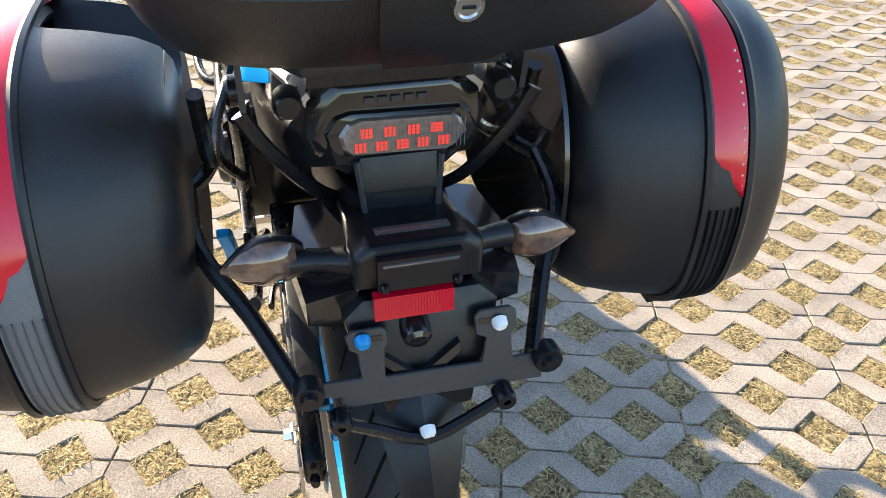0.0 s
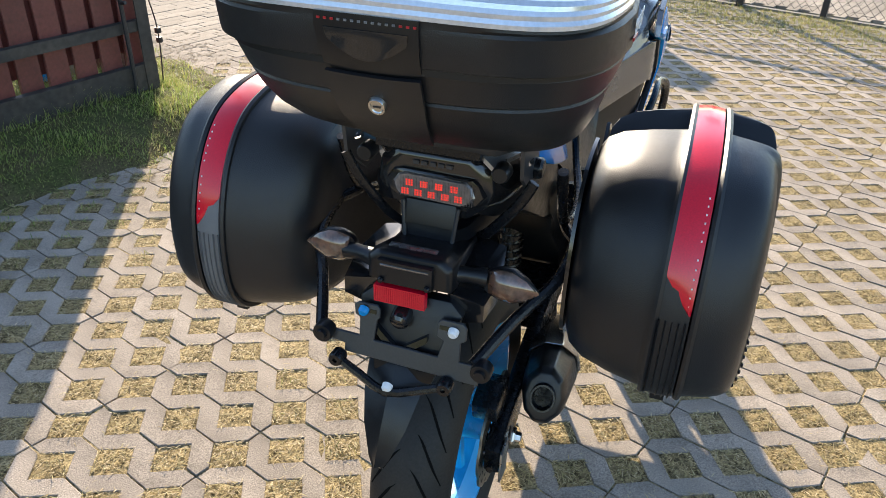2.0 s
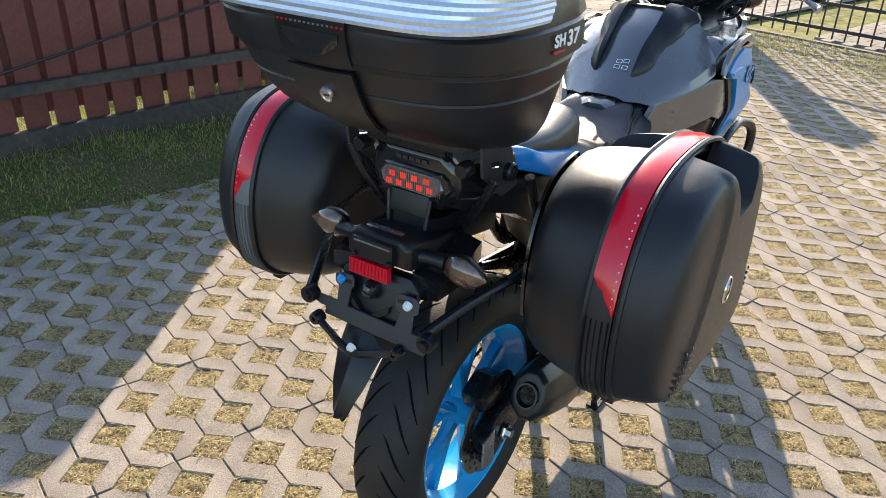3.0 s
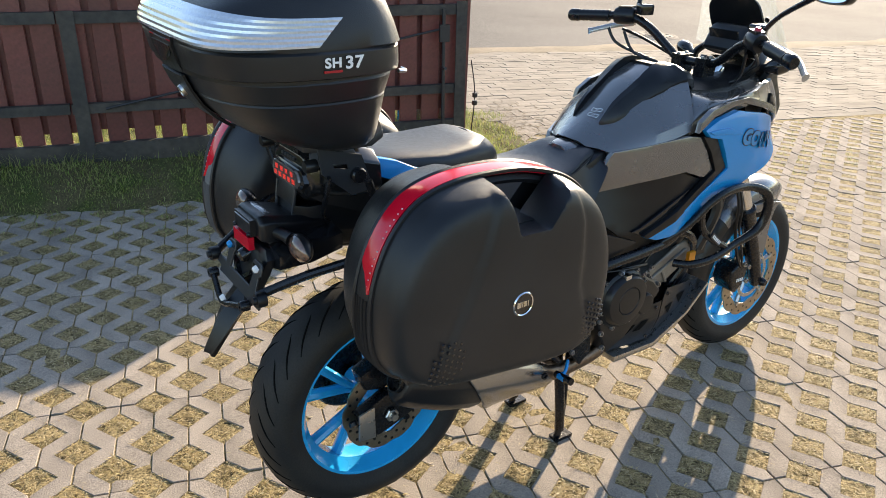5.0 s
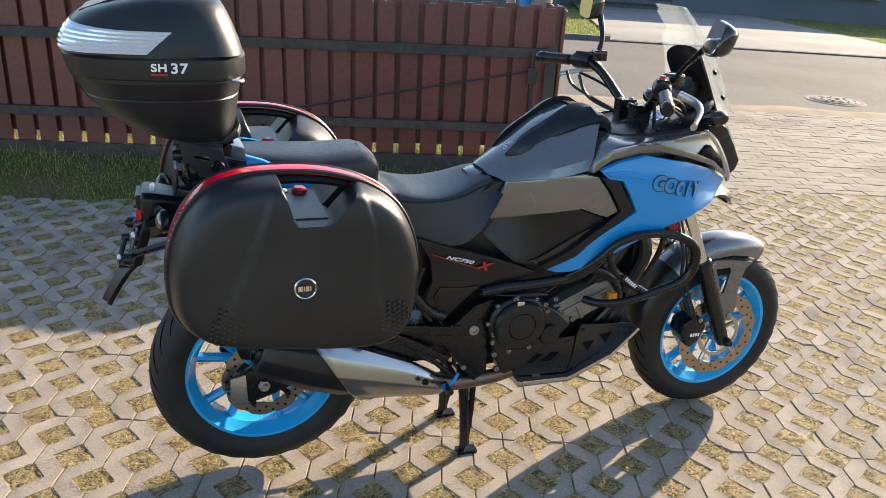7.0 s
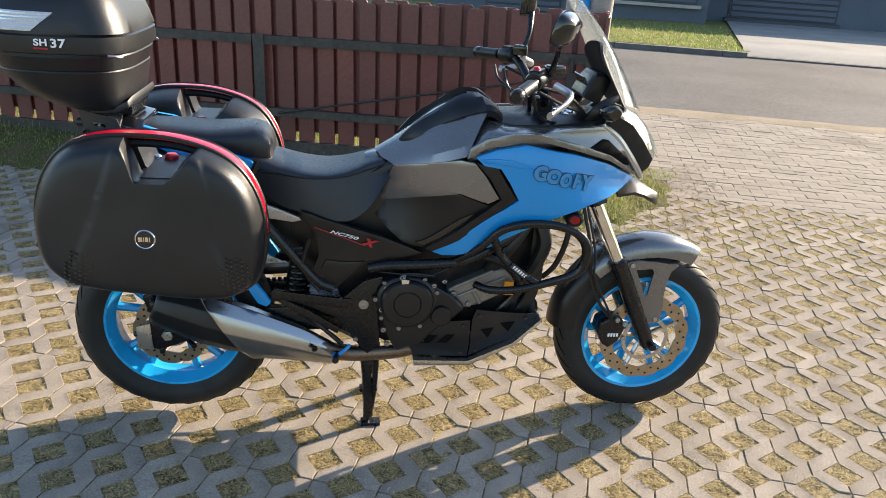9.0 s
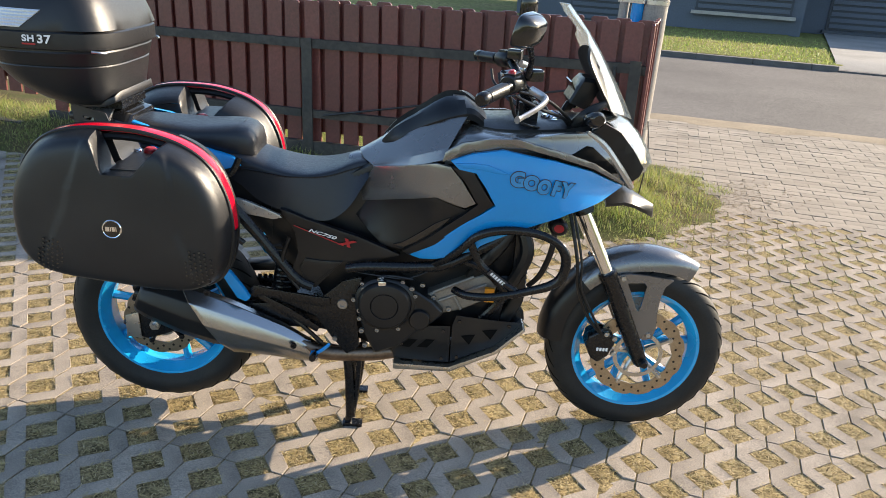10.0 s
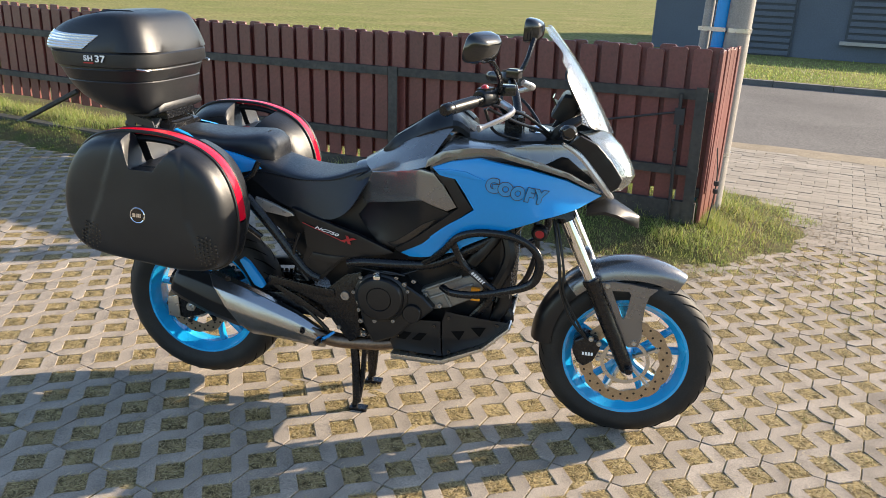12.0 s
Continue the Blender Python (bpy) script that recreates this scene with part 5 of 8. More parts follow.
part("ignition", lathe([(0, 0.02), (0.018, 0.02), (0.02, 0.015), (0.02, 0)], 16, "z", None, Matrix.Translation((1.165, 0, 1.06))), CHROME, bike)
for s in (-1, 1):
    p0, p1 = Vector((1.010, s * 0.322, 1.181)), Vector((0.957, s * 0.421, 1.1665))
    if s < 0:
        p0 += Vector((0.008, 0, 0.0135))
        p1 += Vector((0.010, 0, 0.018))
    else:
        p0 += Vector((0.026, -0.0145, 0.0235))
        p1 += Vector((0.0355, -0.0198, 0.0317))
    d = (p1 - p0).normalized()
    q = d.to_track_quat("X", "Z").to_matrix().to_4x4()
    ln = (p1 - p0).length
    b = bmesh.new()
    prof = [(0.0, 0.0)]
    for k in range(16):
        x = ln * k / 15
        prof += [(0.0185 if k % 2 else 0.0165, x)]
    prof += [(0.0, ln)]
    lathe(prof, 18, "x", b, Matrix.Translation(p0) @ q)
    part("grip", b, BLACK, bike, "black rubber grip")
    b = lathe([(0, 0.0), (0.017, 0.0), (0.019, 0.006), (0.019, 0.03), (0.014, 0.038), (0, 0.038)], 20, "x", None, Matrix.Translation(p1) @ q)
    part("bar_end", b, BLACK_METAL, bike, "black bar end weight")
    c = Vector((1.036, s * 0.272, 1.190)) + (Vector((0.0213, -0.0118, 0.019)) if s > 0 else Vector((0.006, 0.010, 0.012)))
    at = Matrix.Translation(c) @ q
    b = lathe([(0, -0.034), (0.018, -0.034), (0.023, -0.028), (0.0245, -0.010), (0.0245, 0.022), (0.021, 0.032), (0, 0.034)], 20, "x", None, at @ Matrix.Diagonal((1, 1.05, 1.1, 1)))
    box(-0.024, 0.020, -0.016, 0.014, 0.010, 0.029, 0.006, 3, bm=b, m=at)
    sw = part("switch_box", b, BLACK, bike, "black switch housing", angle=50)
    if s < 0:
        b = lathe([(0, 0.012), (0.007, 0.011), (0.010, 0.007), (0.011, 0)], 14, "z", None, at @ Matrix.Translation((0.000, -0.002, 0.026)) @ Matrix.Diagonal((1.25, 0.9, 1, 1)))
        part("switch_button", b, RED, sw, "red kill switch")
    else:
        for u, lab in ((-0.016, "pale switch button"), (0.010, "")):
            part("switch_button", box(u - 0.006, u + 0.006, -0.0285, -0.022, -0.012, 0.010, 0.002, 2, None, at), CASE_GREY, sw, lab)
    # lever
    L0 = c + Vector((0.045, s * 0.01, -0.012))
    b = tube([L0, L0 + Vector((0.030, s * 0.035, -0.018)), L0 + Vector((0.012, s * 0.095, -0.032)), L0 + Vector((-0.030, s * 0.150, -0.052)), L0 + Vector((-0.040, s * 0.162, -0.056))], [0.012, 0.0115, 0.0095, 0.0085, 0.012], 10, 5, flat=0.7)
    part("lever", b, SILVER, bike, "silver hand lever")
    b = lathe([(0, -0.016), (0.028, -0.016), (0.028, 0.012), (0.024, 0.016), (0, 0.016)], 4 if s > 0 else 6, "z", None, Matrix.Translation((1.093, -0.222, 1.224) if s < 0 else (1.080, 0.204, 1.233)) @ pose(0, 0, 0, 0, 0, 30))
    part("fluid_reservoir", bevelled(b, 0.004), BLACK_GLOSS, bike, "black brake fluid reservoir" if s < 0 else "", smooth=True)
    # mirror
    base = c + Vector((0.035, s * -0.012, 0.02))
    head = Vector((1.036, -0.466, 1.363)) if s < 0 else Vector((1.101, 0.385, 1.375))
    part("mirror_stem", tube([base, base.lerp(head, 0.35) + Vector((0.016, s * -0.028, 0.0)), head + Vector((0.022, s * -0.056, -0.030))], [0.0075, 0.0068, 0.009], 10, 6), BLACK_METAL, bike, "black mirror stem")
    mp = []
    shape = [(-0.066, -0.026), (-0.056, -0.042), (0.000, -0.046), (0.056, -0.040), (0.074, -0.024), (0.078, 0.006), (0.066, 0.034), (0.010, 0.042), (-0.050, 0.040), (-0.068, 0.022)]
    face = pose(0, 0, 0, 0, 0, -20 if s < 0 else -8) @ pose(0, 0, 0, 0, 15 if s < 0 else 3, 0)
    for dx, k in ((0.0, 0.96), (0.004, 1.0), (0.022, 0.93), (0.038, 0.70), (0.044, 0.40)):
        ring = [Vector((dx, v.x * s * k, v.z * k)) for v in smooth_line([(y, 0, z) for y, z in shape], 4, True)]
        mp.append(ring)
    mh = part("mirror_housing", loft(mp, m=Matrix.Translation(head) @ face), BLACK_GLOSS, bike, "black mirror housing", angle=60)
    g = bmesh.new()
    g.faces.new([g.verts.new(Vector((-0.0015, v.x * s * 0.9, v.z * 0.9))) for v in smooth_line([(y, 0, z) for y, z in shape], 4, True)])
    bmesh.ops.transform(g, matrix=Matrix.Translation(head) @ face, verts=g.verts)
    part("mirror_glass", g, MIRROR, mh, "mirror glass", smooth=False)
    # front indicator
    part("front_indicator", loft([[Vector((x, s * y0, z0)) + Vector((dx, s * dy, dz)) for dx, dy, dz in ((r * math.cos(k * math.pi / 6), 0, r * math.sin(k * math.pi / 6)) for k in range(12))] for (x, y0, z0), r, (dx0, dy, dz0) in (((1.246, 0.128, 1.092), 0.008, (0, 0, 0)), ((1.250, 0.150, 1.096), 0.012, (0, 0, 0)), ((1.254, 0.168, 1.101), 0.024, (0, 0, 0)), ((1.262, 0.203, 1.105), 0.026, (0, 0, 0)), ((1.265, 0.220, 1.107), 0.016, (0, 0, 0)))]), BLACK_GLOSS, bike, "dark smoked front indicator", angle=60)
b = bmesh.new()
for pts in ([(1.05, -0.26, 1.17), (1.12, -0.22, 1.13), (1.19, -0.14, 1.09), (1.22, -0.08, 1.03)], [(1.06, -0.25, 1.18), (1.14, -0.2, 1.15), (1.21, -0.12, 1.08)], [(1.05, 0.26, 1.17), (1.11, 0.22, 1.14), (1.16, 0.13, 1.09), (1.19, 0.07, 1.04)],
            [(1.04, 0.24, 1.165), (1.06, 0.2, 1.10), (1.13, 0.12, 1.06)], [(1.04, -0.24, 1.165), (1.07, -0.21, 1.09), (1.14, -0.13, 1.055)], [(1.02, 0.29, 1.17), (1.03, 0.26, 1.13), (1.07, 0.2, 1.10), (1.11, 0.1, 1.07)]):
    tube(pts, 0.0048, 8, 6, bm=b)
pieces("control_cable", b, BLACK, bike, "black control cables")
# dash pod
dash = [[Vector((x + 0.45 * (z - 1.16), y, z)) for y, z in ((-w, z0), (-w, z1 - 0.01), (-w * 0.8, z1), (w * 0.8, z1), (w, z1 - 0.01), (w, z0))] for x, w, z0, z1 in ((1.214, 0.064, 1.138, 1.196), (1.220, 0.072, 1.130, 1.204), (1.250, 0.070, 1.118, 1.202), (1.280, 0.056, 1.108, 1.180))]
d = part("dashboard", loft(dash), BLACK, bike, "black instrument pod", angle=30)
b = box(-0.056, 0.056, -0.002, 0.002, -0.025, 0.025, 0.001, 1, None, Matrix.Translation((1.2165, 0, 1.167)) @ pose(0, 0, 0, -24, 0, 90))
part("display", b, BLACK_GLOSS, d, "dark glossy display")
visor = [(-0.078, 1.100), (-0.098, 1.150), (-0.104, 1.200), (-0.100, 1.250), (-0.080, 1.276), (-0.040, 1.290), (0.040, 1.290), (0.080, 1.276), (0.100, 1.250), (0.104, 1.200), (0.098, 1.150), (0.078, 1.100)]
b = shell(visor, lambda y, z: -(1.250 + 0.56 * (1.284 - z) - 3.2 * y * y), 0.004, 0.012, 0.004, 1, round_pts=4, m=pose(0, 0, 0, 0, 0, 90))
part("dash_hood", b, BLACK, bike, "black instrument visor", angle=30)
both("screen_bracket", lambda s: tube([(1.205, s * 0.10, 1.055), (1.232, s * 0.125, 1.095), (1.262, s * 0.118, 1.120), (1.300, s * 0.095, 1.140)], [0.012, 0.018, 0.017, 0.010], 8, 4, flat=0.6), BLACK, bike, "black screen bracket")
part("lock_barrel", lathe([(0, 0.012), (0.024, 0.012), (0.028, 0.006), (0.028, -0.02)], 20, "x", None, Matrix.Translation((1.185, -0.02, 1.075)) @ pose(0, 0, 0, 0, -60, 0)), CHROME, bike)
# windscreen: a curved clear sheet
scr = []
for k in range(25):
    u = k / 24
    x0 = 1.402 + (1.187 - 1.402) * u + 0.010 * math.sin(math.pi * u)
    z0 = 1.084 + (1.406 - 1.084) * u
    w = 0.185 - 0.080 * u if u < 0.66 else 0.132 - 0.030 * min(1.0, (u - 0.66) / 0.07) - 0.012 * (u - 0.66)
    if u > 0.93:
        w -= 0.012
    scr.append([Vector((x0 - 0.100 * (w * j / 1.85) ** 2 * (1 - 0.25 * u), w * j / 10, z0 + 0.048 * (1 - u) * (abs(j) / 10) ** 1.5)) for j in range(-10, 11)])
b = loft(scr, closed=False, caps=False)
bmesh.ops.solidify(b, geom=b.faces[:], thickness=0.003)
ws = part("windscreen", b, SCREEN, bike, "clear curved windscreen", angle=60)
ws.visible_shadow = False
b = bmesh.new()
for s in (-1, 1):
    for x, y, z in ((1.372, 0.084, 1.148), (1.325, 0.084, 1.223)):
        lathe([(0, 0.006), (0.006, 0.006), (0.009, 0.002), (0.009, 0)], 12, "x", b, Matrix.Translation((x - 0.028, s * y, z)) @ pose(0, 0, 0, 0, -30, 0))
pieces("screen_screw", b, BLACK, bike)

# ---- tail: lamp, indicators, plate carrier, mudguard, luggage frame
TY = -0.007                                   # the tail sits a little off the middle
cow = []
for x, w, z0, z1 in ((-0.186, 0.078, 0.925, 1.012), (-0.178, 0.092, 0.915, 1.022), (-0.14, 0.104, 0.905, 1.032), (-0.09, 0.116, 0.90, 1.030), (-0.03, 0.120, 0.90, 1.015)):
    cow.append([Vector((x, y + TY, z)) for y, z in ((-w * 0.55, z0), (-w * 0.92, z0 + 0.030), (-w, z0 + 0.05), (-w * 0.94, z1 - 0.022), (-w * 0.66, z1), (w * 0.66, z1), (w * 0.94, z1 - 0.022), (w, z0 + 0.05), (w * 0.92, z0 + 0.030), (w * 0.55, z0))])
part("tail_cowl", bevelled(loft(cow), 0.005, 2, 25), BLACK_GLOSS, bike, "glossy black tail cowl", angle=30)
both("tail_wing", lambda s: loft([[Vector((x, TY + s * y, z)) for y, z in ((a, za), (c, zc), (c - 0.004, zc - 0.010), (a - 0.002, za - 0.012))] for x, a, za, c, zc in ((-0.176, 0.066, 1.026, 0.092, 1.004), (-0.150, 0.062, 1.040, 0.104, 1.014), (-0.085, 0.075, 1.036, 0.122, 1.010))]), SILVER, bike, "silver-grey tail edge facet")
both("rack_cap", lambda s: lathe([(0, -0.012), (0.011, -0.012), (0.0135, -0.008), (0.0135, 0.014), (0, 0.014)], 18, "x", None, Matrix.Translation((-0.192, TY + s * 0.105, 1.008))), BLACK, bike, "round black end cap")
shape = [(0.87 * y - 0.0021, 0.967 + 0.9 * (z - 0.967)) for y, z in [(0.058, 0.971), (0.048, 0.985), (0.034, 0.9895), (-0.074, 0.987), (-0.084, 0.979), (-0.091, 0.963), (-0.081, 0.950), (-0.069, 0.944), (0.046, 0.948), (0.054, 0.956)]]
part("lamp_surround", loft([[Vector((x, TY - 0.0045 + (y + 0.0165) * k, 0.967 + (z - 0.967) * k)) for y, z in shape] for x, k in ((-0.183, 1.22), (-0.193, 1.16), (-0.195, 1.02))]), BLACK_GLOSS, bike, "glossy black lamp surround", angle=25)
tl = part("tail_lamp", loft([[Vector((x, TY - 0.0045 + (y + 0.0165) * k, 0.967 + (z - 0.967) * k)) for y, z in shape] for x, k in ((-0.188, 1.0), (-0.197, 1.0), (-0.2005, 0.94))]), LAMP_GREY, bike, "grey ribbed tail lamp with small red lights", angle=25)
lit = bpy.data.materials.new("lit_red")
lit.use_nodes = True
lb = lit.node_tree.nodes["Principled BSDF"]
lb.inputs["Base Color"].default_value = (0.7, 0.02, 0.02, 1)
lb.inputs["Emission Color"].default_value = (1.0, 0.06, 0.03, 1)
lb.inputs["Emission Strength"].default_value = 0.2
b = bmesh.new()
for y, z in [(0.0265 - 0.0235 * k, 0.9728) for k in range(4)] + [(0.0325 - 0.0210 * k, 0.9580) for k in range(5)]:
    for u in (-0.0042, 0.0, 0.0042):
        for w in (-0.0036, 0.0, 0.0036):
            box(-0.2018, -0.2006, y + u - 0.0015, y + u + 0.0015, z + w - 0.0013, z + w + 0.0013, 0, bm=b)
part("lamp_light", b, lit, tl, "small lit red lights")["kind"] = "stuff"
b = bmesh.new()
for k in range(28):
    box(-0.2020, -0.2008, 0.0395 - k * 0.00418, 0.0401 - k * 0.00418, 0.9500, 0.9820, 0, bm=b)
part("lens_rib", b, LAMP_GREY, tl)["kind"] = "stuff"
b = bmesh.new()
for k in range(5):
    box(-0.1895, -0.1870, TY - 0.030 + k * 0.0132, TY - 0.0205 + k * 0.0132, 0.9985, 1.0045, 0.001, 1, bm=b)
part("badge_print", b, BRACKET, bike, "dark raised maker's mark as plain bars")["kind"] = "stuff"
part("lower_cowl", bevelled(loft([[Vector((x, TY + y, z)) for y, z in ((-w, z0), (-w * 1.06, z1), (w * 1.06, z1), (w, z0))] for x, w, z0, z1 in ((-0.193, 0.041, 0.905, 0.944), (-0.205, 0.036, 0.862, 0.905), (-0.17, 0.050, 0.84, 0.90), (-0.02, 0.075, 0.83, 0.91))]), 0.004), BLACK, bike, "smooth black lower cowl")
both("cowl_rib", lambda s: tube([(-0.196, TY + s * 0.044, 0.940), (-0.206, TY + s * 0.037, 0.868)], 0.0035, 6, 1), BRACKET, bike)
# plate carrier: housing, lamp, reflector
arm = loft([[Vector((x, TY + y, z)) for y, z in ((-w, z0), (-w, z1 - 0.008), (-w * 0.75, z1 + 0.004), (w * 0.75, z1 + 0.004), (w, z1 - 0.008), (w, z0))] for x, w, z0, z1 in ((-0.10, 0.058, 0.83, 0.872), (-0.20, 0.060, 0.835, 0.880), (-0.255, 0.067, 0.842, 0.892), (-0.280, 0.066, 0.846, 0.894), (-0.287, 0.060, 0.850, 0.890))])
part("plate_arm", bevelled(arm, 0.006), BLACK, bike, "black number plate carrier")
pl = part("plate_lamp", box(-0.298, -0.270, TY - 0.040, TY + 0.044, 0.853, 0.889, 0.009, 3), BLACK, bike, "black plate lamp")
# a grey strip stands in for pale sky mirrored in the black lamp's top
part("lamp_cap", prism([(-0.300, 0.884), (-0.262, 0.898), (-0.252, 0.898), (-0.252, 0.892), (-0.298, 0.879)], TY - 0.036, TY + 0.040, 0.002), GREY, pl, "grey lamp top painted for the sky's reflection")
b = bmesh.new()
for y in (-0.034, 0.038):
    lathe([(0, -0.005), (0.003, -0.005), (0.0045, -0.003), (0.005, 0)], 10, "x", b, Matrix.Translation((-0.2995, TY + y, 0.858)))
pieces("lamp_screw", b, BLACK_METAL, pl)
rr = part("rear_reflector", box(-0.3005, -0.288, TY - 0.031, TY + 0.049, 0.8195, 0.8475, 0.002), RED_LENS, bike, "red rear reflector")
b = bmesh.new()
for k in range(26):
    box(-0.3014, -0.3003, TY - 0.029 + k * 0.003, TY - 0.0277 + k * 0.003, 0.8215, 0.8455, 0, bm=b)
part("reflector_rib", b, RED_LENS, rr)["kind"] = "stuff"


def on_plate(y, z, lift=0.0):
    """A point of the plate bracket's leaning plane."""
    return Vector((-0.305 - 0.30 * (0.797 - z) - lift, y, z))


def plate_sheet(outline, lift, thick):
    b = bmesh.new()
    f = b.faces.new([b.verts.new(on_plate(y, z, lift)) for y, z in outline])
    r = bmesh.ops.extrude_face_region(b, geom=[f])
    bmesh.ops.translate(b, vec=(thick, 0, 0), verts=[v for v in r["geom"] if isinstance(v, bmesh.types.BMVert)])
    bmesh.ops.recalc_face_normals(b, faces=b.faces)
    return b


back = [(0.050, 0.830), (0.072, 0.812), (0.062, 0.775), (0.045, 0.742), (0.036, 0.700), (-0.058, 0.700), (-0.068, 0.742), (-0.082, 0.775), (-0.092, 0.812), (-0.072, 0.830)]
part("plate_back", bevelled(plate_sheet(back, -0.016, 0.022), 0.005), BLACK, bike, "black plate holder back")
both("mudguard_cheek", lambda s: loft([[Vector((x, TY + s * y, z)) for y, z in ((0.058, z0), (0.060, z1), (w, z1 - 0.01), (w, z0 + 0.015))] for x, w, z0, z1 in ((-0.268, 0.112, 0.785, 0.838), (-0.20, 0.120, 0.79, 0.850), (-0.12, 0.105, 0.80, 0.86))]), BLACK_GLOSS, bike, "glossy black mudguard cheek")
bracket = [(0.082, 0.732), (-0.132, 0.727), (-0.132, 0.756), (-0.100, 0.7555), (-0.098, 0.783), (-0.106, 0.788), (-0.105, 0.806), (-0.098, 0.812), (-0.066, 0.812), (-0.060, 0.806), (-0.061, 0.787), (-0.072, 0.782), (-0.066, 0.756),
           (0.036, 0.758), (0.034, 0.789), (0.030, 0.793), (0.031, 0.806), (0.036, 0.811), (0.066, 0.811), (0.073, 0.806), (0.070, 0.792), (0.062, 0.788), (0.060, 0.761), (0.112, 0.762), (0.112, 0.748), (0.082, 0.744)]
part("plate_bracket", bevelled(plate_sheet(bracket, 0.0, 0.0045), 0.001, 1), BRACKET, bike, "flat black steel bracket with slotted tabs", smooth=False)
tilt = pose(0, 0, 0, 0, -17, 0)
for y, z, mat, lab, up in ((0.056, 0.8015, BLUE, "blue plastic bolt head", 0.0), (-0.086, 0.7985, WHITE, "white plastic bolt head", 0.0), (0.0, 0.706, WHITE, "white plastic bolt head", 0.016)):
    b = lathe([(0, -0.008), (0.0055, -0.008), (0.0078, -0.005), (0.0085, 0.002), (0, 0.002)], 16, "x", None, Matrix.Translation(on_plate(y, z, 0.001 + up)) @ tilt)
    part("plate_bolt", b, mat, bike, lab)
for y0, y1 in ((0.036, 0.052), (-0.080, -0.064)):
    part("bracket_slot", plate_sheet([(y0, 0.798), (y1, 0.798), (y1, 0.804), (y0, 0.804)], 0.0008, 0.001), BLACK_GLOSS, bike)
part("holder_cap", lathe([(0, -0.014), (0.010, -0.013), (0.0145, -0.009), (0.016, 0.0), (0.016, 0.014), (0, 0.014)], 24, "x", None, Matrix.Translation(on_plate(0.0, 0.796, -0.008)) @ tilt), BLACK_GLOSS, bike, "round black cap on the plate holder")
part("holder_gusset", plate_sheet([(0.040, 0.780), (0.0, 0.748), (-0.045, 0.778), (-0.045, 0.768), (0.0, 0.735), (0.040, 0.770)], -0.006, 0.01), BLACK_GLOSS, bike)
b = tube([(-0.338, 0.087, 0.728), (-0.346, 0.045, 0.712), (-0.352, 0.003, 0.696), (-0.347, -0.042, 0.708), (-0.338, -0.086, 0.722)], 0.0068, 8, 2)
for y, z in ((0.087, 0.728), (-0.086, 0.722)):
    lathe([(0.004, -0.012), (0.010, -0.012), (0.012, -0.008), (0.012, 0.008), (0.004, 0.008), (0.004, -0.012)], 18, "x", b, Matrix.Translation((-0.336, y, z)))
part("lower_brace", b, BLACK_METAL, bike, "black bent brace below the plate bracket")
for y, z in ((0.115, 0.760), (-0.136, 0.754)):
    part("strut_bolt", lathe([(0, -0.016), (0.008, -0.016), (0.009, -0.010), (0.015, -0.010), (0.016, -0.006), (0.016, 0.010), (0, 0.010)], 12, "x", None, Matrix.Translation((-0.322, y, z))), BLACK, bike)
tip = [[Vector((x, y, z)) for y, z in ((-w, zb), (-w * 0.75, zb + 0.006), (0, zb + 0.012), (w * 0.75, zb + 0.006), (w, zb), (w * 0.7, zb - 0.008), (-w * 0.7, zb - 0.008))] for x, w, zb in ((-0.300, 0.050, 0.715), (-0.335, 0.044, 0.680), (-0.362, 0.034, 0.640), (-0.385, 0.018, 0.598), (-0.392, 0.008, 0.582))]
tip = [[Vector((p.x + (0.010 if i > 4 else 0) - 0.012 * (1 if i == 2 else 0), p.y, p.z)) for i, p in enumerate(r)] for r in tip]
part("mudguard_tip", loft(tip), BLACK, bike, "pointed black mudguard tip", angle=30)
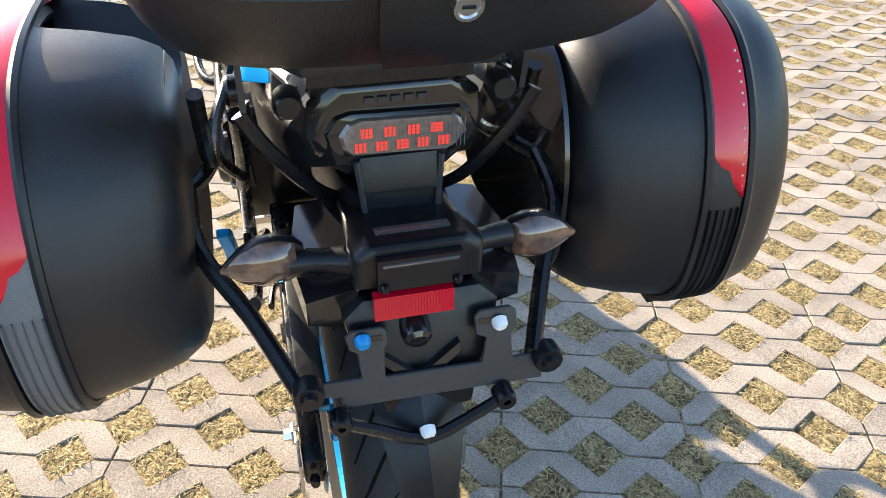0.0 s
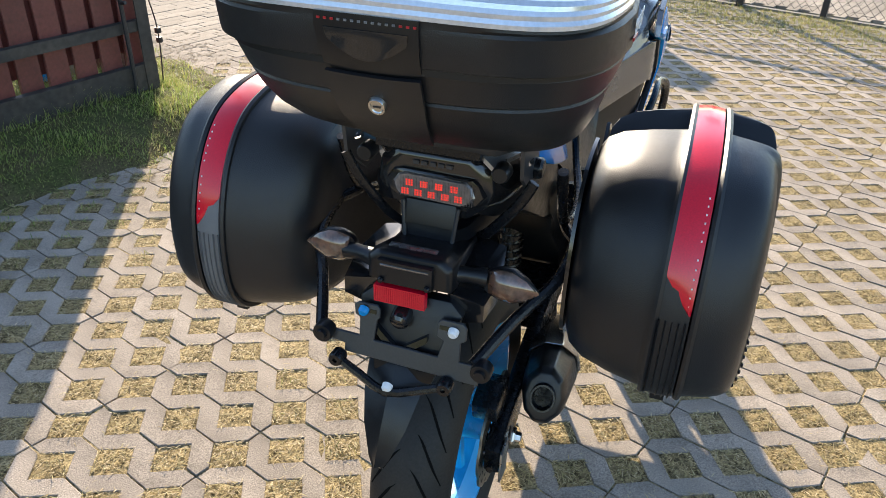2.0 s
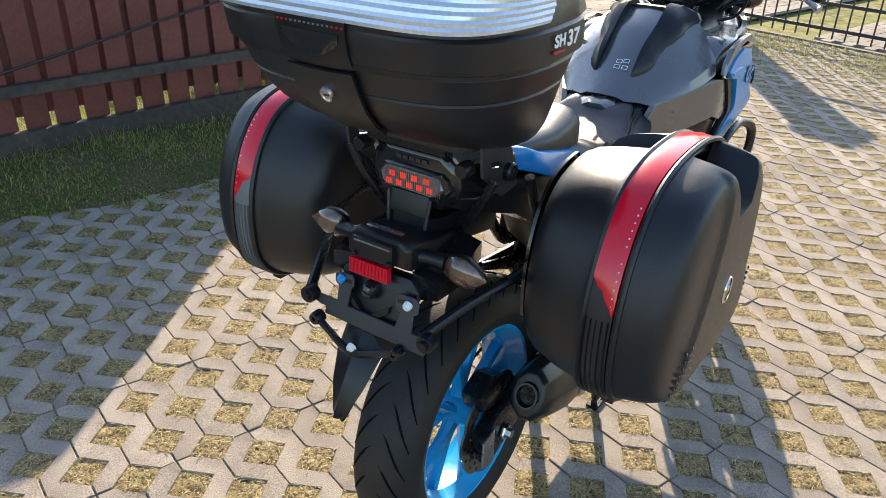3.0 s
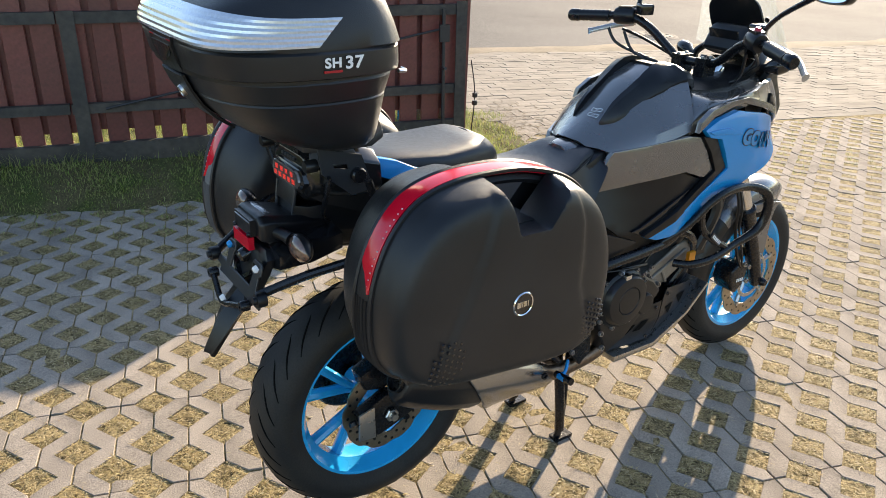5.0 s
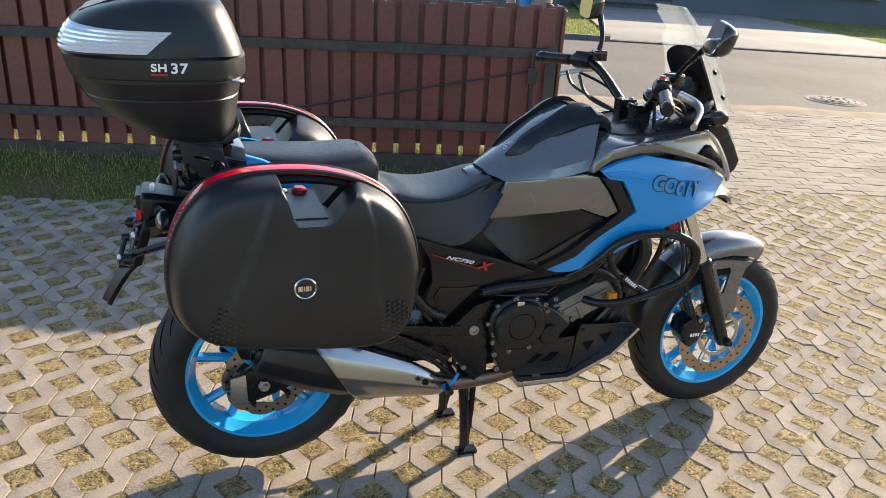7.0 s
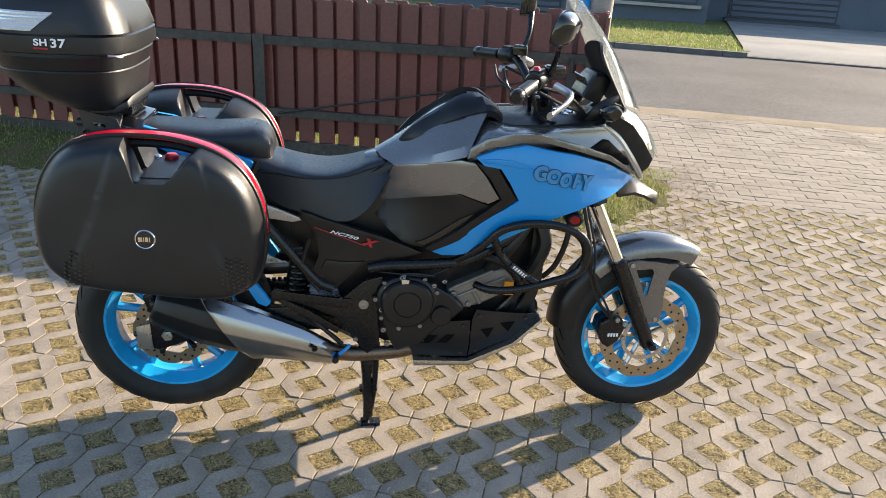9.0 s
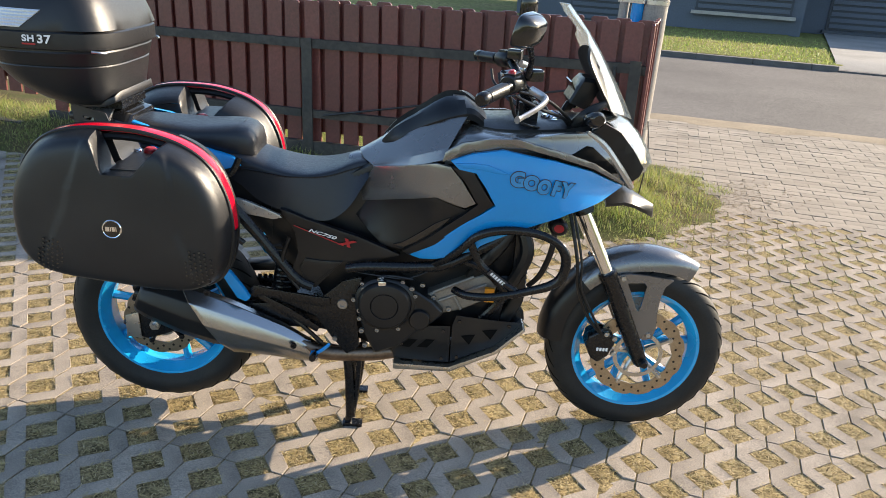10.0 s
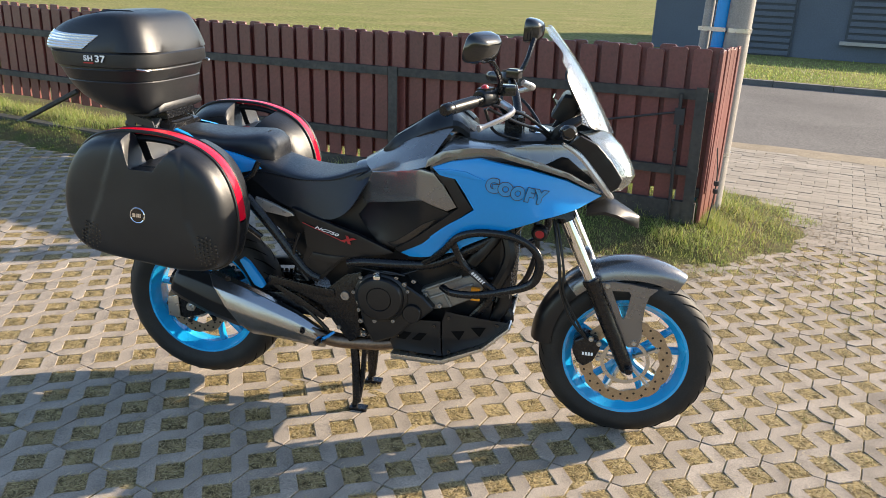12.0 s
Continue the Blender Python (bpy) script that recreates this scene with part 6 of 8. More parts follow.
for s in (-1, 1):
    # indicators on rubber stalks: pointed pods, the lens facing back
    part("indicator_stalk", tube([(-0.255, s * 0.045, 0.862), (-0.245, s * 0.085, 0.862), (-0.238, s * 0.112, 0.859)], [0.018, 0.012, 0.015], 12, 4), BLACK, bike)
    pod = [(0.0, 0.014), (0.10, 0.022), (0.30, 0.0285), (0.52, 0.029), (0.75, 0.020), (0.92, 0.008), (1.0, 0.002)]
    rings, lens = [], []
    for u, r in pod:
        c = Vector((-0.236, s * (0.100 + 0.082 * u) + (-0.010 if s < 0 else 0.0), (0.864 if s > 0 else 0.853) - 0.004 * u))
        rings.append([c + Vector((max(-0.004, math.cos(2 * math.pi * k / 16) * r * 0.9), 0, math.sin(2 * math.pi * k / 16) * r)) for k in range(16)])
        lens.append([c + Vector((min(-0.003, math.cos(2 * math.pi * k / 16) * r * 0.60), 0, math.sin(2 * math.pi * k / 16) * r * 0.90)) for k in range(16)])
    ind = part("indicator", loft(rings), BLACK, bike, "black rear indicator with a smoked amber lens", angle=60)
    part("indicator_lens", loft(lens[1:]), SMOKED_AMBER, ind, "smoked amber lens", angle=85)
    # luggage frame: hoop, struts, plates
    y = s * 0.185
    b = tube([(-0.172, TY + s * 0.150, 0.992), (-0.168, TY + s * 0.128, 0.950), (-0.155, TY + s * 0.085, 0.892), (-0.125, TY + s * 0.056, 0.858)], 0.0085, 8, 4, flat=0.55)
    part("grab_strut", b, BLACK_METAL, bike, "black bent strut beside the tail lamp")
    b = tube([(-0.10, y, 0.985), (-0.06, y, 0.90), (0.0, y, 0.85), (0.10, y, 0.83), (0.24, y * 0.95, 0.86), (0.28, y * 0.9, 0.92)], 0.009, 10, 6)
    tube([(-0.06, s * 0.212, 0.850), (-0.150, s * 0.205, 0.828), (-0.235, s * 0.160, 0.795), (-0.318, s * 0.122, 0.758)], 0.0095, 10, 4, bm=b)
    tube([(-0.06, s * 0.212, 0.850), (-0.04, s * 0.195, 0.855), (-0.02, s * 0.185, 0.86)], 0.0095, 10, 4, bm=b)
    tube([(0.10, y, 0.83), (0.20, s * 0.19, 0.74), (0.29, s * 0.19, 0.66)], 0.009, 10, 4, bm=b)
    part("luggage_frame", b, BLACK_METAL, bike, "black tubular luggage frame")
    pts = [(-0.188, 1.05), (-0.09, 1.026), (-0.061, 0.949), (-0.112, 0.943), (-0.179, 0.996)]
    part("rack_plate", slotted(pts, [(-0.156, 1.016), (-0.122, 1.01), (-0.119, 0.999), (-0.153, 1.006)], s * 0.136, s * 0.142), BRACKET, bike, "dark steel rack plate with a slot", smooth=False)
    part("rack_bolt", lathe([(0, 0.01), (0.014, 0.01), (0.017, 0.006), (0.017, -0.004)], 16, "y", None, Matrix.Translation((-0.100, s * 0.145, 0.985)) @ Matrix.Diagonal((1, s, 1, 1))), BLACK_METAL, bike)
b = box(-0.215, -0.06, -0.095, 0.095, 1.050, 1.062, 0.004)
box(-0.12, -0.058, -0.095, 0.095, 1.030, 1.052, 0.006, bm=b)
box(-0.20, -0.12, -0.08, 0.08, 1.024, 1.052, 0.006, bm=b)
part("top_rack", b, BLACK_METAL, bike, "black top case rack")
b = bmesh.new()
for y in (-0.07, 0.07):
    tube([(-0.09, y, 1.035), (-0.09, y, 0.985)], 0.012, 10, 1, bm=b)
    tube([(-0.19, y, 1.03), (-0.15, y, 0.99)], 0.010, 10, 1, bm=b)
pieces("rack_post", b, BLACK_METAL, bike)

# ---------------------------------------------------------------- luggage
CASE_EDGE = [((x - 0.055) * 0.965 + 0.052, z + 0.010) for x, z in [(-0.24, 0.794), (-0.232, 0.874), (-0.199, 0.954), (-0.144, 1.012), (-0.067, 1.038), (0.026, 1.044), (0.125, 1.037), (0.222, 1.009), (0.29, 0.962), (0.333, 0.889), (0.351, 0.804), (0.346, 0.718), (0.321, 0.653), (0.265, 0.618), (0.164, 0.614), (0.026, 0.628), (-0.098, 0.643), (-0.18, 0.668), (-0.227, 0.718)]]
CASE_MID = Vector((0.064, 0, 0.837))


def case_line(steps=12):
    return [Vector((v.x, 0, v.z)) for v in smooth_line([(x, 0, z) for x, z in CASE_EDGE], steps, True)]


def grip_floor(x):
    """Height to which the grip recess cuts the top down, at x along the case."""
    if x <= 0.008 or x >= 0.178:
        return 9.0
    if x < 0.036:
        return 1.042 - (x - 0.008) / 0.028 * 0.088
    if x < 0.112:
        return 0.954
    return 0.954 + (x - 0.112) / 0.066 * 0.075


def pannier(side, grey_foot):
    th = thing("side_case", "black grained plastic side case with a red reflector band", "luggage case", "cases on the motorcycle")
    line = case_line()

    shift = -0.016 if side > 0 else 0.0            # the left case sits a little closer

    def ring(y, k, cut=False):
        out = []
        for v in line:
            w = Vector((CASE_MID.x + (v.x - CASE_MID.x) * k, side * (y + shift), CASE_MID.z + (v.z - CASE_MID.z) * k))
            if cut and v.z > CASE_MID.z:
                w.z = min(w.z, grip_floor(w.x))
            out.append(w)
        return out

    inner = [(0.222, 0.62), (0.224, 0.74), (0.234, 0.82), (0.258, 0.885), (0.300, 0.935), (0.335, 0.962), (0.352, 0.975), (0.356, 0.985), (0.362, 0.985), (0.364, 0.955)]
    b = loft([ring(y, k, True) for y, k in inner])
    part("inner_shell", b, CASE, th, "black inner shell", angle=40)
    # outer shell; the face is stepped where the ribs run
    outer = [(0.404, 0.955), (0.406, 0.985), (0.416, 0.985), (0.428, 0.974), (0.450, 0.957), (0.468, 0.930), (0.480, 0.892), (0.487, 0.83), (0.491, 0.74), (0.4935, 0.62), (0.495, 0.48), (0.496, 0.33), (0.4968, 0.17), (0.497, 0.02)]
    rows = [outer[0], outer[1]] + [(v.x, v.z) for v in smooth_line([(y, 0, k) for y, k in outer[2:]], 4)]
    b = loft([ring(y, k, True) for y, k in rows])
    left = ((0.60, -0.155), (0.72, -0.135), (0.80, -0.098), (0.855, -0.072), (0.905, -0.056), (0.96, -0.034), (1.05, -0.006))
    right = ((0.60, 0.275), (0.70, 0.250), (0.765, 0.226), (0.81, 0.211), (0.87, 0.211), (0.95, 0.206), (1.05, 0.176))

    def at_height(line, z):
        for (z0, x0), (z1, x1) in zip(line, line[1:]):
            if z <= z1:
                return x0 + (x1 - x0) * max(0.0, (z - z0) / (z1 - z0))
        return line[-1][1]

    for v in b.verts:
        if abs(v.co.y) > 0.445:
            edge = min(v.co.x - at_height(left, v.co.z), at_height(right, v.co.z) - v.co.x)
            fade = ease(0.64, 0.78, v.co.z)              # the step dies away towards the foot
            v.co.y += side * 0.0065 * ((1 - fade) + fade * ease(-0.006, 0.006, edge)) * ease(0.445, 0.475, abs(v.co.y))
    part("outer_shell", b, CASE, th, "black outer shell with a raised middle panel", angle=50)
    # depth of the face at a place
    outline = [(v.x, v.z) for v in line]

    def face_y(x, z):
        lo, hi = 0.02, 1.0
        for _ in range(14):
            k = (lo + hi) / 2
            if inside((CASE_MID.x + (x - CASE_MID.x) / k, CASE_MID.z + (z - CASE_MID.z) / k), outline):
                hi = k
            else:
                lo = k
        for (y0, k0), (y1, k1) in zip(outer[2:], outer[3:]):
            if k1 <= hi <= k0:
                return y0 + (y1 - y0) * (k0 - hi) / (k0 - k1)
        return outer[-1][0]

    # rolled lips on both sides of the band
    for y, k in ((0.357, 0.992), (0.411, 0.992)):
        part("shell_lip", tube(ring(y, k), 0.0055, 6, 1, closed=True), CASE, th)
    # the red band over the top, the ribbed foot below
    band = [v for v in line]
    n = len(band)

    def strip(keep, y0, y1, k, mat, name, label, lift=0.0, par=th, slant=False):
        bm = bmesh.new()
        prev = None
        for i in range(n + 1):
            v = band[i % n]
            if not keep(v):
                prev = None
                continue
            p = Vector((CASE_MID.x + (v.x - CASE_MID.x) * k, 0, CASE_MID.z + (v.z - CASE_MID.z) * k))
            d = (v - CASE_MID).normalized()
            t0 = 0.010
            y_in = y0 + (y1 - y0) * max(0.0, min(1.0, (0.915 - v.z) / 0.058)) if slant and v.x < 0.067 else y0
            cur = [bm.verts.new(p + Vector((0, side * (y_in + shift), 0)) - d * t0), bm.verts.new(p + Vector((0, side * (y_in + shift + 0.002), 0)) + d * (0.001 + lift)), bm.verts.new(p + Vector((0, side * ((y_in + y1) / 2 + shift), 0)) + d * (0.004 + lift)),
                   bm.verts.new(p + Vector((0, side * (y1 + shift - 0.0005), 0)) + d * (0.001 + lift)), bm.verts.new(p + Vector((0, side * (y1 + shift), 0)) - d * t0)]
            if prev:
                for a in range(5):
                    bm.faces.new((prev[a], prev[(a + 1) % 5], cur[(a + 1) % 5], cur[a]))
            else:
                bm.faces.new(cur)
            prev = cur
        bmesh.ops.recalc_face_normals(bm, faces=bm.faces)
        return part(name, bm, mat, par, label, angle=50)

    red = strip(lambda v: v.z > 0.858 or (v.x > 0.2 and v.z > 0.79), 0.358, 0.404, 0.998, RED_LENS, "reflector_band", "glossy red reflector band", slant=True)
    dots = bmesh.new()
    walk_pts = [v for v in band if v.x < 0 and 0.872 < v.z < 1.012]
    walk_pts.sort(key=lambda v: v.z)
    for k in range(13):
        u = k / 12 * (len(walk_pts) - 1)
        i = min(int(u), len(walk_pts) - 2)
        v = walk_pts[i].lerp(walk_pts[i + 1], u - i)
        d = (v - CASE_MID).normalized()
        if k != 6:
            p = v + d * 0.0015
            box(-0.0011, 0.0011, -0.0010, 0.0010, -0.0011, 0.0011, 0, bm=dots, m=Matrix.Translation((p.x, side * (0.3975 + shift), p.z)))
    part("print_dot", dots, WHITE, red)["kind"] = "stuff"
    # same plastic on both cases; the left foot's grey stands for reflected sky
    foot_mat = CASE_GREY if grey_foot else CASE
    bed = strip(lambda v: not (v.z > 0.92 or (v.x > 0.2 and v.z > 0.79)), 0.358, 0.404, 0.992, foot_mat, "band_foot", "ribbed foot of the band, painted grey for reflected sky" if grey_foot else "black ribbed foot of the band")
    for q in range(5):
        y = 0.360 + q * 0.009
        strip(lambda v: (v.x < -0.07 and v.z < 0.856) or (v.z < 0.67 and v.x < 0.01), y, y + 0.0048, 1.0, foot_mat, "foot_rib", "", par=bed)
    # the band bridges the grip recess; a grip bar runs under it
    b = tube([(0.0, side * (0.381 + shift), 1.026), (0.05, side * (0.381 + shift), 1.028), (0.12, side * (0.381 + shift), 1.022), (0.185, side * (0.381 + shift), 1.006)], 0.012, 8, 5, flat=1.7)
    part("handle", b, CASE, th, "moulded black carrying handle")
    b = box(0.030, 0.122, min(side * 0.25, side * (0.450 + shift)), max(side * 0.25, side * (0.450 + shift)), 0.938, 0.9565, 0.004)
    part("grip_floor", b, CASE, th)
    b = lathe([(0.0, 0.016), (0.012, 0.016), (0.018, 0.011), (0.019, 0.0)], 20, "z", None, Matrix.Translation((0.078, side * 0.262, 0.954)))
    part("release_button", b, RED, th, "red release button")
    b = lathe([(0.0, 0.008), (0.009, 0.008), (0.012, 0.005), (0.013, 0.0)], 18, "z", None, Matrix.Translation((0.040, side * 0.256, 0.955)))
    part("lock", b, CHROME, th, "small chromed lock")
    # round badge: chrome rim, dark field, a plain mark
    at = Matrix.Translation((0.053, side * (0.5018 + shift), 0.813)) @ Matrix.Diagonal((1, side, 1, 1))
    b = lathe([(0.0215, -0.002), (0.0245, -0.001), (0.0255, 0.002), (0.0235, 0.0042), (0.0215, 0.003)], 40, "y", None, at)
    bad = part("badge", b, CHROME, th, "round chromed badge with a plain mark")
    part("badge_field", lathe([(0.0, 0.0022), (0.0220, 0.0022), (0.0222, 0.0)], 32, "y", None, at), BLACK_GLOSS, bad)
    b = bmesh.new()
    for x0, x1, z0, z1 in ((-0.016, -0.006, -0.006, 0.006), (-0.004, -0.0015, -0.006, 0.006), (0.0005, 0.008, -0.006, 0.006), (0.010, 0.0125, -0.006, 0.006)):
        box(x0, x1, 0.0021, 0.0032, z0, z1, 0.0005, 1, bm=b, m=at)
    part("badge_mark", b, CHROME, bad)["kind"] = "stuff"
    # pierced corners
    b = bmesh.new()
    for cx, cz, lean in ((-0.115, 0.725, 0.15), (0.265, 0.71, -0.05)):
        for i in range(6):
            for j in range(8):
                x = cx + (i - 2.5) * 0.0125 + lean * (j - 3.5) * 0.0125
                z = cz + (j - 3.5) * 0.0125 + (0.006 if i % 2 else 0)
                if abs(i - 2.5) + 0.5 * abs(j - 3.5) > 3.6:
                    continue
                lathe([(0, 0.0030), (0.0030, 0.0024), (0.0040, 0.0)], 7, "y", b, Matrix.Translation((x, side * (face_y(x, z) + shift + 0.0046), z)) @ Matrix.Diagonal((1, side, 1, 1)))
    part("pierced_dot", b, BLACK_GLOSS, th)["kind"] = "stuff"
    b = box(-0.135, -0.075, min(side * 0.374, side * 0.396), max(side * 0.374, side * 0.396), 0.635, 0.652, 0.005)
    part("case_stud", b, BLACK, th)
    # mounting plate towards the bike
    pl = [Vector((v.x * 0.72 + 0.012, 0, 0.835 + (v.z - 0.835) * 0.80)) for v in line]
    pl = [Vector((p.x, 0, min(p.z, grip_floor(p.x) - 0.004))) for p in pl]
    b = loft([[p + Vector((0, side * y, 0)) for p in pl] for y in (0.214, 0.220)])
    part("mounting_plate", b, BLACK_GLOSS, th, "flat black mounting plate")
    return th


panniers = [pannier(-1, False), pannier(1, True)]
panniers[1].location = (-0.010, 0, -0.010)

# top case
top_case = thing("top_case", "black grained plastic top case with a silver reflector strip", "luggage case", "cases on the motorcycle")


def case_ring(z, hw, x_rear, x_front, power=3.4, n=64):
    cx, hd = (x_rear + x_front) / 2, (x_front - x_rear) / 2
    out = []
    for k in range(n):
        a = 2 * math.pi * k / n
        c, s = math.cos(a), math.sin(a)
        e = 2 / power
        x = math.copysign(abs(c) ** e, c)
        # the rear bows out in plan
        y = math.copysign(abs(s) ** e, s)
        out.append(Vector((cx + hd * x, hw * y * (1.0 - 0.04 * max(0.0, x) - 0.10 * max(0.0, -x) ** 1.5), z)))
    return out


base_rows = [(1.066, 0.140, -0.205, -0.090), (1.070, 0.165, -0.240, -0.078), (1.082, 0.188, -0.290, -0.070), (1.098, 0.202, -0.332, -0.066), (1.118, 0.213, -0.370, -0.062), (1.140, 0.222, -0.398, -0.058), (1.158, 0.228, -0.414, -0.055), (1.161, 0.2265, -0.413, -0.057), (1.164, 0.2305, -0.418, -0.054),
             (1.198, 0.242, -0.434, -0.046), (1.203, 0.240, -0.433, -0.048)]
part("base_shell", loft([case_ring(*r) for r in base_rows]), CASE, top_case, "black lower shell", angle=32)
lid_rows = [(1.206, 0.241, -0.434, -0.047), (1.209, 0.248, -0.442, -0.040), (1.216, 0.249, -0.444, -0.039), (1.250, 0.248, -0.453, -0.040), (1.254, 0.243, -0.452, -0.045), (1.258, 0.243, -0.4525, -0.046), (1.290, 0.236, -0.450, -0.056), (1.322, 0.226, -0.440, -0.069),
            (1.346, 0.214, -0.424, -0.081), (1.362, 0.202, -0.405, -0.091), (1.370, 0.192, -0.388, -0.100), (1.3755, 0.178, -0.362, -0.114), (1.3785, 0.13, -0.32, -0.15), (1.380, 0.04, -0.26, -0.21)]


def lid_fall(x, z):
    """The roof falls towards the rear above the belt."""
    return z if z < 1.262 else 1.262 + (z - 1.262) * (1 - 0.34 * ease(0.20, 0.46, -x))


part("lid_shell", loft([[Vector((v.x, v.y, lid_fall(v.x, v.z))) for v in case_ring(*r, 5.2 if r[0] > 1.256 else 4.0)] for r in lid_rows]), CASE, top_case, "black domed lid", angle=32)
part("rubber_seal", loft([case_ring(*r) for r in ((1.200, 0.2405, -0.4405, -0.0475), (1.208, 0.2405, -0.4405, -0.0475))]), BLACK, top_case)


def lid_at(z):
    for p, q in zip(lid_rows, lid_rows[1:]):
        if p[0] <= z <= q[0]:
            t = (z - p[0]) / (q[0] - p[0])
            return [p[i] + (q[i] - p[i]) * t for i in (1, 2, 3)]
    return lid_rows[-1][1:]


# reflector strip: runs round the back, with a slanted end on each side
b = bmesh.new()
rows = []
for j in range(13):
    u = j / 12
    x_end = -0.264 + 0.055 * u
    prev = None
    full = []
    for i in range(150):
        # along the strip from its right end round the back to its left end
        a = -1 + 2 * i / 149
        ang = math.pi + a * math.radians(104)
        z = 1.262 + (0.058 - 0.016 * abs(a) ** 2.2) * u
        c, q = math.cos(ang), math.sin(ang)
        x, y = (math.copysign(abs(k) ** (2 / 5.2), k) for k in (c, q))
        high = z
        for _ in range(3):                              # the height before the roof's fall
            hw, xr, xf = lid_at(high)
            hw, xr = hw + 0.0030 + (0.0012 if j % 2 else 0), xr - 0.0030 - (0.0012 if j % 2 else 0)
            cx, hd = (xr + xf) / 2, (xf - xr) / 2
            high = 1.262 + (z - 1.262) / (1 - 0.34 * ease(0.20, 0.46, -cx - hd * x))
        v = Vector((cx + hd * x, hw * y * (1.0 - 0.04 * max(0.0, x) - 0.10 * max(0.0, -x) ** 1.5), z))
        v.x = min(v.x, x_end)
        full.append(v)
    rows.append(full)
vs = [[b.verts.new(v) for v in r] for r in rows]
for j in range(12):
    for i in range(149):
        b.faces.new((vs[j][i], vs[j][i + 1], vs[j + 1][i + 1], vs[j + 1][i]))
bmesh.ops.recalc_face_normals(b, faces=b.faces)
part("silver_reflector", b, SILVER_LENS, top_case, "ribbed silver reflector strip", smooth=False)
# lid's raised top panel
part("lid_crown", loft([[Vector((x, y, lid_fall(x, z))) for y, z in ((-w, 1.366 - d), (-w * 0.9, 1.386 - d), (w * 0.9, 1.386 - d), (w, 1.366 - d))] for x, w, d in ((-0.405, 0.10, 0.020), (-0.34, 0.118, 0.004), (-0.25, 0.124, 0.0), (-0.17, 0.12, 0.003), (-0.12, 0.105, 0.018))]), BLACK, top_case, "smooth black crown panel", angle=25)
# back: pull flap with its recess shade as a sheet, lock plate, lock, print
def rear_x(z):
    """Rear face of the case at a height."""
    rows = base_rows + lid_rows
    for p, q in zip(rows, rows[1:]):
        if p[0] <= z <= q[0]:
            return p[2] + (q[2] - p[2]) * (z - p[0]) / max(1e-6, q[0] - p[0])
    return -0.3


def rear_plate(rows, lift, thick):
    b = loft([[Vector((rear_x(z) - lift, w * k, z - dip * (1 - k * k))) for k in (-1, -0.8, -0.4, 0, 0.4, 0.8, 1)] for z, w, dip in rows], closed=False, caps=False)
    bmesh.ops.recalc_face_normals(b, faces=b.faces)
    bmesh.ops.solidify(b, geom=b.faces[:], thickness=thick)
    return b


part("lock_flap", rear_plate(((1.262, 0.058, 0), (1.247, 0.058, 0), (1.222, 0.057, 0.004), (1.199, 0.056, 0.003)), 0.005, 0.006), BLACK, top_case, "black pull flap")
# no hollow is cut: a black sheet stands in for the curved shadow
part("flap_recess", rear_plate(((1.246, 0.047, 0), (1.238, 0.046, 0), (1.232, 0.044, 0.012), (1.228, 0.038, 0.016)), 0.0064, 0.001), BLACK_GLOSS, top_case)
part("lock_plate", rear_plate(((1.195, 0.055, 0.002), (1.165, 0.055, 0), (1.14, 0.052, 0), (1.118, 0.047, 0), (1.10, 0.040, 0)), 0.0045, 0.005), CASE, top_case, "black lock plate")
at = Matrix.Translation((rear_x(1.160) - 0.0075, 0.0, 1.158)) @ pose(0, 0, 0, 0, -30, 0)
lk = part("lock_cylinder", lathe([(0.0, -0.007), (0.0068, -0.007), (0.0076, -0.0085), (0.0098, -0.0085), (0.0108, -0.005), (0.0108, 0.004)], 24, "x", None, at), STEEL, top_case, "round steel lock")
part("key_slot", box(-0.0080, -0.0065, -0.0045, 0.0045, -0.0009, 0.0009, 0, 1, None, at), BLACK_GLOSS, lk)
b, c = bmesh.new(), bmesh.new()
for k in range(15):
    red_end = k < 3 or k > 11
    box(rear_x(1.255) - 0.0065, rear_x(1.255) - 0.0045, -0.056 + k * 0.0076, -0.0528 + k * 0.0076, 1.2538, 1.2562, 0, bm=c if red_end else b)
part("small_print", b, CASE_GREY, top_case, "tiny grey print as plain bars")["kind"] = "stuff"
part("red_print", c, RED, top_case)["kind"] = "stuff"
for s in (-1, 1):
    turn = pose(0, 0, 0, 90, 0, 0) if s < 0 else pose(0, 0, 0, 90, 0, 180)
    k = -1 if s < 0 else 1
    for txt, x, sz, z in (("SH", -0.240 if s < 0 else -0.197, 0.026, 1.2355), ("37", -0.198 if s < 0 else -0.240, 0.034, 1.2345)):
        writing(txt, sz, 0.0005, WHITE, "lettering", top_case, Matrix.Translation((x, s * 0.2507, z)) @ turn @ Matrix.Diagonal((1.03, 0.88, 1, 1)), bold=0.0008, spacing=1.08)
    part("red_underline", box(-0.258 if s < 0 else -0.214, -0.222 if s < 0 else -0.180, min(s * 0.249, s * 0.2512), max(s * 0.249, s * 0.2512), 1.2195, 1.2235, 0), RED, top_case)
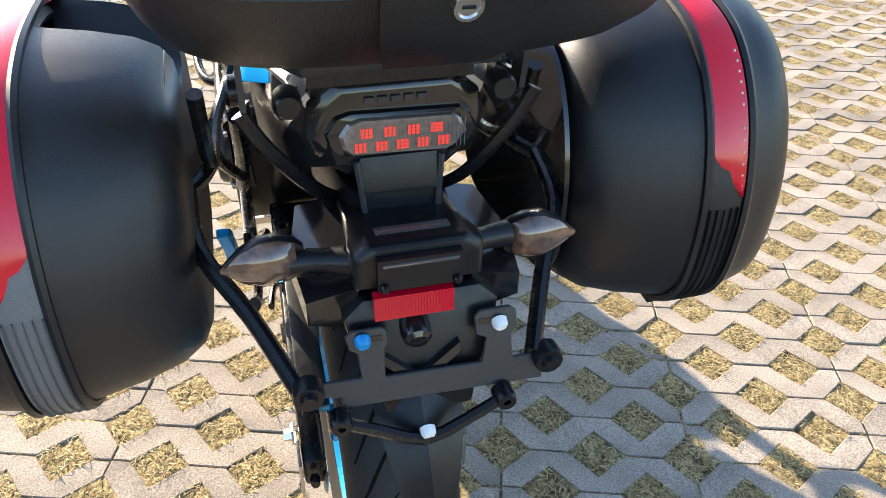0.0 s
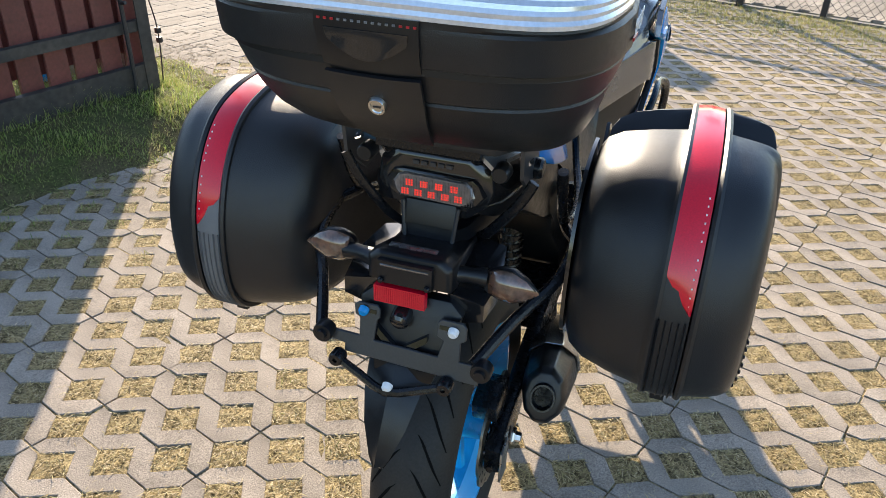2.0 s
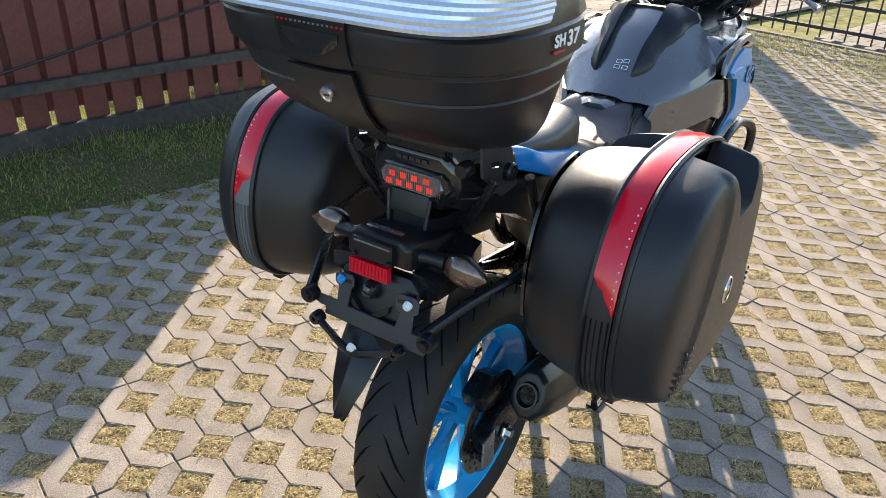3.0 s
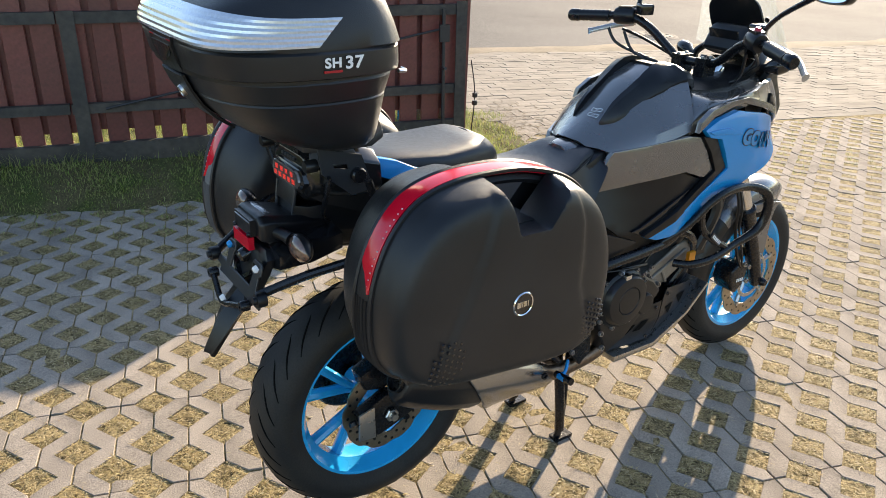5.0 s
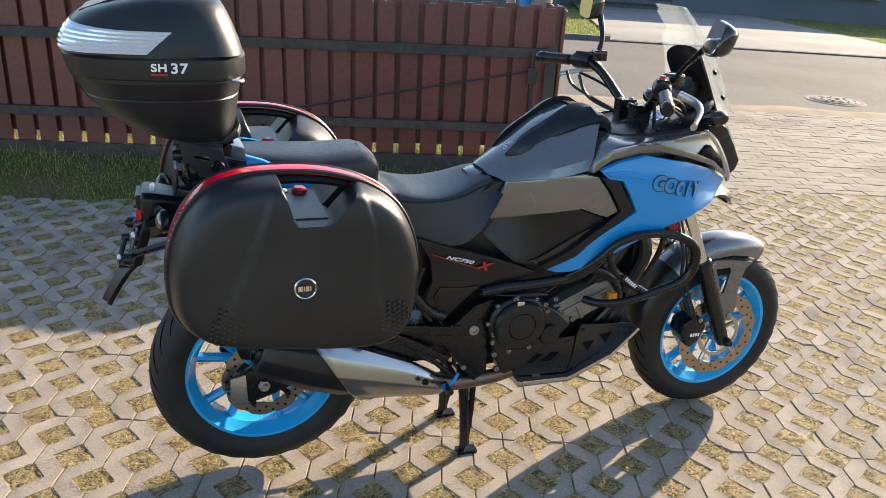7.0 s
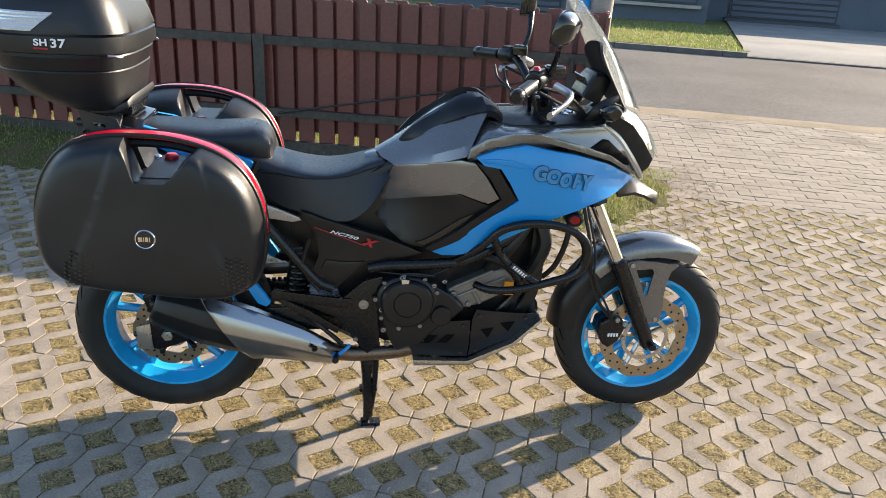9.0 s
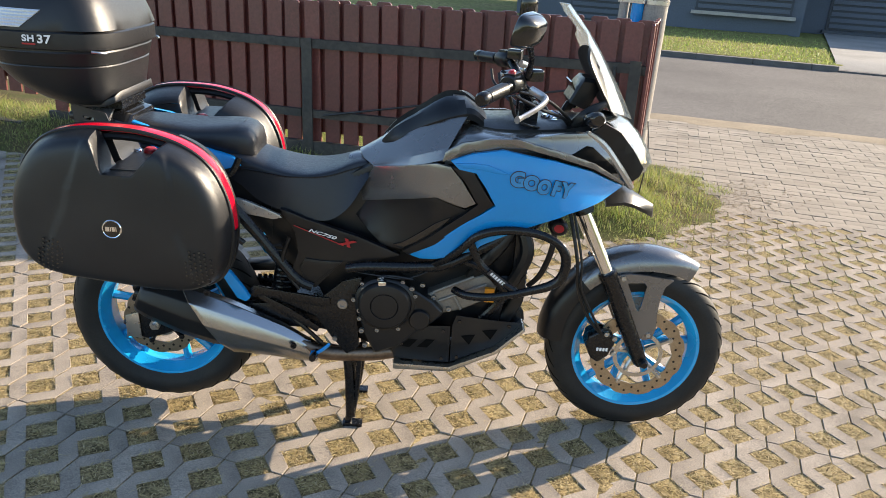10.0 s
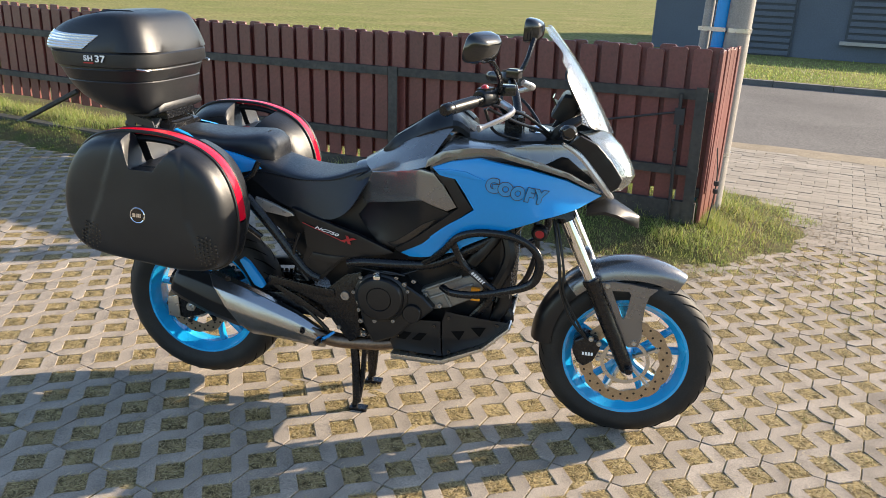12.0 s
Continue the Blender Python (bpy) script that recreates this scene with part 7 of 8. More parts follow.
# hinge clips at the front corners, foot of the case
for s in (-1, 1):
    b = tube([(-0.085, s * 0.222, 1.206), (-0.068, s * 0.217, 1.204), (-0.058, s * 0.205, 1.202), (-0.056, s * 0.19, 1.202)], 0.004, 8, 4)
    part("strap_clip", b, STEEL, top_case, "small steel clip")
b = loft([[Vector((x, y, z)) for y in (-w, w)] + [Vector((x + 0.004, w, z - 0.014)), Vector((x + 0.004, -w, z - 0.014))] for x, w, z in ((-0.225, 0.09, 1.066), (-0.18, 0.125, 1.070), (-0.10, 0.15, 1.078), (-0.068, 0.145, 1.090), (-0.060, 0.12, 1.100))])
part("case_foot", bevelled(b, 0.004), material("grey_foot_plastic", (0.020, 0.020, 0.022), 0.45, grain=0.15, scale=400, bump=0.2), top_case, "grey sloping foot plate")

# the top case sits a little further forward and is deeper below its seam
for ob in top_case.children_recursive:
    for v in ob.data.vertices if ob.matrix_basis == Matrix() else ():
        v.co.x = -0.025 + (v.co.x + 0.040) * 0.968
        v.co.y *= 1.04
        v.co.z = (v.co.z if v.co.z > 1.16 else 1.16 - (1.16 - v.co.z) * 1.22) + 0.010
    if ob.matrix_basis != Matrix():
        p = ob.matrix_basis.translation
        ob.matrix_basis = Matrix.Translation((-0.025 + (p.x + 0.040) * 0.968 - p.x, p.y * 0.04, 0.010)) @ ob.matrix_basis

# the machine's true length and breadth: a long slim body between broad cases
def true_form(p):
    x, y, z = p
    body = ease(0.12, 0.34, x)
    high = ease(1.03, 1.12, z)
    fork = ease(1.12, 1.24, x) * (1 - ease(0.80, 0.90, z))
    heel = (1 - body) * (1 - ease(0.54, 0.66, z))
    slim = body * ((1 - high) * (0.20 - 0.13 * fork) + high * 0.09) + heel * 0.14
    sag = 0.022 * ease(0.40, 0.55, x) * (1 - ease(0.85, 1.0, x)) * ease(0.52, 0.66, z) * (1 - ease(0.72, 0.84, z))
    lift = 0.005 * (1 - ease(0.0, 0.1, x)) * ease(0.6, 0.7, z)
    return Vector((x + 0.02 * ease(0.10, 0.45, x) + 0.038 * ease(1.0, 1.28, x), y * (1 - slim), z - sag + lift))


front.location = true_form(FRONT)
wheel_parts = {front, rear, *front.children, *rear.children}
for ob in bike.children_recursive:
    if ob in wheel_parts:
        continue
    if ob.matrix_basis == Matrix():
        for v in ob.data.vertices:
            v.co = true_form(v.co)
    else:
        ob.matrix_basis = Matrix.Translation(true_form(ob.matrix_basis.translation) - ob.matrix_basis.translation) @ ob.matrix_basis

# the parked machine stands a little askew to its paving: turn it and its luggage as one
STANCE = pose(0, -0.008, 0, 0, 0, -2.9)
top_case.location.y = -0.010
for ob in [bike, top_case] + panniers:
    ob.matrix_basis = STANCE @ ob.matrix_basis

# ---------------------------------------------------------------- fence, pole, railing, far side of the street
WOOD = material("stained_picket", (0.150, 0.040, 0.033), 0.42, grain=0.22, scale=60, bump=0.25, stain=0.2, stain_scale=2.5, stain_colour=(0.105, 0.036, 0.029), piece=0.16)
RAIL = material("weathered_rail", (0.034, 0.031, 0.027), 0.65, grain=0.4, scale=30, bump=0.5, stain=0.4, stain_scale=5, stain_colour=(0.058, 0.049, 0.039), piece=0.1)
IRON = material("painted_iron", (0.018, 0.018, 0.02), 0.45, grain=0.2, scale=200, bump=0.2)
POLE = material("pole_concrete", (0.33, 0.30, 0.265), 0.85, grain=0.25, scale=120, bump=0.5, stain=0.25, stain_scale=4)
FENCE_N = 2.89


def picket(w, h, t=0.022):
    o = [(-w / 2, 0), (w / 2, 0), (w / 2, h - 0.012), (w / 2 - 0.012, h), (-w / 2 + 0.012, h), (-w / 2, h - 0.012)]
    return prism(o, -t / 2, t / 2, 0.003, 1)


picket_meshes = [mesh_of(picket(0.106, h), "picket", WOOD, False) for h in (0.985, 0.992, 0.998)]


picket_short = mesh_of(picket(0.098, 0.90), "picket", WOOD, False)


def fence_piece(name, label, s0, s1, n, z0, low, group="fence panels", tall=1.0, slope=0.0):
    """Pickets on two rails, s0 to s1 along the street; low is the foot of the bottom board, slope its rise in degrees."""
    f = thing(name, label, "fence", group, m=STREET @ Matrix.Translation((s1, n, z0)) @ pose(0, 0, 0, 0, -slope, 0) @ Matrix.Translation((-s1, 0, -z0)))
    rng = random.Random(name + str(s0))
    k = int((s1 - s0) / 0.1375)
    size = Matrix.Diagonal((1.04, 1, tall, 1))
    for i in range(k):
        s = s0 + (i + 0.5) * (s1 - s0) / k
        ob = new("picket", picket_meshes[rng.randrange(3)])
        ob.parent = f
        ob.matrix_basis = Matrix.Translation((s + rng.uniform(-0.003, 0.003), rng.uniform(-0.002, 0.002), z0 + rng.uniform(-0.006, 0.006))) @ pose(0, 0, 0, rng.uniform(-0.3, 0.3), rng.uniform(-0.35, 0.35), rng.uniform(-1.5, 1.5)) @ size
    for i in range(k):
        s = s0 + (i + 1) * (s1 - s0) / k
        ob = new("picket", picket_short)
        ob.parent = f
        ob.matrix_basis = Matrix.Translation((s + rng.uniform(-0.004, 0.004), 0.040, z0 + 0.105 + rng.uniform(-0.008, 0.008))) @ pose(0, 0, 0, 0, rng.uniform(-0.35, 0.35), rng.uniform(-1.5, 1.5)) @ size
    for z, h in ((z0 + 0.692 * tall, 0.058), (z0 + 0.222 * tall, 0.052)):
        part("rail", box(s0, s1, -0.056, -0.014, z, z + h, 0.004), RAIL, f, "weathered dark rail")
    if low < z0 - 0.06:
        part("bottom_board", box(s0 - 0.01, s1 + 0.01, -0.060, -0.016, low, z0 + 0.052, 0.005), RAIL, f, "dark board along the bottom")
    return f


GATE_S = 1.355                                  # the free end of the open gate leaf
gate = fence_piece("picket_gate", "dark red-brown picket gate leaf with dark rails", -0.885, GATE_S, FENCE_N, 0.222, 0.140, slope=1.1)
part("gate_stile", box(GATE_S - 0.065, GATE_S + 0.003, -0.066, -0.060, 0.135, 0.99, 0.003), RAIL, gate, "dark end stile")
part("hinge_stile", box(-0.875, -0.800, -0.066, -0.060, 0.140, 0.98, 0.003), RAIL, gate, "dark end stile")
part("brace_rod", tube([(GATE_S - 2.07, -0.074, 0.47), (GATE_S - 0.135, -0.074, 0.84)], 0.007, 8, 1), IRON, gate, "thin diagonal brace rod")
b = tube([(GATE_S - 0.150, -0.078, 0.95), (GATE_S - 0.140, -0.078, 0.02)], 0.011, 10, 1)
tube([(GATE_S - 0.150, -0.078, 0.60), (GATE_S - 0.150, -0.125, 0.61)], 0.009, 8, 1, bm=b)
part("drop_bolt", b, IRON, gate, "black drop bolt")
part("bolt_guide", box(GATE_S - 0.175, GATE_S - 0.115, -0.090, -0.066, 0.76, 0.86, 0.003), IRON, gate)
side_panel = thing("picket_fence", "short sunlit red-brown picket fence set square to the gate", "fence", "fence panels", m=STREET @ Matrix.Translation((GATE_S + 0.030, FENCE_N, 0)))
for k in range(6):
    ob = new("picket", picket_meshes[k % 3])
    ob.parent = side_panel
    ob.matrix_basis = Matrix.Translation((0.004 * (k % 2), 0.055 + 0.122 * k, 0.135 - 0.004 * k)) @ pose(0, 0, 0, 0.3 * (k % 3 - 1), 0, 90 + 1.2 * (k % 3 - 1)) @ Matrix.Diagonal((1.06, 1, 1.09, 1))
for z in (0.30, 0.90):
    part("rail", box(-0.062, -0.014, 0.0, 0.72, z, z + 0.055, 0.004), RAIL, side_panel, "weathered dark rail")
part("latch_wire", tube([(GATE_S + 0.085, 0.05, 0.62), (GATE_S + 0.110, 0.03, 0.40), (GATE_S + 0.085, 0.02, 0.12)], 0.004, 6, 5), IRON, gate)
for z in (0.40, 0.35):
    part("latch_knob", lathe([(0, -0.014), (0.016, -0.014), (0.018, 0), (0.016, 0.014), (0, 0.014)], 12, "z", None, Matrix.Translation((GATE_S + 0.111, 0.03, z))), IRON, gate)
second = fence_piece("picket_gate", "dark red-brown picket gate leaf with dark rails", -3.02, -0.895, FENCE_N + 0.004, 0.179, 0.100, slope=0.8)
left_fence = fence_piece("picket_fence", "dark red-brown picket fence with gaps below", -9.8, -3.04, FENCE_N + 0.02, 0.300, 0.255, tall=0.86)
part("prop", tube([(-4.95, -0.26, 0.06), (-4.26, -0.05, 0.43)], 0.024, 6, 1), RAIL, left_fence, "slanting dark prop")
beam = thing("timber_beam", "dark old timber beam lying along the fence", "beam", m=STREET @ Matrix.Translation((0, FENCE_N - 0.16, 0)))
part("beam", box(-9.8, -3.15, -0.06, 0.05, 0.02, 0.125, 0.010), RAIL, beam)

# utility pole with a blue conduit
pole = thing("utility_pole", "grey concrete utility pole with a blue conduit strapped to it", "pole", m=STREET @ Matrix.Translation((1.335, 3.72, 0)))
part("shaft", lathe([(0.0, -0.4), (0.094, -0.4), (0.090, 0.6), (0.082, 2.2), (0.06, 7.0), (0.0, 7.0)], 28, "z"), POLE, pole, "tapered round concrete shaft")
part("conduit", tube([(-0.120, -0.03, -0.1), (-0.115, -0.03, 1.1), (-0.10, -0.03, 3.0)], 0.044, 14, 1), BLUE, pole, "bright blue cable conduit")
part("second_conduit", tube([(-0.215, 0.0, -0.1), (-0.21, 0.0, 1.1), (-0.19, 0.0, 3.0)], 0.034, 12, 1), POLE, pole, "grey conduit")
for z in (1.30, 0.45, 2.2):
    part("strap", lathe([(0.090, z - 0.014), (0.093, z - 0.014), (0.093, z + 0.014), (0.090, z + 0.014)], 28, "z"), STEEL, pole, "steel strap")
    part("strap", box(-0.25, -0.07, -0.080, -0.075, z - 0.014, z + 0.014, 0.001), STEEL, pole)
pole.matrix_world = STREET @ Matrix.Translation((1.335, 3.72, 0)) @ pose(0, 0, 0, 1.0, 0.8, 0)

# black railing and wire mesh on the yard's far side
RAIL_S = 6.45
rail = thing("metal_railing", "black iron bar railing along the yard's side", "railing", m=STREET)
for i in range(17):
    n = 1.32 + i * 0.118
    part("bar", box(RAIL_S - 0.006, RAIL_S + 0.006, n - 0.006, n + 0.006, 0.05, 1.15, 0.001, 1), IRON, rail)
for z in (0.12, 0.34, 1.05):
    part("rail", box(RAIL_S - 0.012, RAIL_S + 0.012, 1.26, 3.30, z, z + 0.03, 0.002, 1), IRON, rail)
for n in (1.27, 3.30):
    part("post", box(RAIL_S - 0.03, RAIL_S + 0.03, n - 0.03, n + 0.03, -0.05, 1.3, 0.004), IRON, rail)
part("kerb_strip", box(RAIL_S - 0.03, RAIL_S + 0.03, -6.0, 3.3, -0.05, 0.012, 0.006), DARK_KERB, rail, "dark concrete strip under the railing")
pillar = thing("gate_pillar", "pale concrete gate pillar at the railing's end", "pillar", m=STREET @ Matrix.Translation((RAIL_S, 3.50, 0)))
part("shaft", box(-0.15, 0.15, -0.15, 0.15, -0.05, 1.45, 0.012), POLE, pillar)
part("cap", box(-0.18, 0.18, -0.18, 0.18, 1.45, 1.52, 0.015), KERB, pillar)
mesh_f = thing("mesh_fence", "rusty diamond wire mesh fence between dark posts", "fence", m=STREET)
b = bmesh.new()
for i in range(90):
    n0 = 1.25 - i * 0.075
    for d in (-1, 1):
        n1 = n0 + d * 1.1
        a, c = (n0, 0.04), (n1, 1.14)
        lo, hi = -5.5, 1.25
        if (n0 > hi and n1 > hi) or (n0 < lo and n1 < lo):
            continue
        t0 = 0.0 if lo <= n0 <= hi else ((hi if n0 > hi else lo) - n0) / (n1 - n0)
        t1 = 1.0 if lo <= n1 <= hi else ((hi if n1 > hi else lo) - n0) / (n1 - n0)
        tube([(RAIL_S + 0.003 * d, n0 + (n1 - n0) * t0, 0.04 + 1.1 * t0), (RAIL_S + 0.003 * d, n0 + (n1 - n0) * t1, 0.04 + 1.1 * t1)], 0.0018, 4, 1, bm=b, caps=False)
part("wire", b, IRON, mesh_f)
for n in (0.55, -1.6, -3.7, -5.6):
    part("post", box(RAIL_S - 0.025, RAIL_S + 0.025, n - 0.025, n + 0.025, -0.05, 1.3, 0.003), IRON, mesh_f)

# far house and its fence panels
WALL = material("slate_render", (0.088, 0.107, 0.138), 0.75, grain=0.12, scale=30, bump=0.2, stain=0.15, stain_scale=0.6)
WALL_TRIM = material("slate_trim", (0.042, 0.052, 0.066), 0.6, grain=0.1, scale=30)
HOUSE_N = 20.4
LOUVRES = [(-1.3, 0.80, 0.05, 1.85, HOUSE_N), (2.0, 4.4, 0.55, 1.85, HOUSE_N), (5.6, 8.6, 0.2, 2.4, HOUSE_N + 2.0), (11.8, 15.0, 0.9, 2.4, HOUSE_N + 2.0), (17.5, 21.5, 0.9, 2.4, HOUSE_N + 2.0)]
house = thing("house", "dark slate house with louvred panels across the street", "house", m=STREET)
# upper walls and roofs are unseen; their heights make the shadow end mid-verge
for s0, s1, n0, n1, top, ridge, lab in ((-2.8, 4.7, HOUSE_N, HOUSE_N + 8, 1.95, 3.7, "dark slate rendered wall"), (4.72, 26.0, HOUSE_N + 2.0, HOUSE_N + 9, 3.05, 4.6, "")):
    part("wall", box(s0, s1, n0, n1, 0.0, top, 0.02), WALL, house, lab)
    mid = (n0 + n1) / 2
    b = loft([[Vector((s, n, z)) for n, z in ((n0 - 0.12, top + 0.003), (mid, ridge), (n1 + 0.12, top + 0.003))] for s in (s0 - 0.15, s1 + (0.0 if s1 < 5 else 0.15))])
    part("roof", b, WALL_TRIM, house, "unseen dark pitched roof, kept low for its shadow's edge", smooth=False)
for s0, s1, z0, z1, n in LOUVRES:
    w = part("louvre_panel", box(s0, s1, n - 0.05, n - 0.001, z0, z1, 0.004), WALL_TRIM, house, "dark louvred panel")
    k = int((z1 - z0) / 0.16)
    for i in range(k):
        z = z0 + 0.06 + i * 0.16
        part("slat", box(s0 + 0.06, s1 - 0.06, n - 0.10, n - 0.04, z, z + 0.10, 0.004), WALL, w)
    part("sill", box(s0 - 0.10, s1 + 0.10, n - 0.18, n - 0.002, z0 - 0.09, z0 - 0.005, 0.005), KERB if z0 > 0.5 else WALL_TRIM, house, "pale sill" if z0 > 0.5 else "")
b = flat(4.4, 11.2, FAR_N + 0.12, HOUSE_N + 1.9, 0.11, 0.4)
for v in b.verts:                                       # it slants away and dips to the dropped kerb
    v.co.x += 0.13 * (v.co.y - FAR_N) * (11.2 - v.co.x) / 6.8
    v.co.z -= 0.088 * (1 - ease(0.0, 0.9, v.co.y - FAR_N - 0.12))
setting("far_driveway", b, DRIVE, "pale concrete driveway across the street", "driveway")
b = flat(-160, -45, 36, 60, 0.13, 6, 0.02)
setting("far_path", b, SAND, "pale track across the field", "path")

# manhole in the road
CAST_IRON = material("worn_cast_iron", (0.14, 0.125, 0.11), 0.9, grain=0.3, scale=60, bump=0.3, stain=0.3, stain_scale=6, stain_colour=(0.20, 0.17, 0.14))
WORN_RING = material("worn_ring", (0.22, 0.19, 0.16), 0.95, grain=0.3, scale=40, bump=0.3)
man = thing("manhole_cover", "round cast iron manhole cover in the asphalt", "manhole", m=STREET @ Matrix.Translation((5.98, 7.66, -0.012)) @ Matrix.Diagonal((0.78, 0.78, 1, 1)))
part("frame", lathe([(0.0, 0.002), (0.40, 0.002), (0.42, 0.010), (0.46, 0.010), (0.48, 0.0)], 48, "z"), WORN_RING, man, "worn concrete ring")
b = lathe([(0.0, 0.014), (0.38, 0.014), (0.395, 0.006)], 40, "z")
part("lid", b, CAST_IRON, man, "worn grey iron lid")
b = bmesh.new()
for k in range(10):
    for j in range(3):
        a = 2 * math.pi * k / 10 + j * 0.3
        r = 0.10 + j * 0.11
        box(-0.035, 0.035, -0.012, 0.012, 0.012, 0.020, 0.002, 1, bm=b, m=pose(r * math.cos(a), r * math.sin(a), 0, 0, 0, math.degrees(a) + 90))
pieces("lid_rib", b, CAST_IRON, man)

# ---------------------------------------------------------------- grass, straw, dead leaves
def sheet_of(name, verts, faces, mat, label, category, m=STREET):
    me = bpy.data.meshes.new(name)
    me.from_pydata(verts.tolist(), [], faces)
    me.materials.append(mat)
    ob = tagged(new(name, me), label, category, kind="stuff")
    ob.matrix_world = m
    return ob


def blades(s, n, z, length, width, pitch, rng):
    """Bent blades: rooted at s, n, z; pitch is the rise in degrees. Two faces each."""
    k = len(s)
    a = rng.uniform(0, 2 * np.pi, k)
    p = np.radians(pitch)
    ux, uy = np.cos(a), np.sin(a)
    w = width / 2
    root = np.stack([s, n, z], 1)
    side = np.stack([-uy * w, ux * w, np.zeros(k)], 1)
    half = root + np.stack([ux * np.cos(p) * length * 0.5, uy * np.cos(p) * length * 0.5, np.sin(p) * length * 0.5], 1)
    q = p - rng.uniform(0.1, 0.8, k)
    tip = half + np.stack([ux * np.cos(q) * length * 0.5, uy * np.cos(q) * length * 0.5, np.sin(q) * length * 0.5], 1)
    v = np.stack([root - side, root + side, half + side * 0.9, half - side * 0.9, tip], 1).reshape(-1, 3)
    f = []
    for i in range(0, 5 * k, 5):
        f.append((i, i + 1, i + 2, i + 3))
        f.append((i + 3, i + 2, i + 4))
    return v, f


def patch_noise(s, n, f=1.0):
    return np.array([noise.noise((a * f, b * f, 3.1)) for a, b in zip(s, n)])


rng = np.random.default_rng(7)
# straw and short grass in the openings of the paving
hs, hn = [], []
for k in range(-58, 66):
    for i in range(-36, 26):
        u, v = i * P_LEN + (P_LEN / 2 if k % 2 else 0), k * Q_LEN
        s, n = LAT[0] - v, LAT[1] + u
        a, c = to_street(s, n)
        if -6.8 < a < 6.3 and -5.0 < c < EDGE_N - 0.1:
            hs.append(s)
            hn.append(n)
hs, hn = np.array(hs), np.array(hn)
far_off = np.hypot(hs - 0.4, hn - 0.1)
st_s, st_n = to_street(hs, hn)
lush = np.clip((st_n - 1.5) / 1.0, 0, 1) + np.clip((st_s - 4.6) / 1.2, 0, 1) + 0.5 * patch_noise(hs, hn, 0.9) + 0.35 * patch_noise(hs, hn, 4.0)
for name, mat, label, pick, per, lengths, pitches in (
        ("dry_straw", STRAW, "dry yellow grass clippings in the paving's openings", lush < 9, 150, (0.006, 0.024), (-4, 26)),
        ("short_grass", MIXED, "short half-dry grass growing in the paving's openings", lush > 0.2, 14, (0.010, 0.030), (15, 70)),
        ("moss_grass", GREEN, "low green grass in the paving's openings", lush > 0.55, 22, (0.012, 0.036), (15, 75))):
    ks = np.where(pick)[0]
    cnt = np.where(far_off[ks] < 2.6, per, np.where(far_off[ks] < 4.5, per * 0.6, per * 0.35)) * rng.uniform(0.45, 1.4, len(ks))
    idx = np.repeat(ks, cnt.astype(int))
    m = len(idx)
    d1, d2 = rng.uniform(-1, 1, m), rng.uniform(-1, 1, m)
    du, dv = (d1 + d2) / 2 * HALF_A * 1.02, (d1 - d2) / 2 * HALF_B * 1.02
    v, f = blades(hs[idx] - dv, hn[idx] + du, rng.uniform(-0.003, 0.0060, m), rng.uniform(*lengths, m), rng.uniform(0.0011, 0.0030, m), rng.uniform(*pitches, m), rng)
    sheet_of(name, v, f, mat, label, "grass", PAVE)
# loose straws that lie on the concrete
m = 5200
s, n = rng.normal(0.6, 2.0, m), rng.normal(0.0, 1.8, m)
ok = (s > -6) & (s < 6) & (n < EDGE_N - 0.15) & (n > -5)
v, f = blades(s[ok], n[ok], np.full(ok.sum(), 0.0016), rng.uniform(0.006, 0.03, ok.sum()), rng.uniform(0.0008, 0.0018, ok.sum()), rng.uniform(0, 5, ok.sum()), rng)
sheet_of("loose_straw", v, f, STRAW, "loose straws lying on the concrete pavers", "straw")


# the grassy bank along the fence
PATCH = [(-9.8, 2.45), (-4.0, 2.25), (-1.5, 2.30), (-0.4, 2.40), (0.9, 2.28), (1.24, 2.30), (1.68, 2.50), (1.95, 3.02), (2.05, 3.57), (1.95, 4.22), (1.57, 4.50), (0.95, 4.68), (-1.0, 4.70), (-9.8, 4.70)]


def edge_distance(s, n):
    best = 9.0
    for (a, b), (c, d) in zip(PATCH, PATCH[1:] + PATCH[:1]):
        t = max(0.0, min(1.0, ((s - a) * (c - a) + (n - b) * (d - b)) / ((c - a) ** 2 + (d - b) ** 2)))
        best = min(best, math.hypot(s - a - t * (c - a), n - b - t * (d - b)))
    return best if inside((s, n), PATCH) else -best


def bank_height(s, n):
    d = edge_distance(s, n) + 0.10 * noise.noise((s * 2.3, n * 2.3, 0))
    ridge = 0.115 * max(0.0, 1 - abs(n - 2.92) / 0.62) ** 0.8 * min(1.0, max(0.0, (1.72 - s) / 0.4))      # it rises under the fence
    return -0.02 + 0.055 * max(0.0, min(1.0, (d + 0.04) / 0.5)) ** 0.8 + (ridge if d > 0 else 0) * min(1.0, max(0.0, d) / 0.2) + (0.018 * noise.noise((s * 3, n * 3, 5)) if d > 0.05 else 0)


b = bmesh.new()
ns, nn = 190, 46
vs = [[b.verts.new((s, n, bank_height(s, n))) for n in (2.0 + 2.85 * j / nn for j in range(nn + 1))] for s in (-9.8 + 12.1 * i / ns for i in range(ns + 1))]
for i in range(ns):
    for j in range(nn):
        b.faces.new((vs[i][j], vs[i + 1][j], vs[i + 1][j + 1], vs[i][j + 1]))
setting("grass_bank", b, BANK, "uneven grassy strip along the fence", "grass")
m = 150000
s = np.concatenate([rng.uniform(-7.5, 1.8, m // 2), rng.uniform(-2.0, 2.35, m // 2)])
n = np.concatenate([rng.uniform(2.1, 3.3, m // 2), rng.uniform(2.1, 4.75, m // 2)])
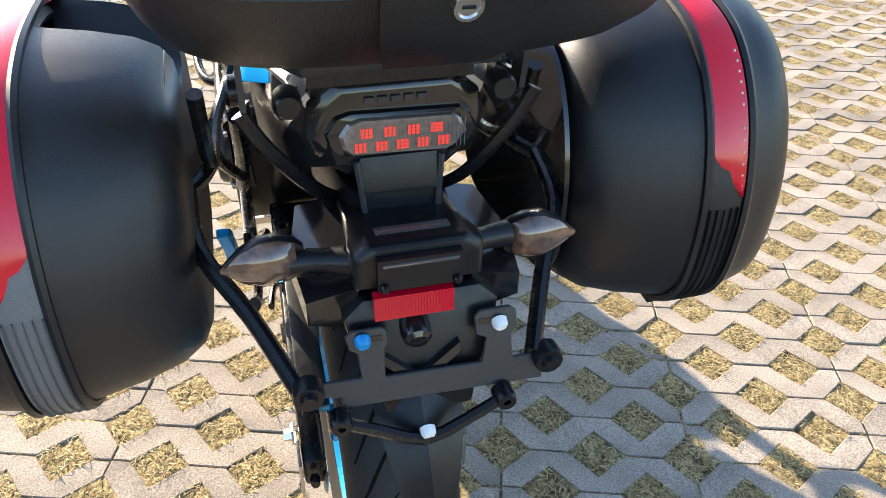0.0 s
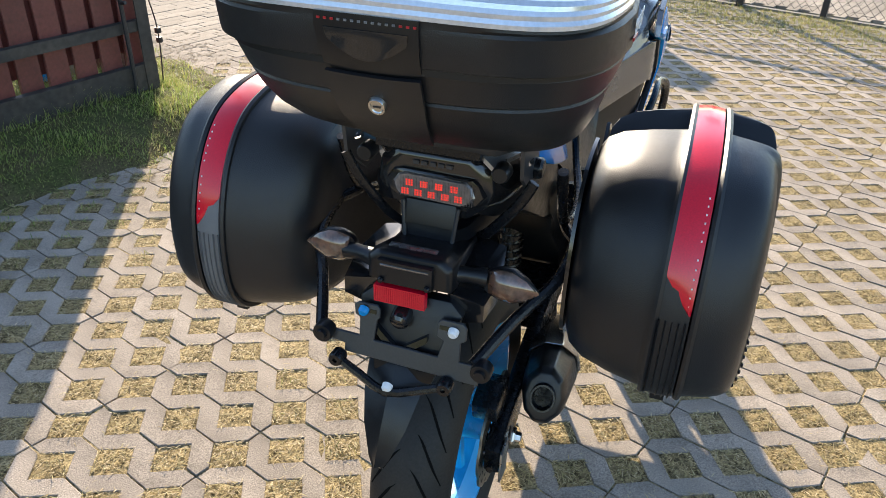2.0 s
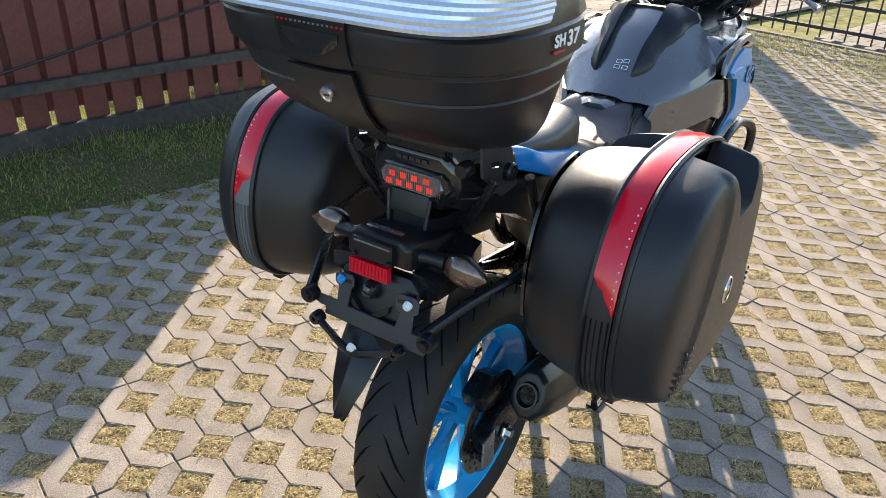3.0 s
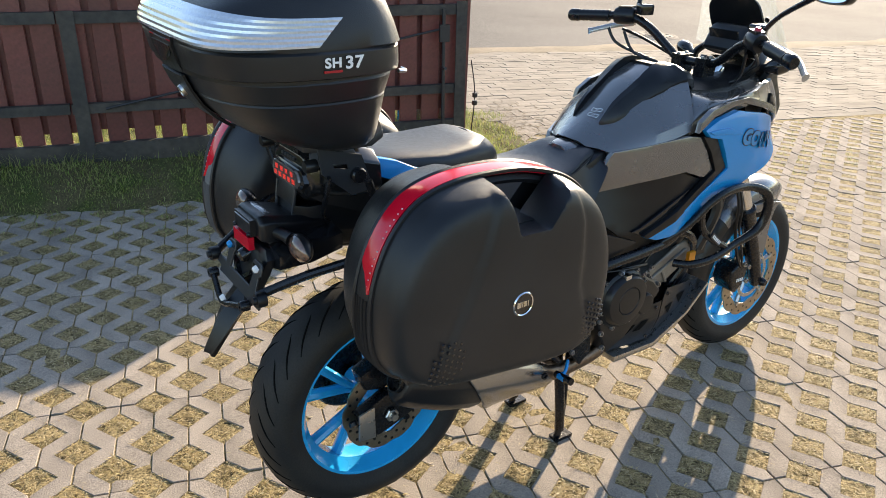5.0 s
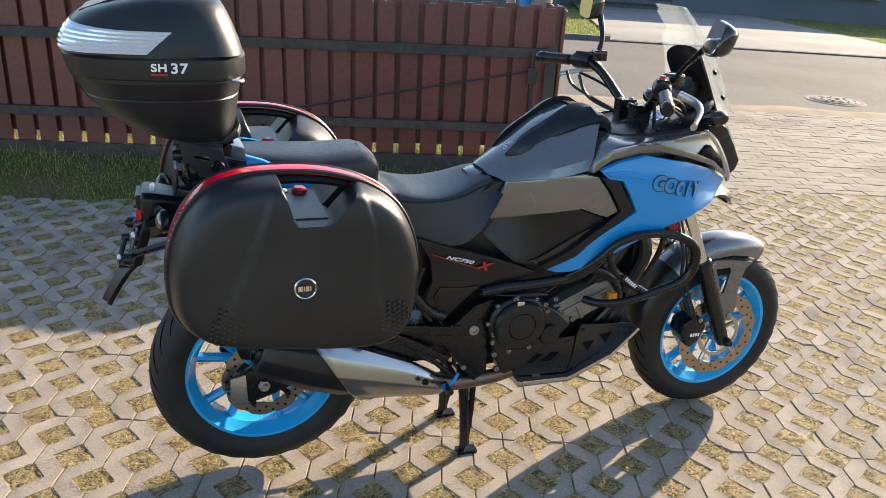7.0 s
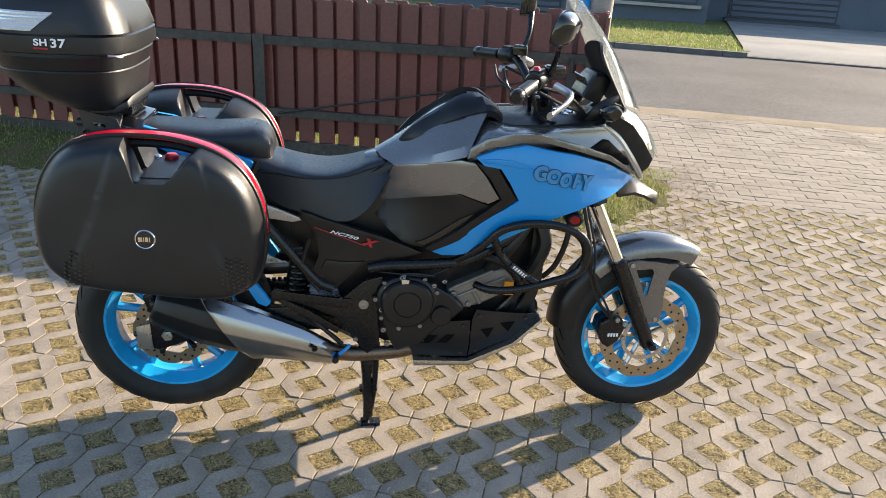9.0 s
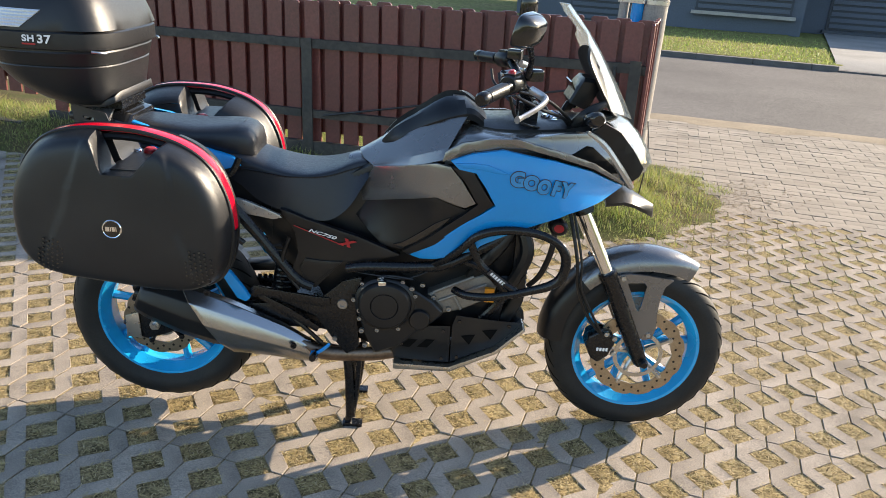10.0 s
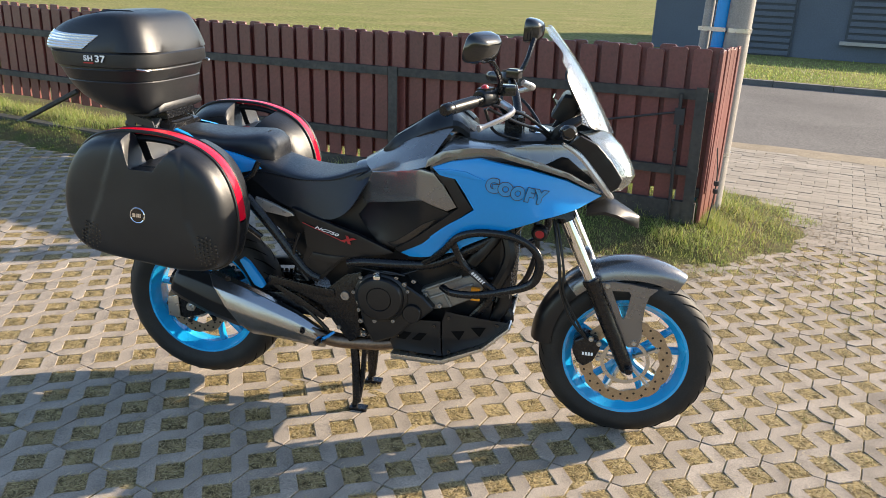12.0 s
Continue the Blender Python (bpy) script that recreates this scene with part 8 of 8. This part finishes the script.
d = np.array([edge_distance(a, c) for a, c in zip(s, n)])
tuft = patch_noise(s, n, 3.5)
keep = (d + 0.22 * tuft + rng.uniform(-0.10, 0.06, m) > 0.0) & (rng.uniform(-0.7, 0.5, m) < tuft + 0.15)
s, n, d, tuft = s[keep], n[keep], d[keep], tuft[keep]
z = np.array([max(-0.004, bank_height(a, c)) for a, c in zip(s, n)]) - 0.004
size = rng.uniform(0.02, 0.075, len(s)) * (1 + 1.6 * np.clip(tuft, 0, 1)) * np.clip(0.45 + d * 1.2, 0.4, 1.2) * np.where((s < 1.15) & (n < 2.8), 0.6, 1.15)
dry = rng.uniform(0, 1, len(s)) < 0.34 + 0.45 * patch_noise(s, n, 1.3)
for name, mat, pick, label in (("long_grass", GREEN, ~dry, "green uneven grass on the bank by the fence"), ("dry_grass", MIXED, dry, "dry grass among the green on the bank")):
    v, f = blades(s[pick], n[pick], z[pick], size[pick], rng.uniform(0.0018, 0.004, pick.sum()), rng.uniform(25, 85, pick.sum()), rng)
    sheet_of(name, v, f, mat, label, "grass")
# crumbs of sandy soil spread over the pavers beside the patch
crumb_v, crumb_f = [], []
for s0, n0, r, m in ((2.02, 3.45, 0.30, 1500), (2.25, 3.95, 0.26, 900), (1.90, 2.75, 0.26, 1100), (1.4, 2.25, 0.20, 700), (0.75, 2.20, 0.18, 500)):
    for a, c, q in zip(rng.normal(s0, r * 0.6, m), rng.normal(n0, r * 0.7, m), rng.gamma(1.6, 0.0028, m)):
        k = len(crumb_v)
        h = rng.uniform(0, 6.28)
        crumb_v += [(a + q * math.cos(h + d), c + q * math.sin(h + d), 0.0005) for d in (0, 1.7, 3.3, 4.8)] + [(a + q * 0.2, c, 0.0005 + q * 0.22)]
        crumb_f += [(k + d, k + (d + 1) % 4, k + 4) for d in range(4)]
sheet_of("soil_crumbs", np.array(crumb_v), crumb_f, SAND, "sandy soil crumbs spread beside the grass patch", "soil")
# thin dry growth at the foot of the railing
m = 26000
s, n = rng.normal(6.0, 0.34, m), rng.uniform(-5, 3.2, m)
ok = (patch_noise(s, n, 1.8) + rng.uniform(-0.5, 0.5, m) > -0.25) & (s < 6.42)
v, f = blades(s[ok], n[ok], np.full(ok.sum(), -0.004), rng.uniform(0.02, 0.08, ok.sum()), rng.uniform(0.002, 0.005, ok.sum()), rng.uniform(20, 80, ok.sum()), rng)
sheet_of("weeds", v, f, MIXED, "dry weeds at the foot of the railing", "weeds")
# sunlit grass across the street
m = 60000
s, n = rng.uniform(-14, 26, m), FAR_N + 0.2 + np.abs(rng.normal(0, 2.6, m))
ok = ~((s > 4.4 + 0.13 * (n - FAR_N)) & (s < 11.2)) & (n < HOUSE_N - 0.3)
v, f = blades(s[ok], n[ok], np.full(ok.sum(), 0.07), rng.uniform(0.03, 0.09, ok.sum()), rng.uniform(0.007, 0.016, ok.sum()), rng.uniform(20, 80, ok.sum()), rng)
sheet_of("verge_grass", v, f, GREEN, "short green grass on the verge across the street", "grass")

# ---------------------------------------------------------------- eco paving: zigzag concrete units round grass squares
def paver_outline(joint=0.0046):
    p, q, a, c, j = P_LEN, Q_LEN, HALF_A, HALF_B, joint / 2
    low = [(j, c + j), (a + j, j), (p - a - j, j), (p, c + j), (p + a + j, j), (2 * p - a - j, j), (2 * p - j, c + j)]
    h = p / 2
    top = [(2 * p - j, q - j), (3 * h + a + j, q - j), (3 * h, q - c - j), (3 * h - a - j, q - j), (h + a + j, q - j), (h, q - c - j), (h - a - j, q - j), (j, q - j)]
    return low + top


def paver_mesh(b, m, seed=0):
    """One unit: its flat top, a worn chamfer and short sides."""
    o = paver_outline()
    cx, cy = P_LEN, Q_LEN / 2
    rng = random.Random(seed)
    tilt = (rng.uniform(-0.006, 0.006), rng.uniform(-0.012, 0.012), rng.uniform(-0.0022, 0.0022))
    n = len(o)

    def inset(i, d):
        (x0, y0), (x1, y1), (x2, y2) = o[i - 1], o[i], o[(i + 1) % n]
        e0, e1 = Vector((x1 - x0, y1 - y0)).normalized(), Vector((x2 - x1, y2 - y1)).normalized()
        k = Vector((-e0.y - e1.y, e0.x + e1.x))
        k = k / max(0.5, k.length_squared / 2)
        return x1 + k.x * d, y1 + k.y * d

    rings = []
    for d, z in ((0.0, -0.03), (0.0, -0.0016), (0.0016, 0.0)):
        ring = []
        for i in range(n):
            x, y = inset(i, d)
            ring.append(b.verts.new(m @ Vector((x, y, z + tilt[2] + (x - cx) * tilt[0] + (y - cy) * tilt[1]))))
        rings.append(ring)
    for p, q in zip(rings, rings[1:]):
        for i in range(n):
            b.faces.new((p[i], p[(i + 1) % n], q[(i + 1) % n], q[i]))
    # the top in quads between the lower and the upper edge
    t = rings[2]
    b.faces.new(t)


# rows run along the street frame's y
ROW = Matrix(((0, -1, 0, LAT[0]), (1, 0, 0, LAT[1]), (0, 0, 1, 0), (0, 0, 0, 1)))
units = []
for k in range(-58, 66):
    for i in range(-18, 12):
        shift = 0.0 if k % 2 == 0 else P_LEN / 2
        u0 = i * 2 * P_LEN
        v0 = k * Q_LEN
        flip = k % 2
        c = ROW @ Vector((u0 + P_LEN, v0 + Q_LEN / 2, 0))
        a, d = to_street(c.x, c.y)
        if not (-7.2 < a < 6.35 and -6.2 < d < EDGE_N - 0.12):
            continue
        units.append((k, i, c))
near = sorted(units, key=lambda q: (q[2] - Vector((0.35, -0.1, 0))).length)[:300]
near_keys = {(k, i) for k, i, _ in near}
meshes = []
for v in range(6):
    b = bmesh.new()
    paver_mesh(b, Matrix.Translation((-P_LEN, -Q_LEN / 2, 0)), v)
    meshes.append(mesh_of(b, "paver", CONCRETE, False))
paving = tagged(new("eco_paving"), "pale grey zigzag concrete grass pavers laid on the yard", "paving", kind="structure")
paving.matrix_world = PAVE


def unit_pose(k, i):
    # every second row is the same unit turned half round
    c = Matrix.Translation((i * 2 * P_LEN + P_LEN, k * Q_LEN + Q_LEN / 2, 0))
    return ROW @ c @ (pose(0, 0, 0, 0, 0, 180) if k % 2 else Matrix())


far = bmesh.new()
for k, i, c in units:
    if (k, i) in near_keys:
        ob = new("paver", meshes[(k * 7 + i * 3) % 6])
        ob.parent = paving
        ob.matrix_basis = unit_pose(k, i)
    else:
        paver_mesh(far, unit_pose(k, i) @ Matrix.Translation((-P_LEN, -Q_LEN / 2, 0)), k * 100 + i)
ob = part("far_pavers", far, CONCRETE_FAR, paving, smooth=False)
ob["kind"] = "stuff"

# ---------------------------------------------------------------- rectangular block paving of the drive
def block_mesh(b, s, n, z, tx, ty):
    """One block with a chamfered top."""
    l, w, c = 0.0990, 0.0493, 0.0016
    rings = [[b.verts.new((s + x, n + y, z + h + x * tx + y * ty)) for x, y in ((-l + d, -w + d), (l - d, -w + d), (l - d, w - d), (-l + d, w - d))] for d, h in ((0, -0.03), (0, -c), (c, 0))]
    for p, q in zip(rings, rings[1:]):
        for i in range(4):
            b.faces.new((p[i], p[(i + 1) % 4], q[(i + 1) % 4], q[i]))
    b.faces.new(rings[2])


drive = tagged(new("block_paving"), "pale worn rectangular concrete blocks of the drive", "paving", kind="structure")
drive.matrix_world = STREET
rng_b = random.Random(5)
spots = []
for r in range(37):
    n = EDGE_N + 0.05 + r * 0.1010
    if n > ROAD_N - 0.08:
        break
    for i in range(-20, 62):
        s = i * 0.2005 + (0.1 if r % 2 else 0) + rng_b.uniform(-0.002, 0.002)
        if inside((s, n), PATCH) and edge_distance(s, n) > 0.12:
            continue
        if n < 4.75 and s < 1.0:
            continue
        spots.append((s, n, rng_b.uniform(-0.003, 0.002), rng_b.uniform(-0.012, 0.012), rng_b.uniform(-0.015, 0.015)))
near_spots = sorted(spots, key=lambda q: math.hypot(q[0] - 2.3, q[1] - 3.7))[:300]
close = {(q[0], q[1]) for q in near_spots}
block_meshes = []
for v in range(8):
    b = bmesh.new()
    block_mesh(b, 0, 0, 0, rng_b.uniform(-0.014, 0.014), rng_b.uniform(-0.018, 0.018))
    block_meshes.append(mesh_of(b, "block", BLOCK, False))
far = bmesh.new()
for q in spots:
    if (q[0], q[1]) in close:
        ob = new("block", block_meshes[rng_b.randrange(8)])
        ob.parent = drive
        ob.matrix_basis = Matrix.Translation(q[:3]) @ pose(0, 0, 0, 0, 0, rng_b.uniform(-0.5, 0.5))
    else:
        block_mesh(far, *q)
for r in range(70):
    for i in range(26):
        block_mesh(far, 6.70 + i * 0.2005 + (0.1 if r % 2 else 0), -4.6 + r * 0.101, rng_b.uniform(-0.003, 0.002), 0, 0)
ob = part("far_blocks", far, BLOCK_FAR, drive, smooth=False)
ob["kind"] = "stuff"
